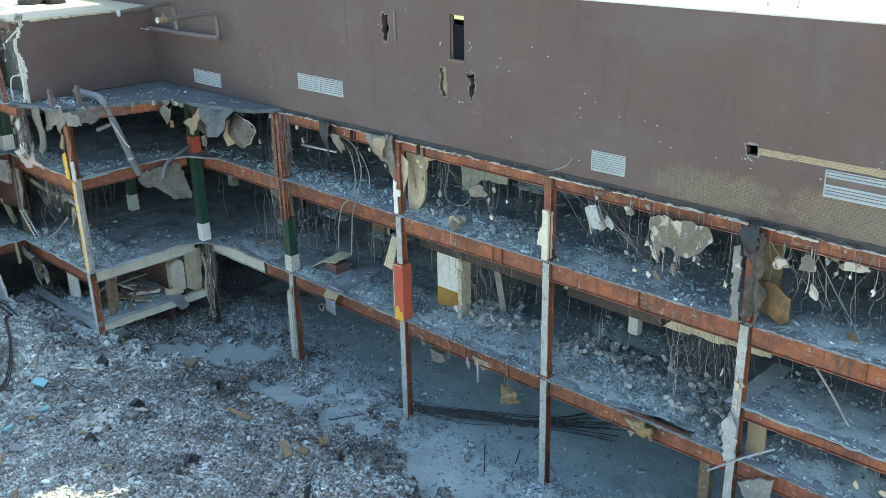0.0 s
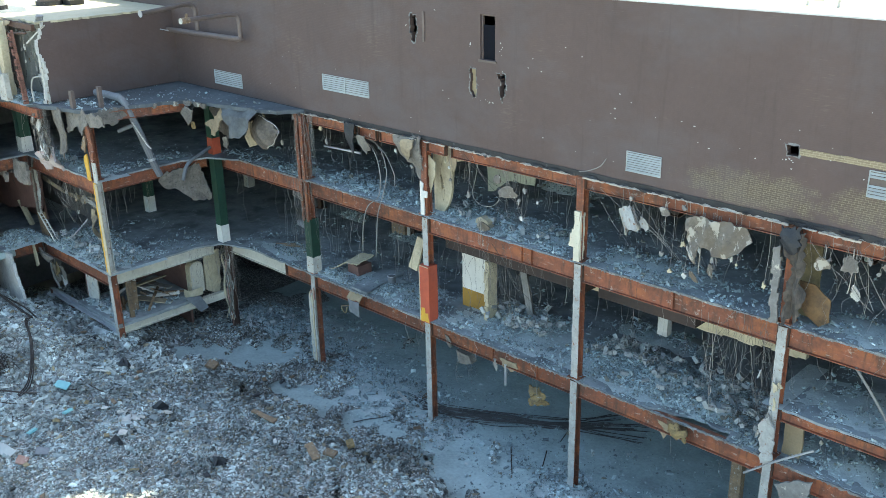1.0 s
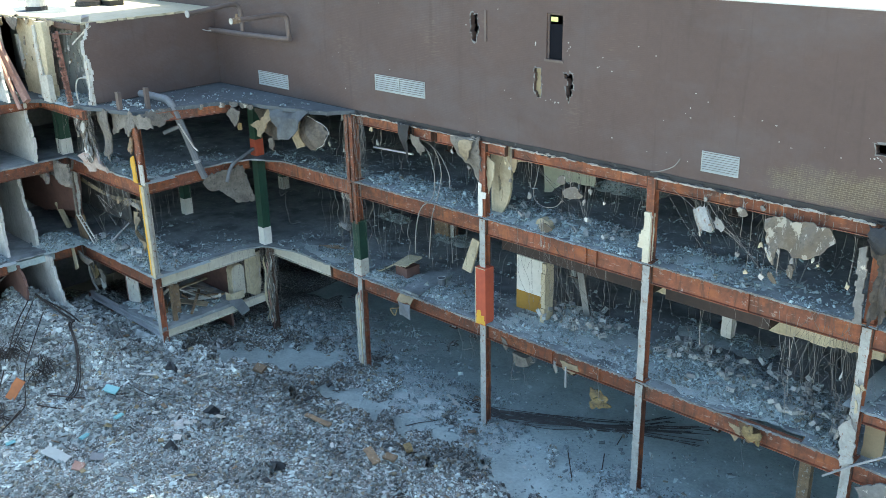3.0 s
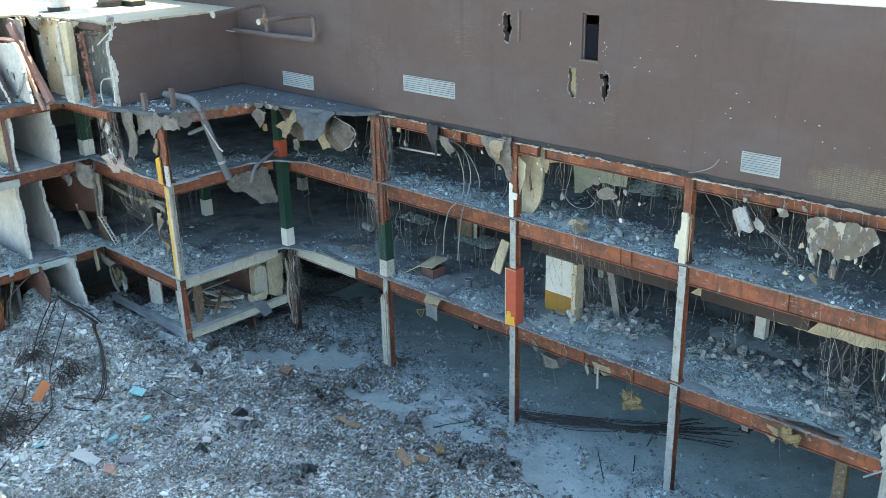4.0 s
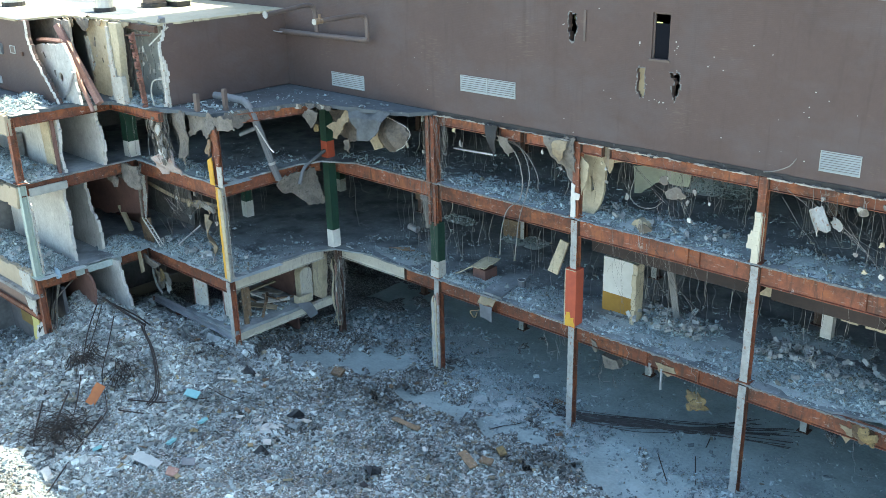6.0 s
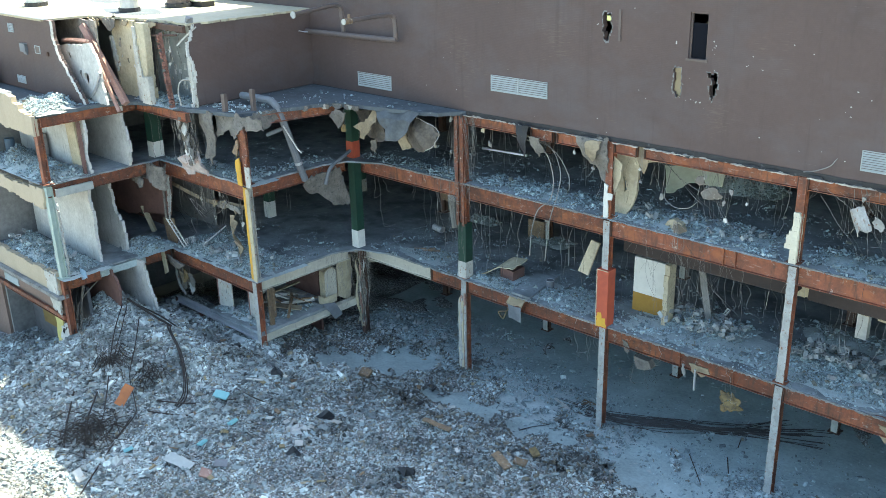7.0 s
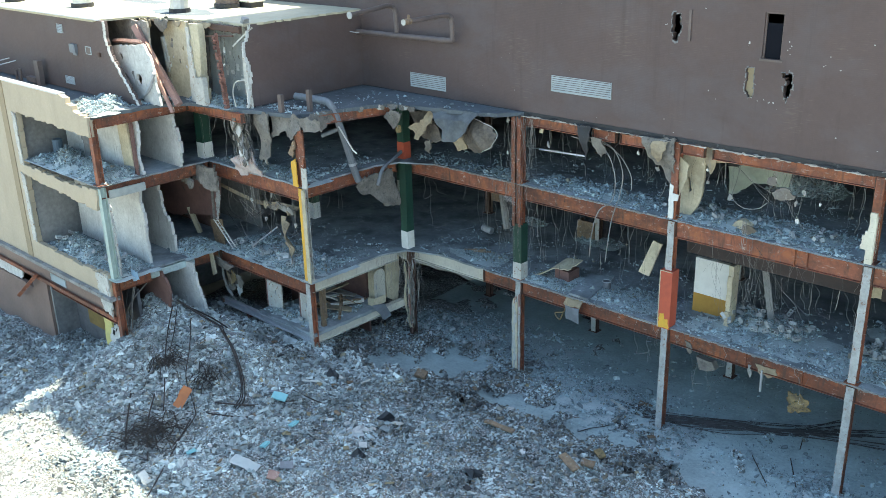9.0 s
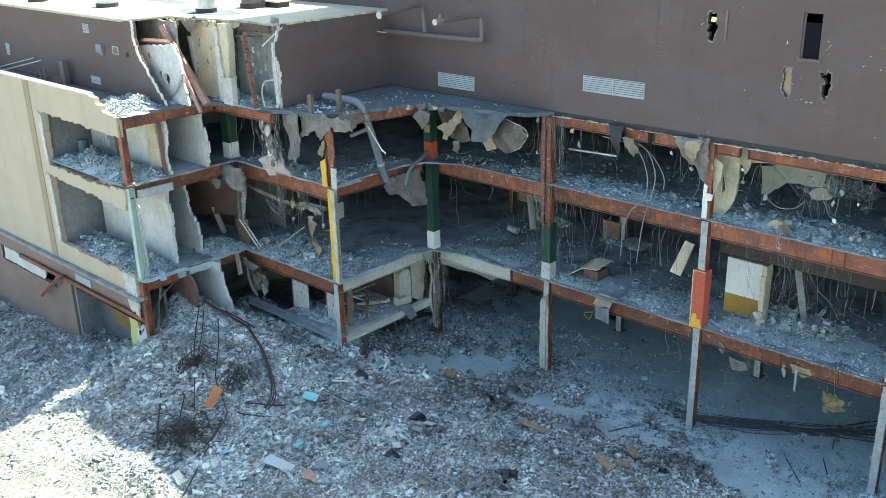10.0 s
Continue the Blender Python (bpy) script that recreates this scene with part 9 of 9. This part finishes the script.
piles("floor_rubble", 0.0, [(-48.5, 31.5, 3.2, 2.0, 0.55, 1500), (-44.0, 31.0, 3.0, 1.6, 0.25, 700), (-38.0, 31.0, 3.0, 1.2, 0.2, 400), (-31.6, 29.2, 1.6, 1.4, 0.5, 500), (-22.9, 29.2, 1.9, 1.3, 0.6, 700), (-25.0, 29.8, 1.8, 0.6, 0.12, 200), (-24.0, 30.6, 1.2, 0.7, 0.25, 160), (-20.6, 30.4, 1.4, 0.8, 0.3, 200), (-42, 28.6, 1.5, 1.2, 0.5, 400), (-34, 32.0, 3, 1.2, 0.1, 160), (-37.5, 30.0, 4.6, 2.4, 0.22, 1300), (-44.5, 33.0, 5.0, 2.6, 0.2, 1000), (-25, 30.5, 8, 2, 0.03, 160), (-13.5, 30, 1.5, 1.2, 0.5, 200)],
      "grey broken block rubble on the ground slab")
piles("floor_rubble", 2.75, [(-53.2, 22.8, 2.0, 0.9, 0.3, 600), (-51.6, 24.5, 1.0, 2.2, 0.15, 260)], "broken pieces on the low floor")


def litter(z, n, xr, yr, label, size=(0.028, 0.6, 0.14)):
    """Fine crumbs thinly strewn over a slab, thicker in drifts and along its broken edge."""
    x, y = RNG.uniform(*xr, n), yr[0] + (yr[1] - yr[0]) * RNG.uniform(0, 1, n) ** 1.7
    ok = RNG.uniform(0, 1, n) < np.clip(0.3 + 0.45 * wavy(x, y, 2.6, 41) + 0.3 * wavy(x, y, 0.9, 42), 0.04, 1)
    if abs(z - F1) < 0.1:
        ok &= ~gap(x, y)
    x, y = x[ok], y[ok]
    s = np.clip(size[0] * np.exp(RNG.normal(0, size[1], len(x))), 0.015, size[2])
    tagged(chunks("floor_litter", np.stack([x, y, z + s * 0.2], 1), s, FLOORRUBBLE, tilt=0.4), label, "rubble", kind="stuff")


litter(F1 + 0.015, 26000, (-49.5, -3.0), (Y0 - 0.03, 36.5), "fine crumbs of masonry strewn over the first floor")
litter(F2 + 0.005, 24000, (-49.5, -3.0), (Y0 - 0.03, 36.5), "fine crumbs of masonry strewn over the second floor")
litter(F1 + 0.005, 3600, (-58.5, -50.4), (21.75, 29.0), "fine crumbs strewn over the corner of the first floor")
litter(F2 + 0.005, 2600, (-58.5, -50.4), (21.75, 29.0), "fine crumbs strewn over the corner of the second floor")
litter(8.255, 4500, (-13.4, -3.0), (Y0 + 0.02, 35.0), "fine crumbs strewn over the mezzanine")
litter(0.01, 16000, (-40.0, -8.0), (28.0, 40.0), "fine crumbs strewn over the ground slab")
litter(DECK + 0.005, 700, (-58.0, -50.6), (21.6, 28.5), "fine crumbs strewn over the roof deck")


def block_shape():
    """A hollow two-core concrete block, 0.34 x 0.17 x 0.17 m."""
    v, f = sheet(rect(-.17, -.085, .17, .085), [rect(-.14, -.055, -.017, .055), rect(.017, -.055, .14, .055)], thick=0.17, plane="xy", at=0.17)
    return v, f


bv, bf = block_shape()
block_mesh = bpy.data.meshes.new("concrete_block")
block_mesh.from_pydata(bv, [], bf)
block_mesh.materials.append(BLOCK)
q = random.Random(99)
BLOCKS = [(-20.2, 32.6, 3.6, 0.9, F1 + 0.62, 60), (-28.3, 32.3, 2.0, 1.2, F1 + 0.6, 44), (-18.3, 31.3, 3.5, 0.9, F1 + 0.5, 24), (-15.6, 31.0, 1.1, 0.7, F1 + 0.45, 16), (-54.6, 23.0, 3.8, 1.0, F1 + 0.5, 36), (-28.0, 30.8, 3.5, 0.9, F2 + 0.35, 16), (-37.0, 31.0, 4.0, 1.0, F2 + 0.12, 5),
          (-54.5, 22.4, 3.6, 0.6, F2 + 0.2, 12), (-63.5, 15.6, 3.8, 0.8, F1 + 0.8, 16), (-47.5, 31.2, 3.0, 1.6, 0.5, 34), (-53, 22.8, 2.4, 0.7, 2.95, 12)]
for cx, cy, hx, hy, z, n in BLOCKS:
    for _ in range(n):
        ob = new("concrete_block", block_mesh)
        ob.matrix_world = pose(cx + hx * q.uniform(-1, 1), cy + hy * q.uniform(-1, 1), z - q.uniform(0, .3), q.choice((0, 90, 90, 0)) + q.gauss(0, 25), q.gauss(0, 25), q.uniform(0, 360))
        tagged(ob, "grey hollow concrete block lying in rubble", "concrete block", "fallen blocks")
